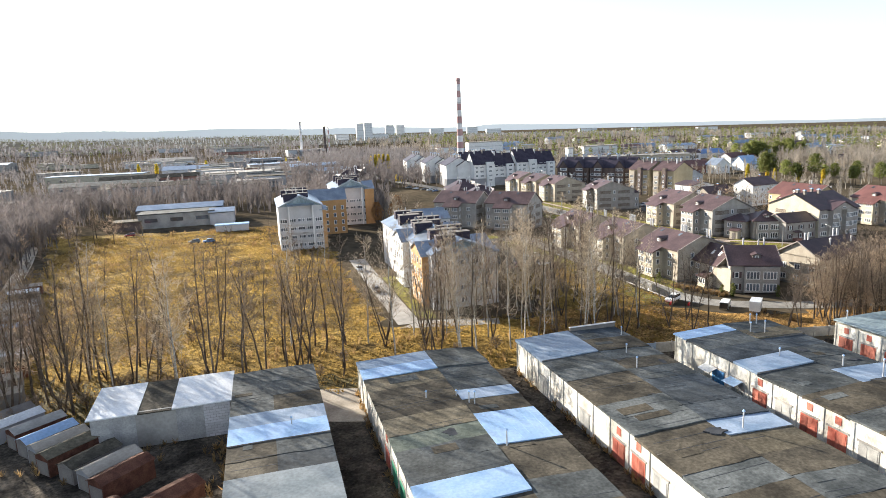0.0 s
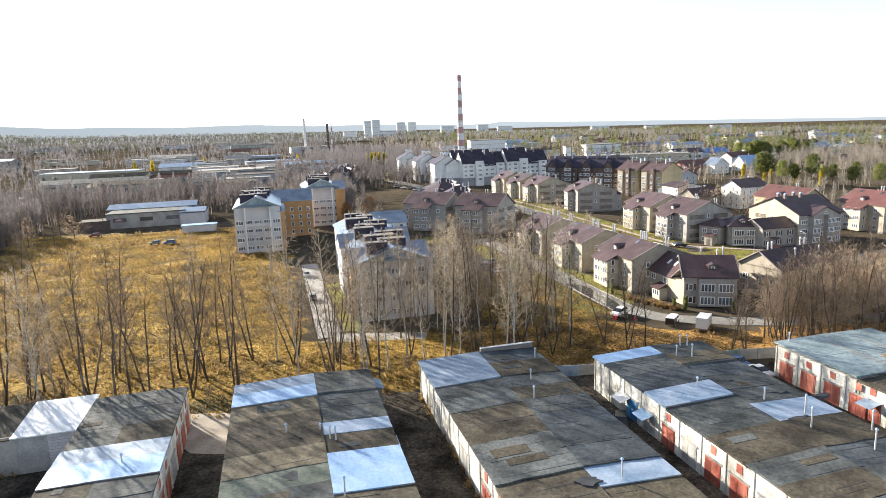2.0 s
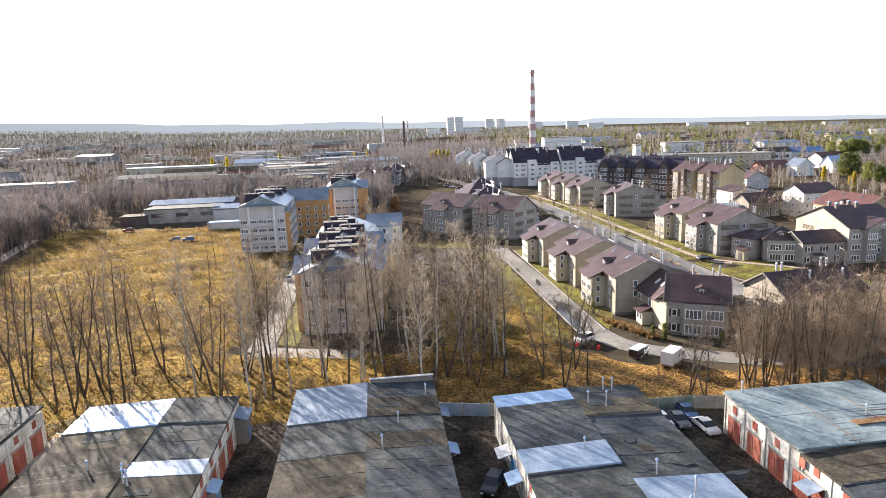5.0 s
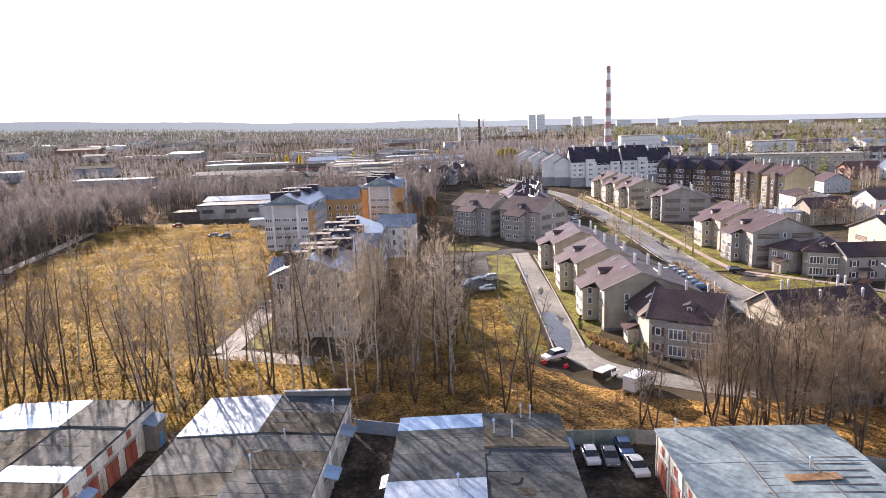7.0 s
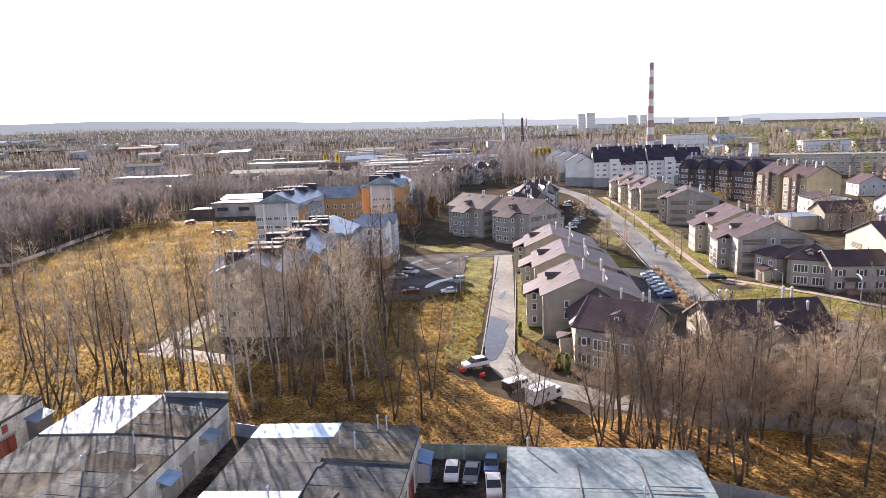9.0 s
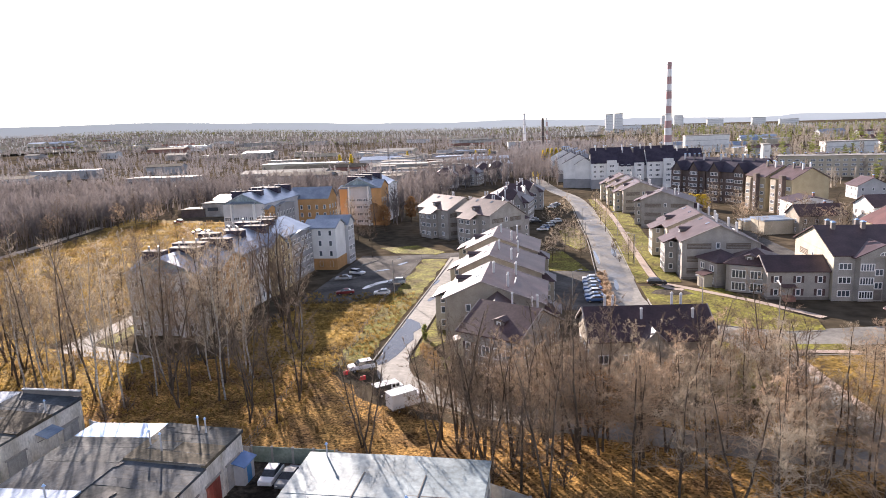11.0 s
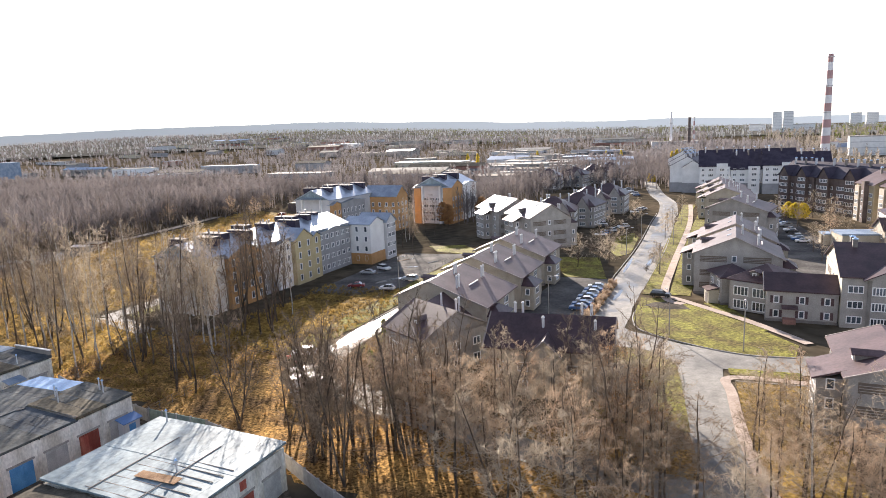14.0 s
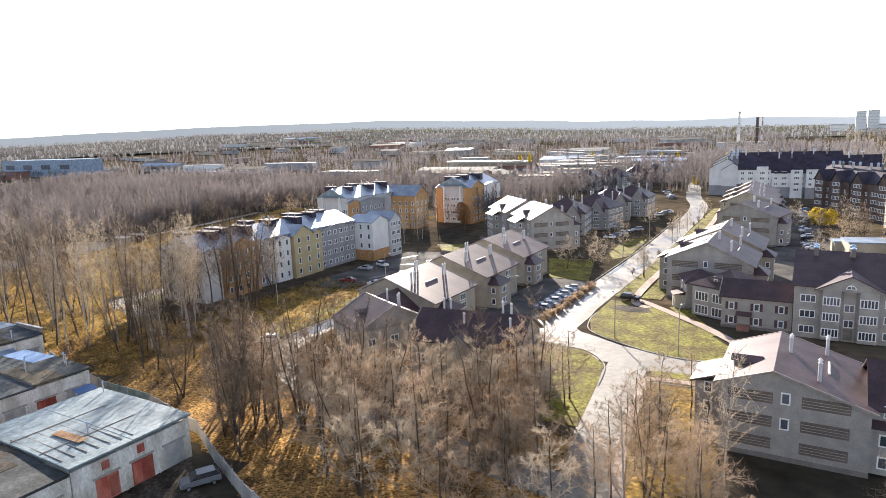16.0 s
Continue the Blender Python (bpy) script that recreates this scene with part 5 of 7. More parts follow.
def link_house(label, at, rot, size, eave, ridge, wall="beige", roof="roof_brown", storeys=(0.9, 3.7), hip=True, kinds="w", sides="SWE", axis=None):
    w, l = size
    t = thing("link_house", label, "apartment house", at, rot, "linked houses")
    rect = (0, 0, w, l)
    part("wall", box(0, 0, 0.4, w, l, eave), M[wall], t)
    part("plinth", box(-0.08, -0.08, 0, w + 0.08, l + 0.08, 0.55), M["plinth"], t)
    if hip:
        hip_roof(t, rect, eave, ridge, M[roof])
    else:
        axis = axis or ("x" if w > l else "y")
        gable_walls(t, rect, eave, ridge, axis, M[wall], eave - 0.3, "gable")
        gable_roof(t, rect, eave, ridge, axis, M[roof])
    for side, ln in (("S", w), ("W", l), ("E", l)):
        if side not in sides:
            continue
        n = max(1, int(ln / 3.6))
        windows(t, rect, side, [(i + 0.5) * ln / n for i in range(n)], storeys, kinds)
    return t


def shutters(parent, x, y, z, h=1.45):
    for q in (-1, 1):
        part("shutter", box(x + q * 0.82 - 0.24, y - 0.06, z, x + q * 0.82 + 0.24, y + 0.01, z + h), M["roof_brown"], parent, "brown window shutter")


t = link_house("two-storey beige corner house with brown gable roof and dormer", (105.8, 123.6, 0), -28, (11, 13), 6.9, 10.2, hip=False, kinds="a", sides="E", wall="greyblock", axis="x")
fb = part("front_bay", box(3.0, -1.0, 0.3, 10.7, 0.02, 6.5), M["greyblock"], t, "projecting glazed front bay")
for z in (0.8, 3.7):
    for u in (4.9, 8.6):
        window(t, "b", pose(u, -1.0, z - 0.1))
    window(t, "n", pose(1.5, 0, z))
    shutters(t, 1.5, 0, z)
dormer(t, 6.2, 2.0, 7.9, 0, "roof_brown")
for x, y, h in ((4.6, 8.6, 2.4), (8.2, 8.9, 2.0), (9.4, 8.6, 2.6)):
    chimney(t, x, y, 9.2, h, 0.2, "wall_lgrey", "tube")
t = link_house("two-storey beige house wing with a glazed porch", (105.7, 137.5, 0), -90, (9.5, 10), 6.0, 9.6, hip=False, kinds="a", sides="S", axis="x")
for u in (4.4, 7.0):
    part("roof_light", plate([(u, 2.0, 7.84), (u + 0.8, 2.0, 7.84), (u + 0.8, 3.1, 8.63), (u, 3.1, 8.63)], 0.1), M["snowwhite"], t, "pale roof light")
porch = part("porch", box(5.0, -2.0, 0, 8.0, 0.02, 2.7), M["cream"], t, "pale glazed entrance porch")
part("porch_canopy", plate([(4.7, -2.6, 2.75), (8.3, -2.6, 2.75), (8.0, 0, 3.7), (5.0, 0, 3.7)], 0.15), M["roof_brown"], porch, "brown sheet canopy")
window(t, "w", pose(6.5, -2.0, 0.95))
part("porch_link", box(9.52, 0.004, 0.3, 14.2, 6.0, 5.6), M["cream"], t, "cream stair link to the corner house")
t = link_house("two-storey beige house wing with dark brown gable roof", (126.2, 117.8, 0), 7, (18, 11.5), 7.4, 10.7, roof="roof_dark", hip=False, kinds="a", sides="SW")
for x, y, h in ((3.2, 6.6, 2.6), (4.4, 6.6, 2.6), (13.4, 6.6, 2.8), (14.8, 6.6, 2.6), (15.6, 3.4, 2.0), (8.0, 3.4, 2.2)):
    chimney(t, x, y, 10.5 - 0.56 * abs(y - 5.75) - 0.3, h, 0.21, "wall_lgrey", "tube")
for y in (3.0, 8.4):
    for z in (1.6, 4.6):
        brick_panel(t, 3.2, 1.3, pose(18, y, z, 0, 0, 90))
for z in (1.4, 4.4):
    window(t, "n", pose(18, 5.7, z, 0, 0, 90))
lt = part("porch", box(18.02, 0.6, 0, 21.4, 6.4, 2.7), M["greyblock"], t, "low side porch")
part("porch_roof", plate([(18.04, 0.2, 3.6), (21.9, 0.2, 2.85), (21.9, 6.8, 2.85), (18.04, 6.8, 3.6)], 0.16), M["roof_dark"], lt)
gable_walls(t, (6.6, -1.6, 11.0, 4), 6.9, 9.0, "y", M["beige"], 0.3, "cross_gable")
gable_roof(t, (6.6, -1.6, 11.0, 4), 6.9, 9.0, "y", M["roof_dark"], 0.4, 0.16, over_end=0.4)
t = link_house("two-storey grey corner house with hipped brown roof", (159, 175.6, 0), -24, (10.5, 11), 6.5, 9.5, wall="greyblock", kinds="w", sides="E")
fb = part("front_bay", box(0.8, -0.9, 0.3, 8.6, 0.02, 6.3), M["greyblock"], t, "slightly projecting front bay")
for z in (0.9, 3.7):
    for u in (2.8, 6.6):
        window(t, "b", pose(u, -0.9, z - 0.2))
    window(t, "a", pose(9.6, 0, z))
dormer(t, 4.5, 1.2, 7.2, 0, "roof_brown")
t = link_house("two-storey grey house wing with dark hipped roof", (154.9, 185, 0), -70, (7.6, 7), 6.1, 8.3, wall="greyblock", roof="roof_dark", kinds="a", sides="SW")
porch = part("porch", box(3.4, -2.2, 0, 6.2, 0.02, 3.0), M["cream"], t, "cream entrance porch")
part("porch_roof", plate([(3.0, -2.6, 3.1), (6.6, -2.6, 3.1), (6.6, 0, 3.7), (3.0, 0, 3.7)], 0.18), M["roof_brown"], porch)
part("porch_door", box(4.2, -2.26, 0.1, 5.4, -2.204, 2.2), M["plinth"], porch)
t = link_house("two-storey grey link house with dark roof", (165.6, 168.6, 0), 0, (12.2, 9), 6.3, 8.6, wall="greyblock", roof="roof_dark", hip=False, sides="")
for z in (0.9, 3.7):
    for u in (1.8, 6.2, 10.4):
        window(t, "n", pose(u, 0, z))
        shutters(t, u, 0, z)
part("entrance_steps", box(3.0, -1.9, 0, 5.2, -0.004, 0.9), M["red_brick"], t, "red-brick entrance steps")
part("entrance_canopy", plate([(2.7, -1.7, 3.0), (5.5, -1.7, 3.0), (5.5, -0.004, 3.4), (2.7, -0.004, 3.4)], 0.12), M["roof_brown"], t)


for k, (x, y) in enumerate(FAR_ROW):
    t = link_house("three-storey grey house with a steep dark brown hipped roof", (x, y, 0), (8, -7, 14, 0)[k % 4], (17, 15), 8.6, 13.6, wall="greyblock", roof="roof_dark", storeys=(1.0, 3.7, 6.3), kinds="w", sides="SE")
    gable_walls(t, (10, -1.6, 15.5, 7), 8.0, 12.2, "y", M["greyblock"], 0.3, "cross_gable")
    gable_roof(t, (10, -1.6, 15.5, 7), 8.0, 12.2, "y", M["roof_dark"], 0.4, 0.16, over_end=0.4, verge=False)
    for z in (1.0, 3.7, 6.3):
        window(t, "w", pose(12.75, -1.6, z))
    dormer(t, 4.5, 1.6, 9.6, 0, "roof_dark")
    for cx, cy in ((6, 8), (7, 8), (11, 9), (14, 11)):
        chimney(t, cx, cy, 11.0, 3.2, 0.3, "wall_lgrey", "tube")


def big_house(name, label, at, rot, size, eave, ridge, wall, roof, axis, storeys, kinds="aw", gablewall=None, step=4.2, flues=0, sides="SWE"):
    w, l = size
    t = thing(name, label, "apartment building", at, rot)
    rect = (0, 0, w, l)
    part("wall", box(0, 0, 0, w, l, eave), M[wall], t)
    gable_walls(t, rect, eave, ridge, axis, M[gablewall or wall], eave - 0.2, "gable")
    gable_roof(t, rect, eave, ridge, axis, M[roof], verge=False)
    for side, ln in (("S", w), ("W", l), ("E", l)):
        if side not in sides:
            continue
        if (axis == "y") == (side in "SN") and ln < 16:
            continue
        n = max(1, int(ln / step))
        windows(t, rect, side, [(i + 0.5) * ln / n for i in range(n)], [0.9 + 2.9 * k for k in range(storeys)], kinds)
    long = l if axis == "y" else w
    for k in range(int(long / 6)):
        u = 3 + k * 6
        for s in (-1, 1):
            x, y = ((w / 2 + s * 1.5, u) if axis == "y" else (u, l / 2 + s * 1.5))
            chimney(t, x, y, ridge - 1.2, 2.3 + 0.5 * (flues > 0), 0.4 if not flues else 0.34, ("plinth" if not flues or k % 2 else "wall_lgrey"))
    return t


big_house("apartment_building", "three-storey cream and grey apartment house with dark roof", (178, 167.5, 0), 0, (16.5, 22), 9.8, 14.2, "greyblock", "roof_dark", "x", 3, "wb", "cream", sides="")
t = bpy.data.objects["apartment_building"]
for yy in (5.5, 16.5):
    brick_panel(t, 4.6, 1.3, pose(-0.07, yy, 7.0, 0, 0, -90))
window(t, "n", pose(-0.06, 11, 7.0, 0, 0, -90))
part("west_facing", box(-0.06, 0.02, 0.3, -0.004, 21.98, 9.78), M["cream"], t, "cream rendered end wall")
for u in (4.0, 9.6):
    loop = [(u, 0.02), (u + 0.45, -1.3), (u + 3.25, -1.3), (u + 3.7, 0.02)]
    fb = part("front_bay", loft(bmesh.new(), [(a, b, 0.3) for a, b in loop], [(a, b, 9.45) for a, b in loop]), M["greyblock"], t, "tall glazed front bay")
    for z in (0.9, 3.8, 6.7):
        window(t, "c", pose(u + 1.85, -1.3, z))
    for z in (0.3, 3.2, 6.1):
        part("bay_sill_band", box(u + 0.42, -1.36, z + 0.34, u + 3.28, -1.304, z + 0.5), M["concrete"], fb)
for u in (2.2, 15.0):
    for z in (0.9, 3.8, 6.7):
        window(t, "w", pose(u, 0, z))
for z in (2.6, 5.4):
    window(t, "a", pose(8.65, 0, z))
gable_walls(t, (3.7, -1.4, 13.6, 7), 9.62, 12.1, "y", M["greyblock"], 9.46, "pediment")
gable_roof(t, (3.7, -1.4, 13.6, 7), 9.62, 12.1, "y", M["roof_dark"], 0.6, 0.2, over_end=0.5, verge=False)
ring_pts = [(0.8 * math.cos(math.pi * i / 10), 0.8 * math.sin(math.pi * i / 10)) for i in range(11)]
arch = part("arched_window", loft(bmesh.new(), [(8.65 + a, -1.46, 9.9 + b) for a, b in ring_pts], [(8.65 + a, -1.39, 9.9 + b) for a, b in ring_pts]), M["frame"], t, "white arched attic window")
for q in (-1, 1):
    part("arch_pane", loft(bmesh.new(), [(8.65 + q * (0.06 + 0.6 * a), -1.475, 9.98 + 0.6 * b) for a, b in ((0, 0), (1, 0), (0.75, 0.62), (0, 0.95))][::q], [(8.65 + q * (0.06 + 0.6 * a), -1.463, 9.98 + 0.6 * b) for a, b in ((0, 0), (1, 0), (0.75, 0.62), (0, 0.95))][::q]), M["glass"], arch, "dark glass")
part("stair_door", box(7.95, -0.08, 0.3, 9.35, -0.004, 2.4), M["plinth"], t)
row_house("row_house", "three-storey grey house with pinkish-brown roof among bare trees", (171.9, 116.2, 0), wall="greyblock", eave=8.7, ridge=10.75, L=15.3, W=15.4, xm=5.7, levels=(1.0, 3.7, 6.2), back=7.6, bay=(2.1, 7.9), lights=False)
big_house("apartment_building", "three-storey house wing with dark red-brown roof", (187.4, 117.6, 0), 0, (36, 13), 7.8, 11.0, "greyblock", "roof_dark", "x", 3, "w", sides="S")
for x, y, r, ln in ((178.5, 364, -54, 21), (191.4, 346.4, -54, 27)):
    t = big_house("apartment_building", "four-storey dark brown brick apartment block in a crescent", (x, y, 0), r, (ln, 15), 14.6, 20.2, "wall_brown", "roof_navy", "x", 4, "xw", "wall_ochre", 4.6, 1, "S")
    for u in (ln * 0.12, ln * 0.62):
        fb = part("front_bay", box(u, -1.6, 0, u + 5.2, 0.02, 15.0), M["wall_brown"], t, "projecting dark brick bay")
        gable_walls(fb, (u, -1.6, u + 5.2, 7), 15.0, 18.6, "y", M["wall_brown"], 14.8, "bay_gable")
        gable_roof(fb, (u, -1.6, u + 5.2, 7), 15.0, 18.6, "y", M["roof_navy"], 0.5, 0.18, over_end=0.5, verge=False)
        for z in (0.9, 3.8, 6.7, 9.6, 12.5):
            window(t, "x", pose(u + 2.6, -1.6, z))
for k in range(2):
    x, y = 211.2 - 5.2 * k, 292.2 + 15.2 * k
    t = big_house("apartment_building", "four-storey brown and ochre gabled apartment block in a crescent", (x, y, 0), 14, (15, 14.2), 14.2, 18.4, "wall_ochre", "roof_brown", "y", 4, "w", None, 3.6, 1, "W")
    part("stair_bay", box(-1.6, 4.2, 0, 0.02, 6.6, 15.4), M["wall_brown"], t, "dark brown brick stair bay")
    part("loggia_bay", box(-1.2, 9.2, 0, 0.02, 12.8, 13.4), M["beige"], t, "beige brick loggia bay")
    for z in (0.9, 3.8, 6.7, 9.6):
        window(t, "w", pose(-1.2, 11.0, z, 0, 0, -90))
        window(t, "n", pose(-1.6, 5.4, z + 1.0, 0, 0, -90))


def white_house(at, rot, size, eave, ridge, axis, step=3.8, storeys=5, sides="S"):
    w, l = size
    t = big_house("apartment_building", "white rendered apartment house with grey base and steep dark roof", at, rot, size, eave, ridge, "wall_white", "roof_navy", axis, storeys, "aw", None, step, 1, sides)
    part("plinth_facing", box(-0.12, -0.12, 0, w + 0.12, l + 0.12, 5.6), M["wall_grey"], t, "grey facing on the lower storeys")
    return t


for x, y in ((125.5, 430), (121.5, 472), (117, 516)):
    t = white_house((x, y, 0), -7, (19, 30), 15.2, 20.4, "y", 5.0, 5, "E")
    fb = part("front_wing", box(7.5, -3.0, 5.6, 19.0, 0.02, 14.6), M["wall_white"], t, "projecting white gabled wing")
    part("wing_base", box(7.4, -3.1, 0, 19.1, 0.02, 5.6), M["wall_grey"], fb, "grey base")
    gable_walls(fb, (7.5, -3.0, 19.0, 8), 14.6, 18.2, "y", M["wall_white"], 14.4, "wing_gable")
    gable_roof(fb, (7.5, -3.0, 19.0, 8), 14.6, 18.2, "y", M["roof_navy"], 0.5, 0.18, over_end=0.5, verge=False)
for x, y, ln, h in ((142, 418, 16, 15.6), (158, 421, 16, 13.6), (174, 418, 16, 15.8), (190, 424, 17, 13.4)):
    t = white_house((x, y, 0), 3, (ln - 0.3, 16), h, h + 8.2, "x", 3.2)
    part("front_bay", box(ln * 0.55, -2.0, 0, ln * 0.9, 0.02, h + 1.2), M["wall_white"], t, "projecting white bay")
    for k in range(4):
        window(t, "w", pose(ln * 0.725, -2.0, 3.8 + 3.0 * k))
for x, y in ((150, 470),):
    white_house((x, y, 0), 0, (30, 16), 15.5, 22, "x", 5.0)


# ---- orange and white flats with zinc roofs ----
def zinc_flats(label, at, secs, rot=0):
    t = thing("apartment_block", label, "apartment building", at, rot, "zinc-roofed flats")
    for x0, y0, x1, y1, eave, ridge, axis, wall, kinds in secs:
        rect = (x0, y0, x1, y1)
        gable_walls(t, rect, eave, ridge, axis, M[wall], 0.0, "wall_section")
        gable_roof(t, rect, eave, ridge, axis, M["roof_zinc"], 0.5, verge=False, over_end=0.4)
        if kinds:
            for side in kinds[0]:
                ln = (x1 - x0) if side in "SN" else (y1 - y0)
                n = max(1, int(ln / 2.7))
                windows(t, rect, side, [(i + 0.5) * ln / n for i in range(n)], [1.0 + 3.0 * k for k in range(4)], kinds[1])
        if y1 - y0 > 20:
            xc = (x0 + x1) / 2
            sg2 = np.random.default_rng(int(y1 * 3 + x1))
            yy, k = y0 + 2.6, 0
            while yy < y1 - 3:
                xa = xc + (-5.6, -2.2, -4.6, -1.0)[k % 4] + float(sg2.normal(0, 0.3))
                xb, ya, up, dp = xa + float(sg2.uniform(4.4, 7.2)), yy, float(sg2.uniform(0.3, 1.0)), float(sg2.uniform(1.6, 3.0))
                st = part("roof_shaft", box(xa, ya, ridge - 2.9, xb, ya + dp, ridge + up), M["roof_navy"], t, "dark sheet-clad shaft")
                part("shaft_cap", box(xa - 0.12, ya - 0.12, ridge + up, xb + 0.12, ya + dp + 0.12, ridge + up + 0.12), M["plinth"], st, "dark metal cap")
                for q in (0.25, 0.7)[:int(sg2.integers(1, 3))]:
                    part("flue", tube((xa + (xb - xa) * q, ya + dp / 2, ridge + up + 0.1), (xa + (xb - xa) * q, ya + dp / 2, ridge + up + 1.0), 0.2, 0.17, 8), M["steel"], st)
                yy += float(sg2.uniform(3.8, 7.0))
                k += 1
            pb = bmesh.new()
            loft(pb, [(x0 + 0.3, y0 - 0.06, eave + 0.1), (x1 - 0.3, y0 - 0.06, eave + 0.1), (xc, y0 - 0.06, ridge - 0.1)], [(x0 + 0.3, y0 - 0.004, eave + 0.1), (x1 - 0.3, y0 - 0.004, eave + 0.1), (xc, y0 - 0.004, ridge - 0.1)])
            part("pediment", pb, M["zinc_grey"], t, "grey sheet-clad pediment")
            # loggias on the gable end
            for z in (0.4, 3.4, 6.4, 9.4):
                part("balcony", pierced([xc - 4.2, xc - 4.05, xc - 0.08, xc + 0.08, xc + 4.05, xc + 4.2], [z, z + 0.2, z + 1.15, z + 2.95], [(1, 2), (3, 2)], y0 - 1.15, y0 - 1.0), M["wall_lgrey"], t, "loggia front with pale parapet")
                part("balcony_floor", box(xc - 4.2, y0 - 1.0, z, xc + 4.2, y0, z + 0.18), M["concrete"], t)
            for q in (-1, 1):
                part("pier", box(xc + q * 4.2 - 0.25, y0 - 1.2, 0, xc + q * 4.2 + 0.25, y0, eave + 0.6), M["wall_white"], t)
            part("loggia_roof", plate([(xc - 4.8, y0 - 1.7, eave + 0.5), (xc + 4.8, y0 - 1.7, eave + 0.5), (xc + 4.8, y0, eave + 1.0), (xc - 4.8, y0, eave + 1.0)], 0.18), M["roof_zinc"], t)
    return t


zinc_flats("four-storey grey, white and orange flats with zinc roofs", (36, 138, 0), [
    (0, 0, 15, 60, 13.0, 16, "y", "wall_lgrey", ("S", "a")),
    (14.5, 0.3, 16.2, 5.5, 12.6, 13.3, "x", "wall_white", None),
    (9, 6, 17, 17.5, 12.4, 14.9, "x", "wall_orange", ("E", "t")),
    (14.5, 18.0, 15.6, 24.5, 12.0, 13.0, "x", "wall_grey", ("E", "t")),
    (14.5, 24.8, 16, 30.4, 12.0, 13.0, "x", "wall_white", ("E", "t")),
    (9, 30.8, 17, 38.6, 12.4, 14.9, "x", "wall_yellow", ("E", "t")),
    (14.5, 39.0, 16.6, 43, 12.0, 13.0, "x", "wall_yellow", ("E", "t")),
    (14.5, 43.4, 15.6, 60, 12.0, 13.0, "x", "wall_grey", ("E", "a")),
    (-1.6, 3, 6, 14, 12.4, 14.8, "x", "wall_orange", ("W", "t")),
    (-1.6, 24, 6, 35, 12.4, 14.8, "x", "wall_white", ("W", "t")),
    (13, 60.5, 22.5, 69, 12.4, 14.2, "x", "wall_white", ("S", "t")),
    (13, 69.2, 23.4, 75, 12.2, 14.4, "x", "wall_lgrey", ("E", "w"))])
zinc_flats("four-storey white and orange flats with zinc roofs", (5, 233, 0), [
    (0, 0, 15.5, 34, 15.8, 19.4, "y", "wall_lgrey", ("S", "w")),
    (14.8, 0.3, 16.8, 6, 14.0, 15.0, "x", "wall_orange", ("E", "t")),
    (14.8, 7, 16.5, 24, 13.8, 14.8, "x", "wall_grey", ("E", "t")),
    (12, 30, 28, 40, 14.4, 18.2, "x", "wall_orange", ("SE", "t"))])
zinc_flats("four-storey orange and grey flats with zinc roofs", (31, 285, 0), [
    (0, 0, 15.5, 30, 16.4, 20.2, "y", "wall_lgrey", ("S", "w")),
    (-0.6, -0.5, 2.6, 6, 15.8, 16.8, "x", "wall_orange", None),
    (13.4, -0.5, 17.5, 12, 16.0, 18.8, "x", "wall_orange", ("E", "t")),
    (14.5, 13, 17, 30, 15.8, 16.8, "x", "wall_white", ("E", "t"))])


# ---- far buildings ----
t = bpy.data.objects["apartment_block"]
part("base_facing", box(12.92, 60.42, 0, 22.58, 69.06, 3.4), M["wall_orange"], t, "orange brick facing at ground level")


def small_house(label, x, y, w, l, eave, ridge, wall, roof, rot=0, axis="x"):
    t = thing("detached_house", label, "house", (x, y, 0), rot, "detached houses")
    rect = (-w / 2, -l / 2, w / 2, l / 2)
    gable_walls(t, rect, eave, ridge, axis, M[wall])
    gable_roof(t, rect, eave, ridge, axis, M[roof], verge=False)
    n = max(1, int(w / 3.5))
    windows(t, rect, "S", [(i + 0.5) * w / n for i in range(n)], [0.9 + 2.8 * k for k in range(max(1, int(eave / 2.9)))], "n")
    n = max(1, int(l / 3.5))
    windows(t, rect, "W", [(i + 0.5) * l / n for i in range(n)], [0.9 + 2.8 * k for k in range(max(1, int(eave / 2.9)))], "n")
    chimney(t, w * 0.2, 0.6, ridge - 0.6, 1.4, 0.35, "red_brick")


small_house("white two-storey house with a plain gable", 209.5, 273, 13, 13, 8.6, 10.2, "wall_white", "roof_dark", 0, "y")
small_house("beige house wing with a brown roof behind trees", 206, 254, 15, 9, 6.4, 9.4, "beige", "roof_brown", 8)
small_house("red-brick house with an orange-brown roof", 318, 416, 20, 14, 5.5, 9.5, "red_brick", "roof_red")
small_house("pale green house with a grey roof", 262, 348, 13, 12, 6, 9.5, "wall_lgrey", "roof_brown", 0, "y")
small_house("white house with a bluish metal roof", 330, 404, 12, 12, 6.5, 11, "wall_white", "roof_zinc", 0, "y")
small_house("white house with a steep pale roof", 362, 412, 13, 14, 5, 11, "wall_white", "zinc", 0, "x")
small_house("house with a blue metal roof", 446, 566, 36, 14, 5, 9, "wall_lgrey", "roof_blue")
row_house("row_house", "three-storey beige house with red-brown roof behind the lawn", (217, 172, 0), wall="beige", roof="roof_red", eave=9.6, ridge=13.4, W=16, L=18, xm=7.5, levels=(1.2, 4.1, 6.9))
row_house("row_house", "three-storey ochre house with red-brown roof", (205, 197, 0), wall="wall_ochre", roof="roof_red", eave=9.6, ridge=13.4, W=14, L=22, xm=7, levels=(1.2, 4.1, 6.9))
small_house("white four-storey house with a brown roof", 226, 250, 16, 11, 9.6, 12.6, "wall_white", "roof_brown", 8, "x")
small_house("pale house with brown roof among pines", 420, 380, 14, 12, 6, 10, "wall_ochre", "roof_dark")


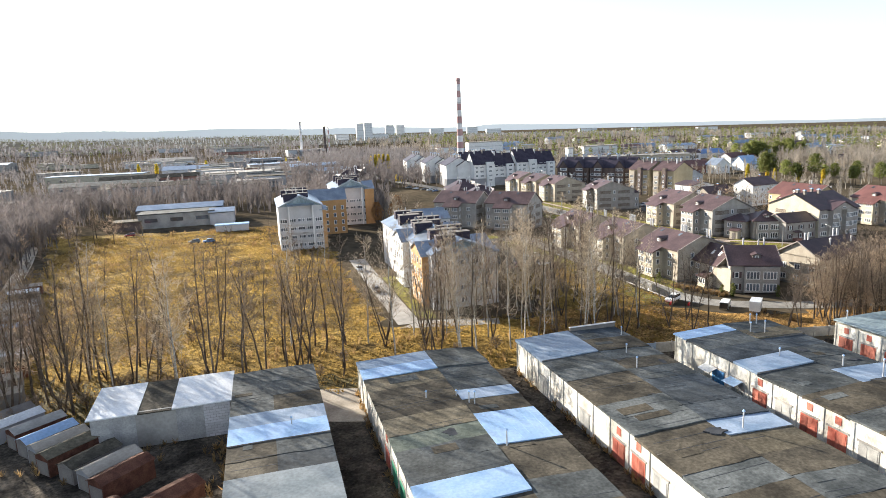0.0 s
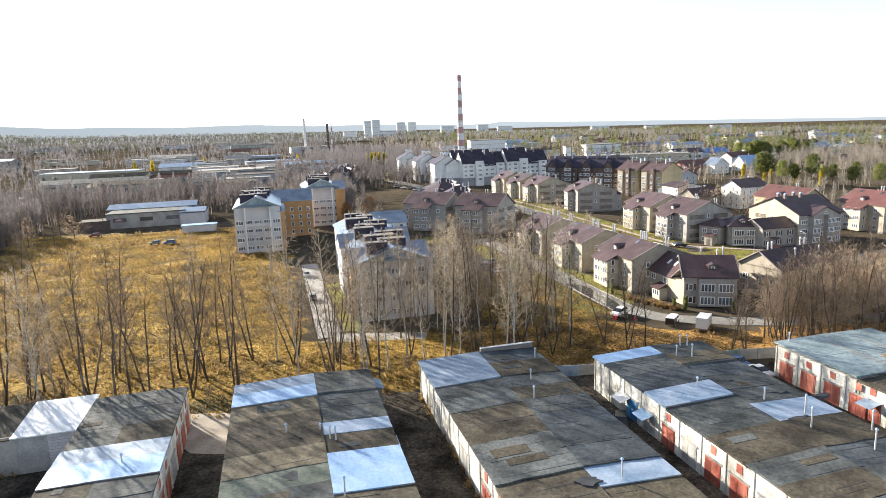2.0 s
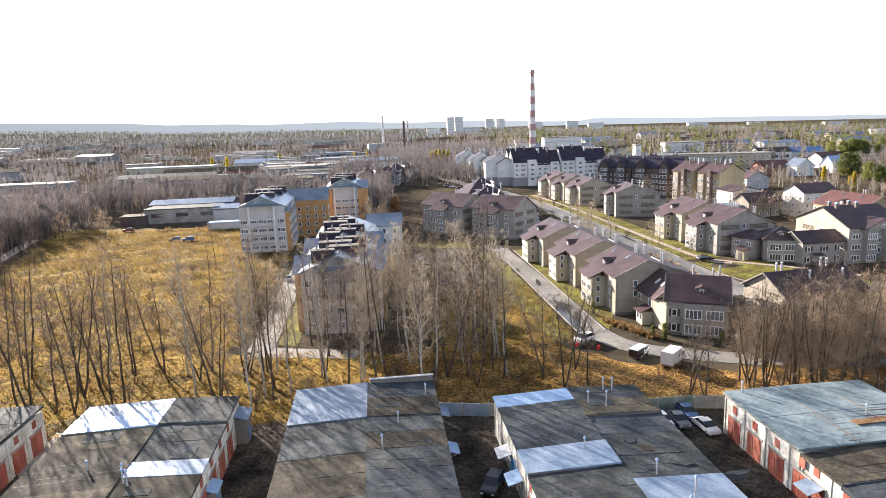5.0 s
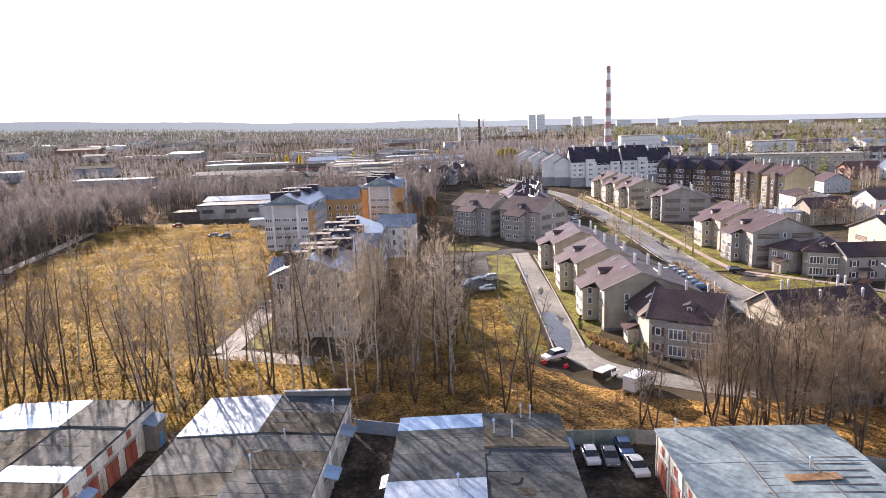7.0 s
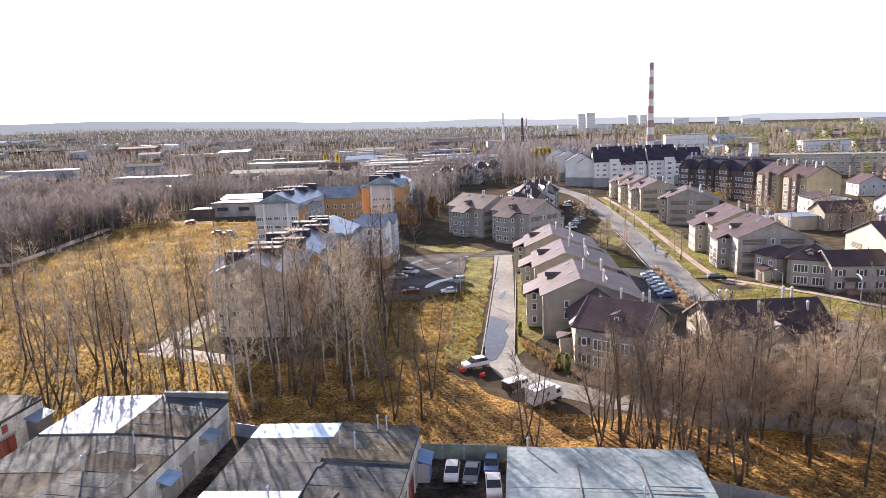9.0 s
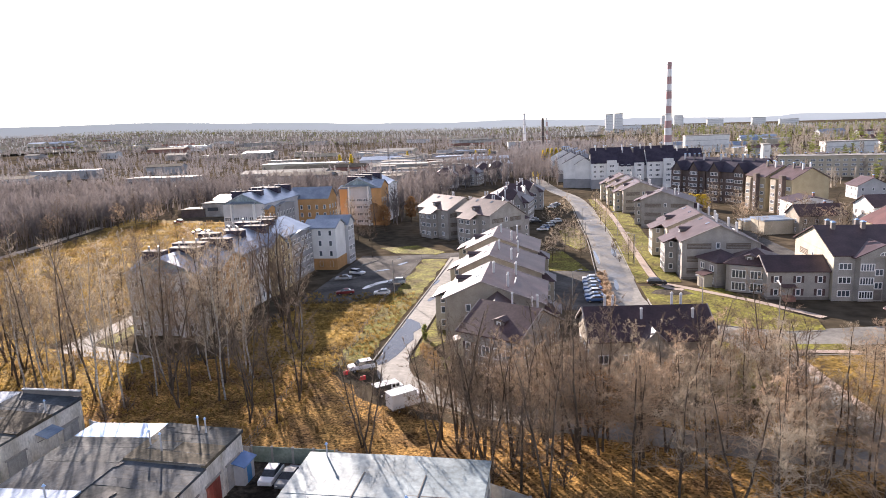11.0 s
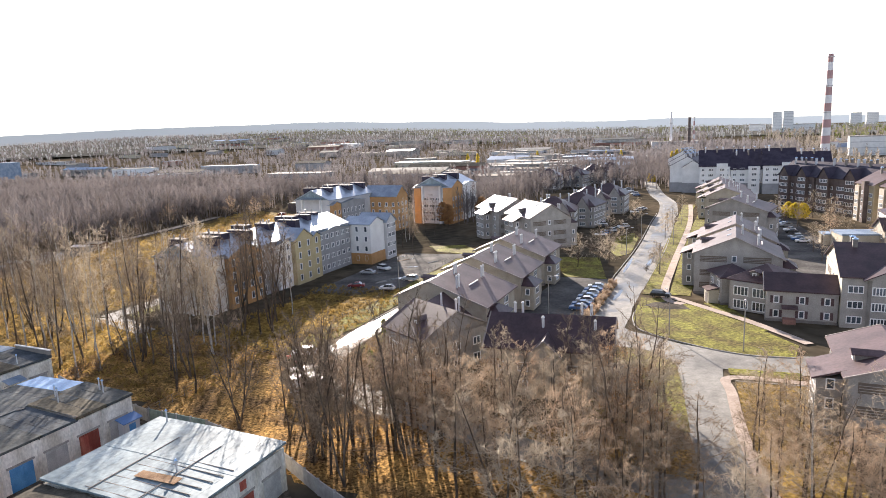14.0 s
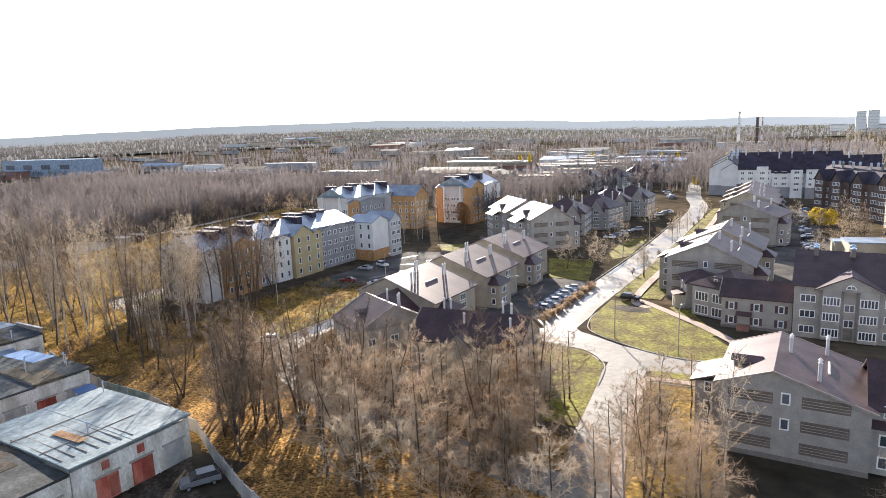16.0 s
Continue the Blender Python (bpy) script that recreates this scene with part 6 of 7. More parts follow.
def shed(label, x, y, w, l, h, wall, roof, rot=0, pitched=0.0):
    t = thing("industrial_shed", label, "warehouse", (x, y, rise(x, y)), rot, "industrial sheds")
    part("wall", box(-w / 2, -l / 2, -2, w / 2, l / 2, h), M[wall], t)
    if pitched:
        gable_roof(t, (-w / 2, -l / 2, w / 2, l / 2), h - 0.1, h + pitched, "x", M[roof], 0.3, verge=False)
        gable_walls(t, (-w / 2, -l / 2, w / 2, l / 2), h - 0.1, h + pitched, "x", M[wall], h - 0.5, "gable")
    else:
        part("roof", box(-w / 2 - 0.3, -l / 2 - 0.3, h + 0.004, w / 2 + 0.3, l / 2 + 0.3, h + 0.45), M[roof], t)
    if w * h > 150 and y < 620:
        n = min(4, int(w / 9))
        for i in range(n):
            part("window_band", box(-w / 2 + (i + 0.25) * w / n, -l / 2 - 0.05, h * 0.45, -w / 2 + (i + 0.75) * w / n, -l / 2 + 0.01, h * 0.72), M["glass"], t)
    return t


shed("long pale brick workshop with a blue arched metal roof", -40, 330, 34, 14, 6.5, "concrete", "felt")
shed("low dark ruined shed beside the workshop", -62, 326, 12, 10, 3.8, "wall_brown", "felt_brown", 6)
shed("pale workshop end bay with a blue metal roof", -19.5, 328, 11, 15, 6.0, "wall_lgrey", "roof_zinc", 0, 1.2)
shed("bluish barrel-roofed hangar behind the workshop", -40, 348, 40, 16, 7.0, "wall_grey", "roof_zinc", 0, 1.6)
shed("white low shed at the field's edge", -14, 296, 14, 5, 2.8, "wall_lgrey", "zinc")
shed("pale low store beside the yard", 189, 262, 8, 5, 3.2, "cream", "zinc_dull", 12)
shed("pale low store beside the yard", 196, 256, 16, 9, 4.5, "cream", "zinc_dull", 12)
shed("long bluish-grey factory hall with a pale roof", -735, 522, 165, 40, 22, "zinc_dull", "roof_zinc", 3)
big_house("apartment_building", "white three-storey office block among bare woods", (-536, 582, 0), 22, (52, 14), 12.5, 13.2, "wall_white", "concrete", "x", 3, "w", None, 6.0)
fg = np.random.default_rng(77)
for k in range(80):
    x, y = float(fg.uniform(-1000, 120)), float(fg.uniform(400, 1350))
    if x > -30 and y < 480 or x < -330 and y < 470:
        continue
    shed(["grey flat-roofed industrial shed", "pale warehouse with a bright metal roof", "low brick works building with a flat roof"][k % 3], x, y, float(fg.uniform(25, 90)), float(fg.uniform(12, 28)), float(fg.uniform(4, 10)), ["wall_lgrey", "concrete", "red_brick", "cream", "wall_grey"][int(fg.integers(5))], ["concrete", "felt", "felt_brown", "felt", "zinc_dull"][int(fg.integers(5))], float(fg.uniform(-12, 12)), float(fg.choice([0, 0, 2.5])))
for k in range(38):
    x, y = float(fg.uniform(-170, 70)), float(fg.uniform(440, 980))
    shed(["long grey works hall with a pale roof", "flat-roofed grey factory block", "low bluish works shed"][k % 3], x, y, float(fg.uniform(22, 58)), float(fg.uniform(12, 24)), float(fg.uniform(5, 10)), ["wall_grey", "concrete", "wall_lgrey"][int(fg.integers(3))], ["zinc_dull", "felt_brown", "concrete", "felt"][int(fg.integers(4))], float(fg.uniform(-8, 8)), float(fg.choice([0, 0, 2.0])))
shed("pale arched works hall with a zinc roof", -76, 742, 46, 30, 8, "wall_lgrey", "roof_zinc", 0, 3.4)
shed("long grey flat-roofed factory block", -12, 585, 58, 18, 8.5, "wall_grey", "felt", -8)


def lattice_mast(x, y, h):
    t = thing("lattice_mast", "dark steel lattice mast among works buildings", "mast", (x, y, 0), 10, "masts")
    for k in range(4):
        c, q = math.cos(k * math.pi / 2), math.sin(k * math.pi / 2)
        part("leg", tube((c * 1.6, q * 1.6, 0), (c * 0.3, q * 0.3, h), 0.16, 0.1, 5), M["plinth"], t)
        b = bmesh.new()
        c2, q2 = math.cos((k + 1) * math.pi / 2), math.sin((k + 1) * math.pi / 2)
        for i in range(8):
            r0, r1 = 1.6 - 1.3 * i / 8, 1.6 - 1.3 * (i + 1) / 8
            tube((c * r0, q * r0, h * i / 8), (c2 * r1, q2 * r1, h * (i + 1) / 8), 0.09, 0.09, 4, b)
        tagged(part("bracing", b, M["plinth"], t), "", "", "", "stuff")
    for z in (0.72, 0.88):
        part("cross_arm", tube((-3.2, 0, h * z), (3.2, 0, h * z), 0.14, 0.14, 5), M["plinth"], t)


lattice_mast(-63, 720, 31)
lattice_mast(3, 562, 20)
for k in range(60):
    x, y = float(fg.uniform(240, 900)), float(fg.uniform(420, 1100))
    shed(["pale low building among trees", "grey flat-roofed building among trees", "house with a coloured roof among trees"][k % 3], x, y, float(fg.uniform(10, 50)), float(fg.uniform(10, 18)), float(fg.uniform(4, 9)), ["wall_lgrey", "cream", "wall_white"][int(fg.integers(3))], ["zinc_dull", "roof_brown", "roof_red", "zinc_dull", "roof_zinc"][int(fg.integers(5))], float(fg.uniform(-20, 20)), float(fg.choice([0, 2.5, 3.5])))


def tower(label, x, y, w, l, h, wall="wall_white"):
    z = rise(x, y)
    t = thing("apartment_tower", label, "apartment tower", (x, y, z), 0, "far towers")
    part("wall", box(-w / 2, -l / 2, -3, w / 2, l / 2, h), M[wall], t)
    part("roof", box(-w / 2 - 0.3, -l / 2 - 0.3, h + 0.004, w / 2 + 0.3, l / 2 + 0.3, h + 1.2), M["concrete"], t)
    for k in range(0, int(h / 3), 2):
        # Window bands in pale grey, not glass: distance haze put into their colour.
        part("window_band", box(-w / 2 + 1, -l / 2 - 0.08, 1.4 + 3 * k, w / 2 - 1, -l / 2 + 0.02, 2.3 + 3 * k), M["wall_lgrey"], t)


big_house("apartment_building", "long pale institutional block with a bright gable", (262, 470, 0), -20, (78, 15), 13, 13.6, "cream", "concrete", "x", 4, "w")
tower("tall bright stair tower of the long block", 272, 530, 5, 6, 18, "wall_white")
for x, y, w, h in ((241, 1560, 17, 57 - rise(241, 1560)), (262, 1565, 19, 58 - rise(262, 1565)), (207, 1640, 34, 33 - rise(207, 1640)), (290, 1580, 46, 30 - rise(290, 1580)), (560, 2780, 36, 58 - rise(560, 2780)), (618, 2830, 38, 58 - rise(618, 2830)), (292, 815, 48, 19), (640, 2300, 50, 24), (760, 2250, 40, 27), (1150, 2100, 70, 18), (1300, 2000, 60, 18), (1500, 1900, 80, 17), (900, 2400, 60, 20), (392, 690, 44, 12)):
    tower("distant pale apartment slab on the skyline", x, y, w, 14, h)


def stack(label, x, y, h, r0, r1, bands, first):
    t = thing("chimney_stack", label, "industrial chimney", (x, y, 0))
    for k in range(bands):
        a, b = k / bands, (k + 1) / bands
        part("band", tube((0, 0, h * a), (0, 0, h * b), r0 + (r1 - r0) * a, r0 + (r1 - r0) * b, 20), M[first[k % len(first)]], t)
    for a in (0.45, 0.7, 0.97):
        rr = r0 + (r1 - r0) * a
        part("gallery", tube((0, 0, h * a), (0, 0, h * a + 0.5), rr + 1.1, rr + 1.1, 20), M["steel"], t)


stack("tall red-and-white banded industrial chimney", 240.8, 759.2, 99.8, 4.3, 2.25, 13, ["chim_red", "chim_white"])
stack("slim white industrial chimney", 70.2, 1095, 59.6, 2.4, 1.6, 6, ["chim_white"])
stack("dark brick industrial chimney", 101.3, 1016, 50, 2.4, 1.7, 4, ["wall_brown"])
stack("thin banded industrial chimney", 107.5, 1016, 50, 1.2, 1.0, 8, ["chim_red", "chim_white"])

# ---- vehicles ----
for i, c in enumerate(("blue", "blue", "silver", "blue", "silver", "blue", "silver")):
    car("sedan" if i % 2 else "hatch", c, 129.5, 165.5 + i * 3.3, 4 + i % 3, 0.06)
car("hatch", "white", 88.8, 88.6, 92, 0.03)
car("sedan", "grey", 91.1, 88.4, 88, 0.03)
car("hatch", "blue", 93.3, 90.4, 90, 0.03)
car("sedan", "white", 93.7, 86.0, 95, 0.03)
car("sedan", "black", 26.6, 160.5, 90, 0.07)
car("sedan", "silver", 26.4, 188, 90, 0.07)
car("suv", "grey", -27.6, 268, 5, 0.03, "grey van parked at the edge of the dry field")
car("suv", "blue", -22.1, 266.5, 10, 0.03, "bluish van parked at the edge of the dry field")
car("suv", "darkred", -57, 301, 8, 0.03, "dark red truck cab by the ruined shed")
car("suv", "white", 89.2, 122.4, 30, 0.07)
car("suv", "black", 144.8, 180.9, 178, 0.1)
car("hatch", "white", 79.5, 170.6, 10, 0.05)
car("suv", "silver", 80.5, 181.5, 5, 0.05)
car("suv", "white", 66.5, 192, 160, 0.05)
car("sedan", "darkred", 70.0, 171, 20, 0.05)
car("sedan", "silver", 64.5, 186, 10, 0.05)
for i, (x, y) in enumerate(((116, 264), (117, 268), (118, 273), (119, 278), (119, 330), (120, 336), (121, 342), (110, 405), (108, 412), (106, 420), (103, 430), (100, 440), (180, 262), (179, 266), (178.6, 270), (178.2, 282), (178, 286), (177.5, 296), (177, 300), (176.6, 306), (176.2, 322), (176, 328), (175.6, 340), (175.5, 346), (175.4, 352), (175.2, 364), (121, 284), (113, 284), (112, 290))):
    car(("sedan", "hatch", "suv")[i % 3], ("white", "blue", "silver", "black", "white", "grey")[i % 6], x, y, 5 + 10 * (i % 3), 0.08)

# ---- street things ----
def street_lamp(x, y, rot, h=8.4):
    t = thing("street_lamp", "slim grey steel street lamp by the road", "street lamp", (x, y, 0), rot, "street lamps")
    part("pole", tube((0, 0, 0), (0, 0, h), 0.11, 0.07, 8), M["steel"], t)
    part("arm", tube((0, 0, h - 0.1), (1.5, 0, h + 0.35), 0.05, 0.04, 6), M["steel"], t)
    part("lamp_head", box(1.3, -0.14, h + 0.26, 2.0, 0.14, h + 0.42), M["wall_lgrey"], t)


for x, y, rot in ((149.1, 152.8, 120), (130.2, 229, 0), (124.5, 159.6, 0), (82.2, 172, 0), (142.3, 205, 180), (142, 250, 180), (141.5, 295, 180), (130.5, 262, 0), (161.5, 147.8, 90)):
    street_lamp(x, y, rot)


def mesh_fence(line, h=1.4):
    t = thing("wire_fence", "low dark wire fence along the grass verge", "fence", (*line[0], 0))
    o = Vector(line[0])
    for a, b in zip(line[:-1], line[1:]):
        a, b = Vector(a) - o, Vector(b) - o
        n = max(1, round((b - a).length / 2.5))
        for k in range(n):
            p = a.lerp(b, k / n)
            part("post", tube((p.x, p.y, 0), (p.x, p.y, h), 0.04, 0.04, 6), M["plinth"], t)
        for z in (0.25, h * 0.6, h - 0.08):
            part("rail", tube((a.x, a.y, z), (b.x, b.y, z), 0.018, 0.018, 5), M["plinth"], t)


mesh_fence([(80.6, 212), (80.8, 178), (82.4, 152), (84.3, 131.7), (85.3, 122.3), (79.5, 124.0), (80.8, 111.2), (82.1, 101.1), (82.6, 93.6)])

def wheels(t, xs, w):
    for sx in xs:
        for sy in (-w, w):
            wl = part("wheel", car_meshes("suv")[7], None, t, "", pose(sx, sy, 0.31))
            part("rim", car_meshes("suv")[8], None, wl)


def rect_loft(x0, x1, w0, z0, x2, x3, w1, z1):
    """A tapering block: one rectangle below, another above."""
    return loft(bmesh.new(), [(x0, -w0, z0), (x1, -w0, z0), (x1, w0, z0), (x0, w0, z0)], [(x2, -w1, z1), (x3, -w1, z1), (x3, w1, z1), (x2, w1, z1)])


tr = thing("box_truck", "white box truck with a small cab beside the lane", "truck", (100.2, 108.7, 0.06), 42)
part("body", box(-2.9, -1.05, 0.75, 1.1, 1.05, 2.8), M["wall_white"], tr, "white panelled box body")
part("roof", box(-2.96, -1.11, 2.804, 1.16, 1.11, 2.9), M["roof_white"], tr)
part("hatch", box(-0.5, -1.09, 1.6, -0.1, -1.054, 2.1), M["plinth"], tr, "small dark hatch")
part("chassis", box(-2.8, -0.75, 0.45, 2.6, 0.75, 0.74), M["plinth"], tr)
cab = part("cab", rect_loft(1.2, 2.9, 0.95, 0.746, 1.2, 2.45, 0.88, 2.15), M["car_white"], tr, "white driver's cab")
part("windscreen", plate([(2.73, -0.8, 1.42), (2.73, 0.8, 1.42), (2.52, 0.76, 2.05), (2.52, -0.76, 2.05)], 0.03), M["carglass"], cab)
for q in (-1, 1):
    part("side_window", box(1.45, min(q * 0.9, q * 0.94), 1.4, 2.2, max(q * 0.9, q * 0.94), 1.95), M["carglass"], cab)
wheels(tr, (-1.9, 1.9), 0.88)
pk = thing("cargo_van", "white crew-cab pickup with a dark covered load box", "van", (96.0, 113.2, 0.06), 41)
part("load_box", rect_loft(-2.1, 0.35, 0.86, 0.5, -2.06, 0.35, 0.82, 1.78), M["car_black"], pk, "dark covered load box")
part("cover", rect_loft(-2.16, 0.38, 0.9, 1.784, -2.1, 0.36, 0.84, 1.88), M["car_white"], pk, "white cover over the load")
part("chassis", box(-2.0, -0.7, 0.32, 2.1, 0.7, 0.496), M["plinth"], pk)
cab = part("cab", rect_loft(0.4, 2.0, 0.86, 0.5, 0.4, 1.75, 0.78, 1.8), M["car_white"], pk, "white crew cab")
part("bonnet", rect_loft(2.004, 2.6, 0.84, 0.5, 2.004, 2.5, 0.78, 1.1), M["car_white"], pk)
part("windscreen", plate([(1.93, -0.7, 1.16), (1.93, 0.7, 1.16), (1.81, 0.68, 1.7), (1.81, -0.68, 1.7)], 0.03), M["carglass"], cab)
for q in (-1, 1):
    for u in (0.55, 1.2):
        part("side_window", box(u, min(q * 0.8, q * 0.85), 1.15, u + 0.5, max(q * 0.8, q * 0.85), 1.62), M["carglass"], cab)
wheels(pk, (-1.3, 1.75), 0.78)
for x, y, r in ((87.2, 120.4, 40), (90.6, 118.4, 40)):
    bar = thing("road_barrier", "red plastic road barrier on the grass", "barrier", (x, y, 0.05), r, "red barriers")
    part("panel", loft(bmesh.new(), [(-0.5, -0.2, 0), (0.5, -0.2, 0), (0.5, 0.2, 0), (-0.5, 0.2, 0)], [(-0.46, -0.07, 0.62), (0.46, -0.07, 0.62), (0.46, 0.07, 0.62), (-0.46, 0.07, 0.62)]), M["red_plastic"], bar)
car("suv", "black", 63.3, 77.0, 62, 0.03, "black off-road car in the garage lane")
car("suv", "grey", 121.2, 80.8, 60, 0.03, "grey car wrapped at the yard's edge")
for x, y, s in ((134, 79, 1.0), (139, 75, 1.3), (129, 76, 0.8)):
    bm = bmesh.new()
    bmesh.ops.create_icosphere(bm, subdivisions=3, radius=1)
    for q in bm.verts:
        k = 1 + 0.22 * noise.noise(q.co * 2.2)
        q.co = Vector((q.co.x * 3.2 * k * s, q.co.y * 2.6 * k * s, max(0.0, q.co.z) * 1.5 * k * s))
    solid("sand_heap", bm, M["track"], "heap of pale sand in the yard", "heap", "", "sand heaps", (x, y, 0))


# ---- trees ----
def leafy(seed, h, r, leafmat, n=1500, start=0.25, wide=0.34, leaf=0.32, bark="bark"):
    g = np.random.default_rng(seed)
    (tv, tf), (cv, cf) = bare_tree(seed, h, r, start, 16, wide, 3, 2)
    v, f = [], []
    for i in range(n):
        t = g.uniform(start, 1)
        rad = h * wide * 0.75 * math.sqrt(max(0.0, math.sin(math.pi * (0.12 + 0.86 * (t - start) / (1 - start))))) * g.uniform(0.35, 1.05)
        a = g.uniform(0, math.tau)
        c = np.array((rad * math.cos(a), rad * math.sin(a), h * t))
        u, w = g.normal(0, leaf, 3), g.normal(0, leaf, 3)
        k = len(v)
        v += [tuple(c - u), tuple(c + w), tuple(c + u)]
        f.append((k, k + 1, k + 2))
    me = raw_mesh(tv + cv, tf + [tuple(i + len(tv) for i in q) for q in cf], M[bark])
    return me, raw_mesh(v, f, M[leafmat])


def pine(seed, h):
    g = np.random.default_rng(seed)
    segs, v, f = [], [], []
    segs.append((np.array((0, 0, -0.2)), np.array((0.2, 0.1, h * 0.97)), 0.22, 0.04, 7))
    for k in range(46):
        t = 0.42 + 0.56 * k / 46
        ln = h * 0.20 * math.sin(math.pi * (0.22 + 0.72 * (t - 0.42) / 0.56)) * g.uniform(0.6, 1.2) + 0.4
        a = k * 2.4 + g.normal(0, 0.3)
        p = np.array((0.1, 0.05, h * t))
        e = p + np.array((math.cos(a) * ln, math.sin(a) * ln, ln * 0.25))
        segs.append((p, e, 0.045, 0.012, 3))
        for i in range(34):
            c = p + (e - p) * g.uniform(0.45, 1.08) + g.normal(0, 0.42, 3)
            u = g.normal(0, 0.28, 3)
            w = g.normal(0, 0.28, 3)
            j = len(v)
            v += [tuple(c - u), tuple(c + u), tuple(c + w + np.array((0, 0, 0.2)))]
            f.append((j, j + 1, j + 2))
    tv, tf = [], []
    skin(segs, tv, tf)
    return raw_mesh(tv, tf, M["bark"]), raw_mesh(v, f, M["needle"])


SPECIAL = {"rust": [leafy(61, 13, 0.2, "leaf_rust", 1500, leaf=0.24), leafy(62, 11, 0.18, "leaf_rust", 1300, leaf=0.24)], "yellow": [leafy(63, 5, 0.1, "leaf_yellow", 1200, 0.08, 0.55, 0.2)], "poplar": [leafy(64, 15, 0.16, "leaf_yellow", 1300, 0.1, 0.13, 0.4)], "pine": [pine(65, 17), pine(66, 15)]}
SPECIAL_WORDS = {"rust": ("autumn_tree", "tree still holding rust-brown leaves"), "yellow": ("yellow_bush", "round bush of bright yellow leaves"), "poplar": ("poplar", "slim poplar with yellow leaves"), "pine": ("pine_tree", "tall dark green pine with bare trunk")}


def special(kind, x, y, g, s=1.0):
    tm, cm = SPECIAL[kind][int(g.integers(len(SPECIAL[kind])))]
    nm, words = SPECIAL_WORDS[kind]
    t = thing(nm, words, "tree", (x, y, rise(x, y)), float(g.uniform(0, 360)), "leafy trees")
    s *= float(g.uniform(0.85, 1.15))
    t.scale = (s, s, s)
    part("trunk", tm, None, t)
    part("crown", cm, None, t)


pg = np.random.default_rng(15)
for x, y in ((48, 276), (60, 290), (54, 268)):
    special("rust", x, y, pg)
for x, y in ((182, 318), (185, 320), (180, 322), (106, 505), (109, 498)):
    special("yellow", x, y, pg, 1.1)
for x, y in ((113, 640), (117, 643), (121, 640), (125, 636), (109, 644), (-100, 700), (-120, 720), (-60, 800), (30, 760), (45, 770)):
    special("poplar", x, y, pg, 1.0)
for k in range(5):
    special("poplar", 303 + float(pg.uniform(-13, 13)), 314 + float(pg.uniform(-24, 26)), pg, 0.7)
for k in range(7):
    special("pine", 303 + float(pg.uniform(-11, 11)), 314 + float(pg.uniform(-22, 24)), pg, 0.95)
for k in range(20):
    special("pine", 412 + float(pg.uniform(-24, 34)), 446 + float(pg.uniform(-18, 22)), pg, 1.15)
for x, y in ((316, 296), (319, 292), (322, 282), (318, 279), (326, 284), (319, 264), (325, 262), (331, 266)):
    special("pine", x, y, pg, 0.75)

SPECIAL["sparse"] = [leafy(71, 11, 0.16, "leaf_rust", 1500, 0.3, 0.42, 0.06), leafy(72, 9.5, 0.15, "leaf_rust", 1300, 0.3, 0.42, 0.06)]
SPECIAL_WORDS["sparse"] = ("autumn_tree", "thin tree holding a few last rust-brown leaves")
for x, y in ((146, 112), (150, 106), (141, 108), (148, 100), (132, 104), (126, 98), (153, 97)):
    special("sparse", x, y, pg)
SPECIAL["thuja"] = [leafy(67, 2.8, 0.05, "needle", 420, 0.03, 0.24, 0.13)]
SPECIAL_WORDS["thuja"] = ("conifer_shrub", "small upright dark green conifer by the house")
for x, y in ((104.2, 120.6), (103.0, 122.8), (96.6, 138.6), (113.2, 116.4)):
    special("thuja", x, y, pg)

tg = np.random.default_rng(4)


def scatter(n, region, kinds, where, scale=1.0, gap=1.6):
    put, tries = [], 0
    x0, y0, x1, y1 = region
    while len(put) < n and tries < n * 30:
        tries += 1
        x, y = float(tg.uniform(x0, x1)), float(tg.uniform(y0, y1))
        if any((x - a) ** 2 + (y - b) ** 2 < gap * gap for a, b in put):
            continue
        put.append((x, y))
        tree(kinds[int(tg.integers(len(kinds)))], x, y, tg, scale, 0, where)


W1 = "behind the garages"
scatter(44, (-58, 102, 10, 126), ["aspen", "aspen", "aspen", "aspen", "birch", "alder", "alder"], W1, 1.0, 2.0)
scatter(15, (10, 102, 34, 124), ["aspen", "birch", "birch", "alder"], W1, 1.0, 2.0)
scatter(17, (32, 101, 60, 120), ["aspen", "birch", "birch"], W1, 1.0, 2.0)
scatter(16, (30, 114, 62, 136), ["aspen", "birch", "alder", "aspen"], "beside the orange flats", 0.9, 2.0)
scatter(26, (54, 108, 77, 152), ["aspen", "alder", "birch", "aspen"], "beside the orange flats")
scatter(7, (66, 102, 90, 114), ["aspen", "alder"], "on leaf litter by the lane", 0.85)
scatter(12, (112, 92, 134, 106), ["maple", "maple", "alder"], "in the thicket by the houses", 0.85, 2.5)
scatter(2, (94.5, 94.5, 98.5, 97.5), ["alder", "maple"], "in the thicket by the houses", 0.75, 1.8)
scatter(5, (106, 97, 112, 102), ["maple", "maple", "alder"], "in the thicket by the houses", 0.75, 1.8)
scatter(10, (108, 94, 124, 102), ["maple", "maple", "pale", "alder"], "in the thicket by the houses", 0.95, 2.2)
scatter(6, (106, 89, 122, 98), ["alder", "maple"], "in the thicket by the houses", 0.85)
scatter(4, (64, 116, 73, 126), ["birch"], "beside the orange flats", 1.0, 2.5)
scatter(32, (116, 85, 151, 114), ["maple", "pale", "pale", "maple", "alder"], "in the thicket by the houses", 0.86, 2.7)
scatter(9, (147, 86, 161, 104), ["pale", "maple", "maple"], "on the lawn by the lane", 0.75, 2.5)
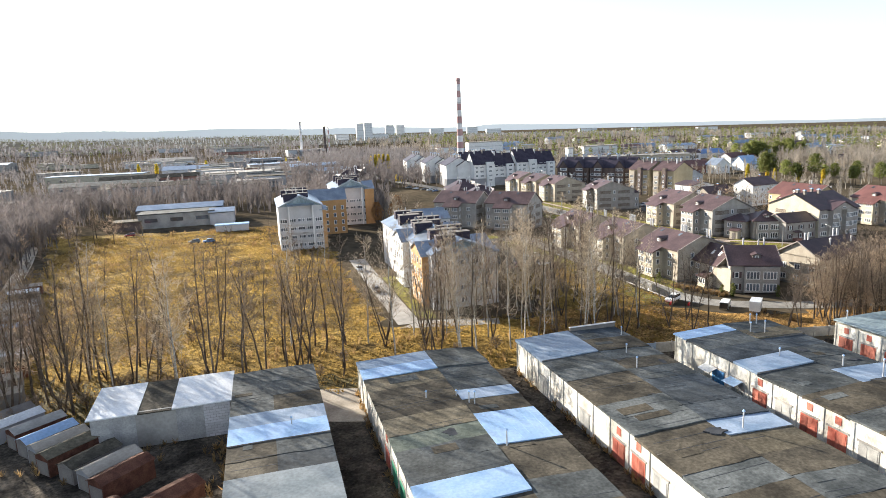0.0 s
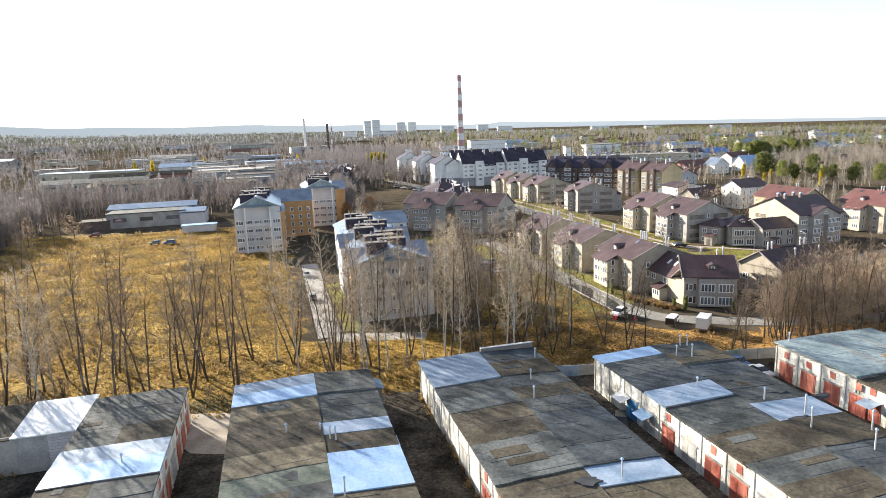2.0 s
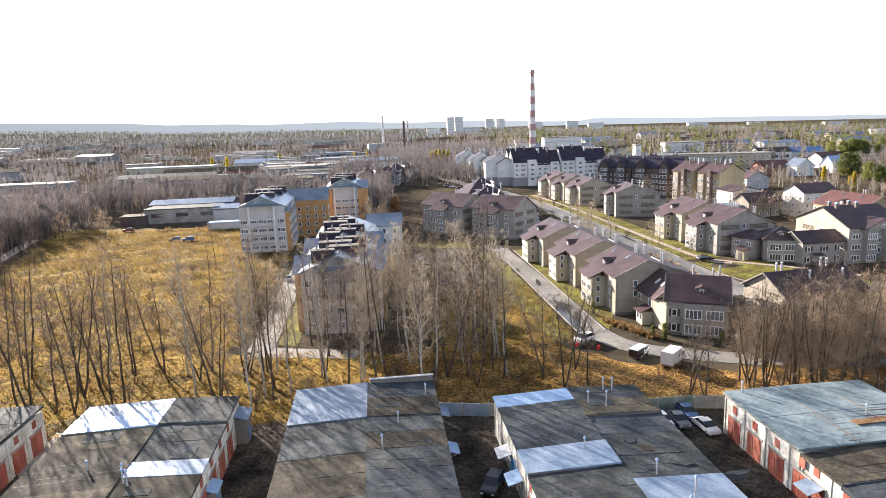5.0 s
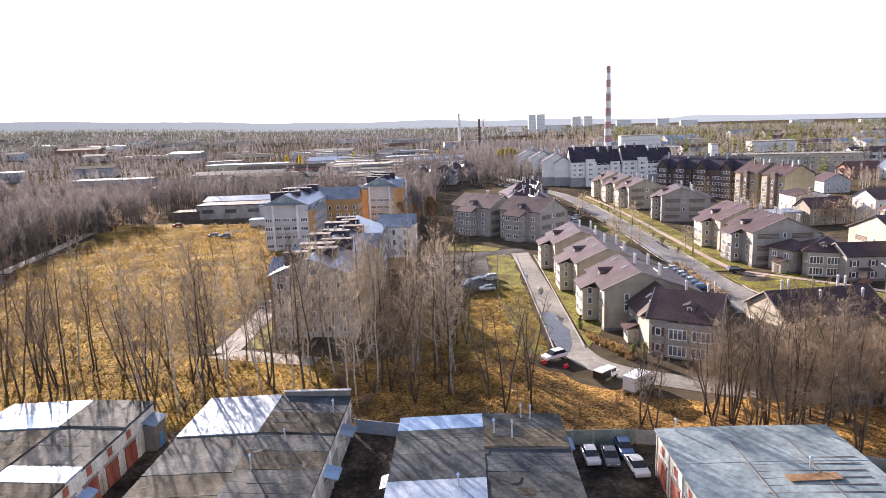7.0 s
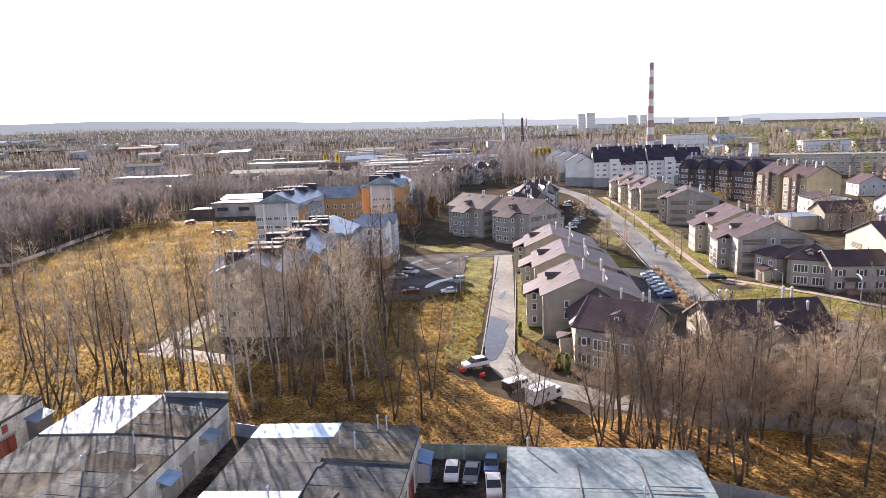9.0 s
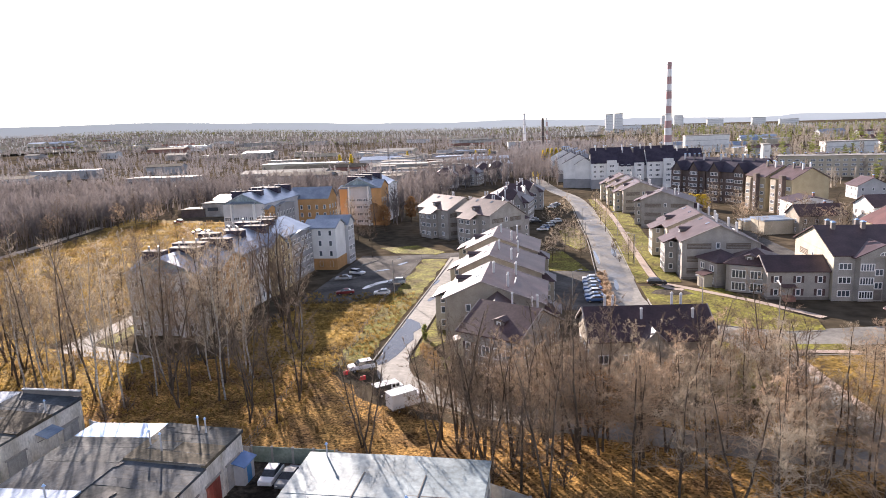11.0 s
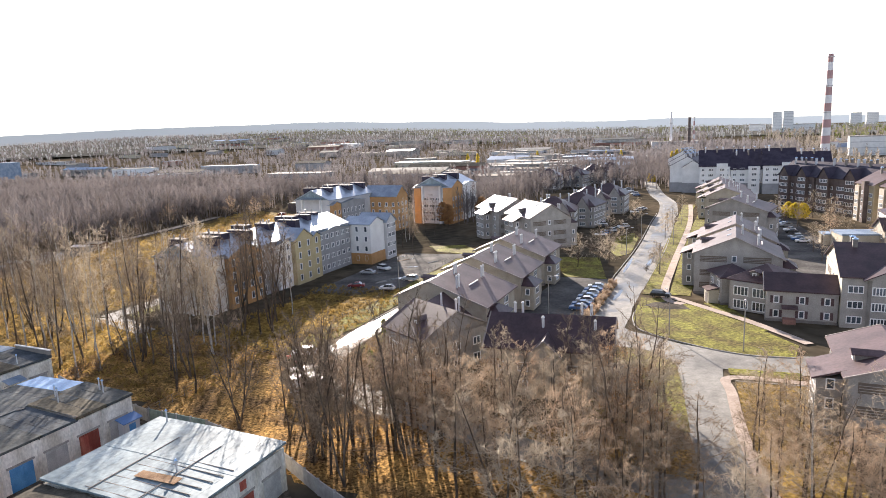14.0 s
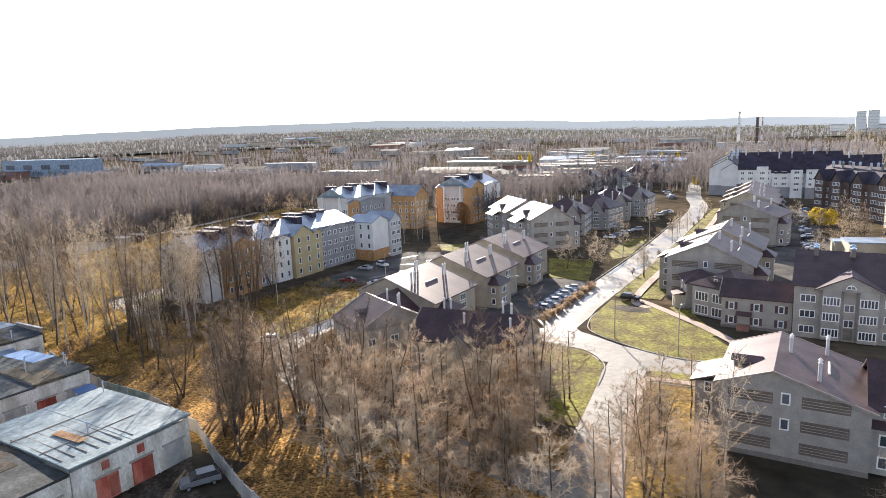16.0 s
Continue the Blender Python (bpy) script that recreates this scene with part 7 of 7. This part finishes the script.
scatter(2, (139.8, 205, 142.4, 210), ["pale"], "on the lawn by the street", 0.6, 2.5)
scatter(7, (161.5, 95, 167, 112), ["pale", "maple"], "on the lawn by the lane", 0.6, 2.5)
scatter(20, (137, 97, 152.5, 124), ["pale", "maple", "maple"], "on the lawn by the lane", 0.72, 2.5)
scatter(9, (166, 92, 176, 110), ["alder", "maple", "birch"], "beside the brown-roofed house", 0.7)
scatter(9, (162, 104, 172, 131), ["pale", "maple"], "on the lawn by the lane", 0.62, 2.5)
scatter(12, (172, 76, 215, 103), ["maple", "pale", "maple"], "beside the brown-roofed house", 0.8, 3.2)
scatter(24, (-50, 128, 18, 215), ["birch", "aspen", "shrub", "shrub"], "in the dry field", 0.62, 6)
scatter(42, (-110, 105, -58, 330), ["aspen", "alder", "shrub", "maple"], "on rough ground beyond sheds", 0.8, 4)
scatter(26, (-58, 99, 62, 112), ["shrub"], W1, 0.7, 2.0)
scatter(16, (107, 90, 150, 109), ["shrub"], "in the thicket by the houses", 0.9, 2.0)
scatter(9, (137.8, 195, 139.6, 330), ["pale", "shrub"], "on the lawn by the street", 0.6, 12)
scatter(14, (116, 196, 130, 300), ["shrub", "shrub", "pale"], "by the street", 0.7, 4)
scatter(14, (196, 230, 222, 268), ["maple", "pale", "alder"], "round the white houses", 0.75, 3)
scatter(16, (172, 196, 196, 330), ["maple", "shrub", "pale"], "in the courtyard", 0.75, 5)
scatter(20, (-60, 101, -18, 121), ["aspen", "alder", "birch", "maple"], W1, 0.9, 2.0)
scatter(16, (-60, 99, -10, 116), ["shrub"], W1, 0.9, 2.0)
scatter(10, (46, 214, 66, 262), ["aspen", "birch", "maple"], "beside the orange flats", 0.7, 3)


def area(n, x0, y0, x1, y1, seed, keep=lambda x, y: True):
    g = np.random.default_rng(seed)
    out = []
    while len(out) < n:
        x, y = float(g.uniform(x0, x1)), float(g.uniform(y0, y1))
        if keep(x, y):
            out.append((x, y))
    return out


far_wood("bare_woodland", "grey-brown leafless woodland beyond the field", area(1500, -260, 285, 60, 440, 1, lambda x, y: not (-80 < x < 25 and y < 356) and noise.noise((x / 40, y / 40, 5)) > -0.25), "far_twig", 10, 18, 46, width=0.11)
far_wood("bare_woodland", "grey-brown leafless woodland beside the field", area(1300, -190, 130, -66, 330, 2, lambda x, y: x < -66 - (y - 130) * 0.12), "far_twig", 10, 18, 46, width=0.1)
far_wood("bare_woodland", "grey-brown leafless woodland behind the street", area(700, 20, 440, 135, 720, 3), "far_twig", 10, 17, 40, width=0.14)
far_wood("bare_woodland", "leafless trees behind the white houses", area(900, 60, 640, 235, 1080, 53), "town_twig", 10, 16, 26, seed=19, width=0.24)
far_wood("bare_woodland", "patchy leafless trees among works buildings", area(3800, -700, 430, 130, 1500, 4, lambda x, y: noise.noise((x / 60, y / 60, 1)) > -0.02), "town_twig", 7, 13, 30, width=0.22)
far_wood("bare_woodland", "patchy leafless trees among the town's houses", area(3200, 210, 440, 1100, 1500, 5, lambda x, y: noise.noise((x / 80, y / 80, 2)) > -0.2), "sunlit_wood", 9, 15, 28, width=0.26)
far_wood("pine_wood", "dark green pines among the town's houses", area(700, 300, 420, 1200, 1500, 6, lambda x, y: noise.noise((x / 90, y / 90, 7)) > 0.1), "needle", 13, 20, 34, True, width=0.3)
far_wood("bare_woodland", "leafless trees round the detached houses", area(420, 232, 215, 520, 440, 8, lambda x, y: noise.noise((x / 30, y / 30, 3)) > 0.05), "sunlit_wood", 6, 12, 56, width=0.07)
def sector(n, r0, r1, a0, a1, seed, keep=lambda x, y: True):
    g = np.random.default_rng(seed)
    out = []
    while len(out) < n:
        r, a = math.sqrt(float(g.uniform(r0 * r0, r1 * r1))), radians(float(g.uniform(a0, a1)))
        x, y = 80 - r * math.sin(a), 20 + r * math.cos(a)
        if keep(x, y):
            out.append((x, y))
    return out


far_wood("distant_woodland", "distant woodland tinted blue-grey for haze, reaching the skyline", sector(6500, 1300, 2250, -62, 92, 31), "far_mix", 7, 12, 10, seed=8, width=1.1)
far_wood("distant_pine_wood", "distant dark green pines reaching the skyline", sector(1500, 1200, 2250, -62, 40, 32, lambda x, y: noise.noise((x / 300, y / 300, 7)) > -0.05), "needle", 10, 14, 8, True, seed=9, width=0.55)
far_wood("bare_woodland", "leafless woodland greyed for haze toward the hills", area(3600, -1500, 420, -260, 1500, 9, lambda x, y: noise.noise((x / 90, y / 90, 4)) > -0.05), "town_twig", 6, 12, 26, width=0.35)

# dry tussocks over the field
g = np.random.default_rng(21)
v, f = [], []
for x, y in area(42000, -75, 98, 60, 300, 12, lambda x, y: (x < 22 or y < 128) and noise.noise((x / 7, y / 7, 0)) > -0.35):
    h, a = g.uniform(0.12, 0.65), g.uniform(0, 3.1)
    for k in range(3):
        c, s = math.cos(a + k * 1.05) * 0.09, math.sin(a + k * 1.05) * 0.09
        i = len(v)
        v += [(x - c, y - s, 0), (x + c, y + s, 0), (x + c * 1.9 + g.normal(0, 0.2), y + s * 1.9 + g.normal(0, 0.2), h)]
        f.append((i, i + 1, i + 2))
tagged(new("dry_tussocks", raw_mesh(v, f, M["straw"])), "straw-coloured tussocks of dry field grass", "grass", "", "stuff")

far_wood("field_scrub", "brown dead weeds and low scrub across the field", area(1000, -72, 100, 58, 300, 41, lambda x, y: (x < 22 or y < 126) and noise.noise((x / 14, y / 14, 9)) > 0.12), "scrub", 0.6, 2.0, 24, seed=5, width=0.035)
far_wood("thicket_scrub", "brown dead weeds and saplings under bare trees", area(150, 66, 84, 176, 124, 42, lambda x, y: (x < 150 and y > 97 - (x - 84) * 0.28 and y < 108 + (x < 90) * 10) and noise.noise((x / 8, y / 8, 9)) > -0.1), "scrub", 0.6, 1.8, 22, seed=6, width=0.035)
far_wood("rough_grass", "straw-coloured rough grass beside the lane", area(2600, 60, 96, 89, 172, 47, lambda x, y: not (y < 97 or (x > 84.8 and y < 121))), "straw", 0.25, 0.8, 9, seed=21, width=0.05)
far_wood("shrub_bed", "reddish-brown leafless shrubs between cars and street", area(90, 131.6, 158, 133.6, 192, 43), "red_twig", 0.9, 1.7, 40, seed=7, width=0.06)
far_wood("bare_woodland", "grey-brown leafless woodland on the far flat", area(1900, -480, 170, -185, 440, 44, lambda x, y: noise.noise((x / 60, y / 60, 4)) > -0.3), "far_twig", 11, 18, 34, seed=11, width=0.14)
far_wood("bare_woodland", "tall pale bare trees in sunlit tone beyond the detached houses", area(420, 376, 320, 480, 425, 45), "sunlit_wood", 11, 18, 70, seed=13, width=0.07)
far_wood("garden_hedge", "low brown and green garden shrubs before the houses", area(150, 96.4, 119, 116, 134, 46, lambda x, y: 0.3 < (x - 101.2) * 0.92 + (y - 130.6) * 0.39 + 3.4 < 2.2 and y > 121), "scrub", 0.6, 1.3, 30, seed=15, width=0.05)

# broken brick, boards and weeds along the garage lanes
g = np.random.default_rng(51)
v, f = [], []
for x0, x1, y0, y1, n in ((31.6, 39.2, 56, 97, 420), (58.6, 65.4, 60, 95, 300), (6.0, 12.0, 60, 85, 110), (86, 95, 60, 80, 160), (-24, -8, 66, 88, 220)):
    for k in range(n):
        x = x0 + (x1 - x0) * float(g.beta(0.55, 0.55))
        y, a, w, h = g.uniform(y0, y1), g.uniform(0, 3.1), g.uniform(0.08, 0.42), g.uniform(0.05, 0.28)
        c, q, i = math.cos(a) * w, math.sin(a) * w, len(v)
        v += [(x - c, y - q, 0), (x + q, y - c, 0), (x + c, y + q, 0), (x - q, y + c, 0), (x + g.normal(0, 0.08), y + g.normal(0, 0.08), h)]
        f += [(i, i + 1, i + 4), (i + 1, i + 2, i + 4), (i + 2, i + 3, i + 4), (i + 3, i, i + 4)]
tagged(new("rubble", raw_mesh(v, f, M["dirt"])), "broken brick and concrete rubble along the garage lanes", "rubble", "", "stuff")
far_wood("lane_weeds", "brown dead weeds along the garage walls", [(float(x), float(y)) for x, y in ([(12.0 + g.normal(0, 0.25), g.uniform(55, 97)) for k in range(60)] + [(39.3 + g.normal(0, 0.3), g.uniform(55, 97)) for k in range(50)] + [(-8 + g.normal(0, 1.0), g.uniform(60, 88)) for k in range(70)] + [(-24 + g.normal(0, 5), 88 + g.normal(0, 2.0)) for k in range(50)])], "scrub", 0.4, 1.5, 14, seed=17, width=0.06)
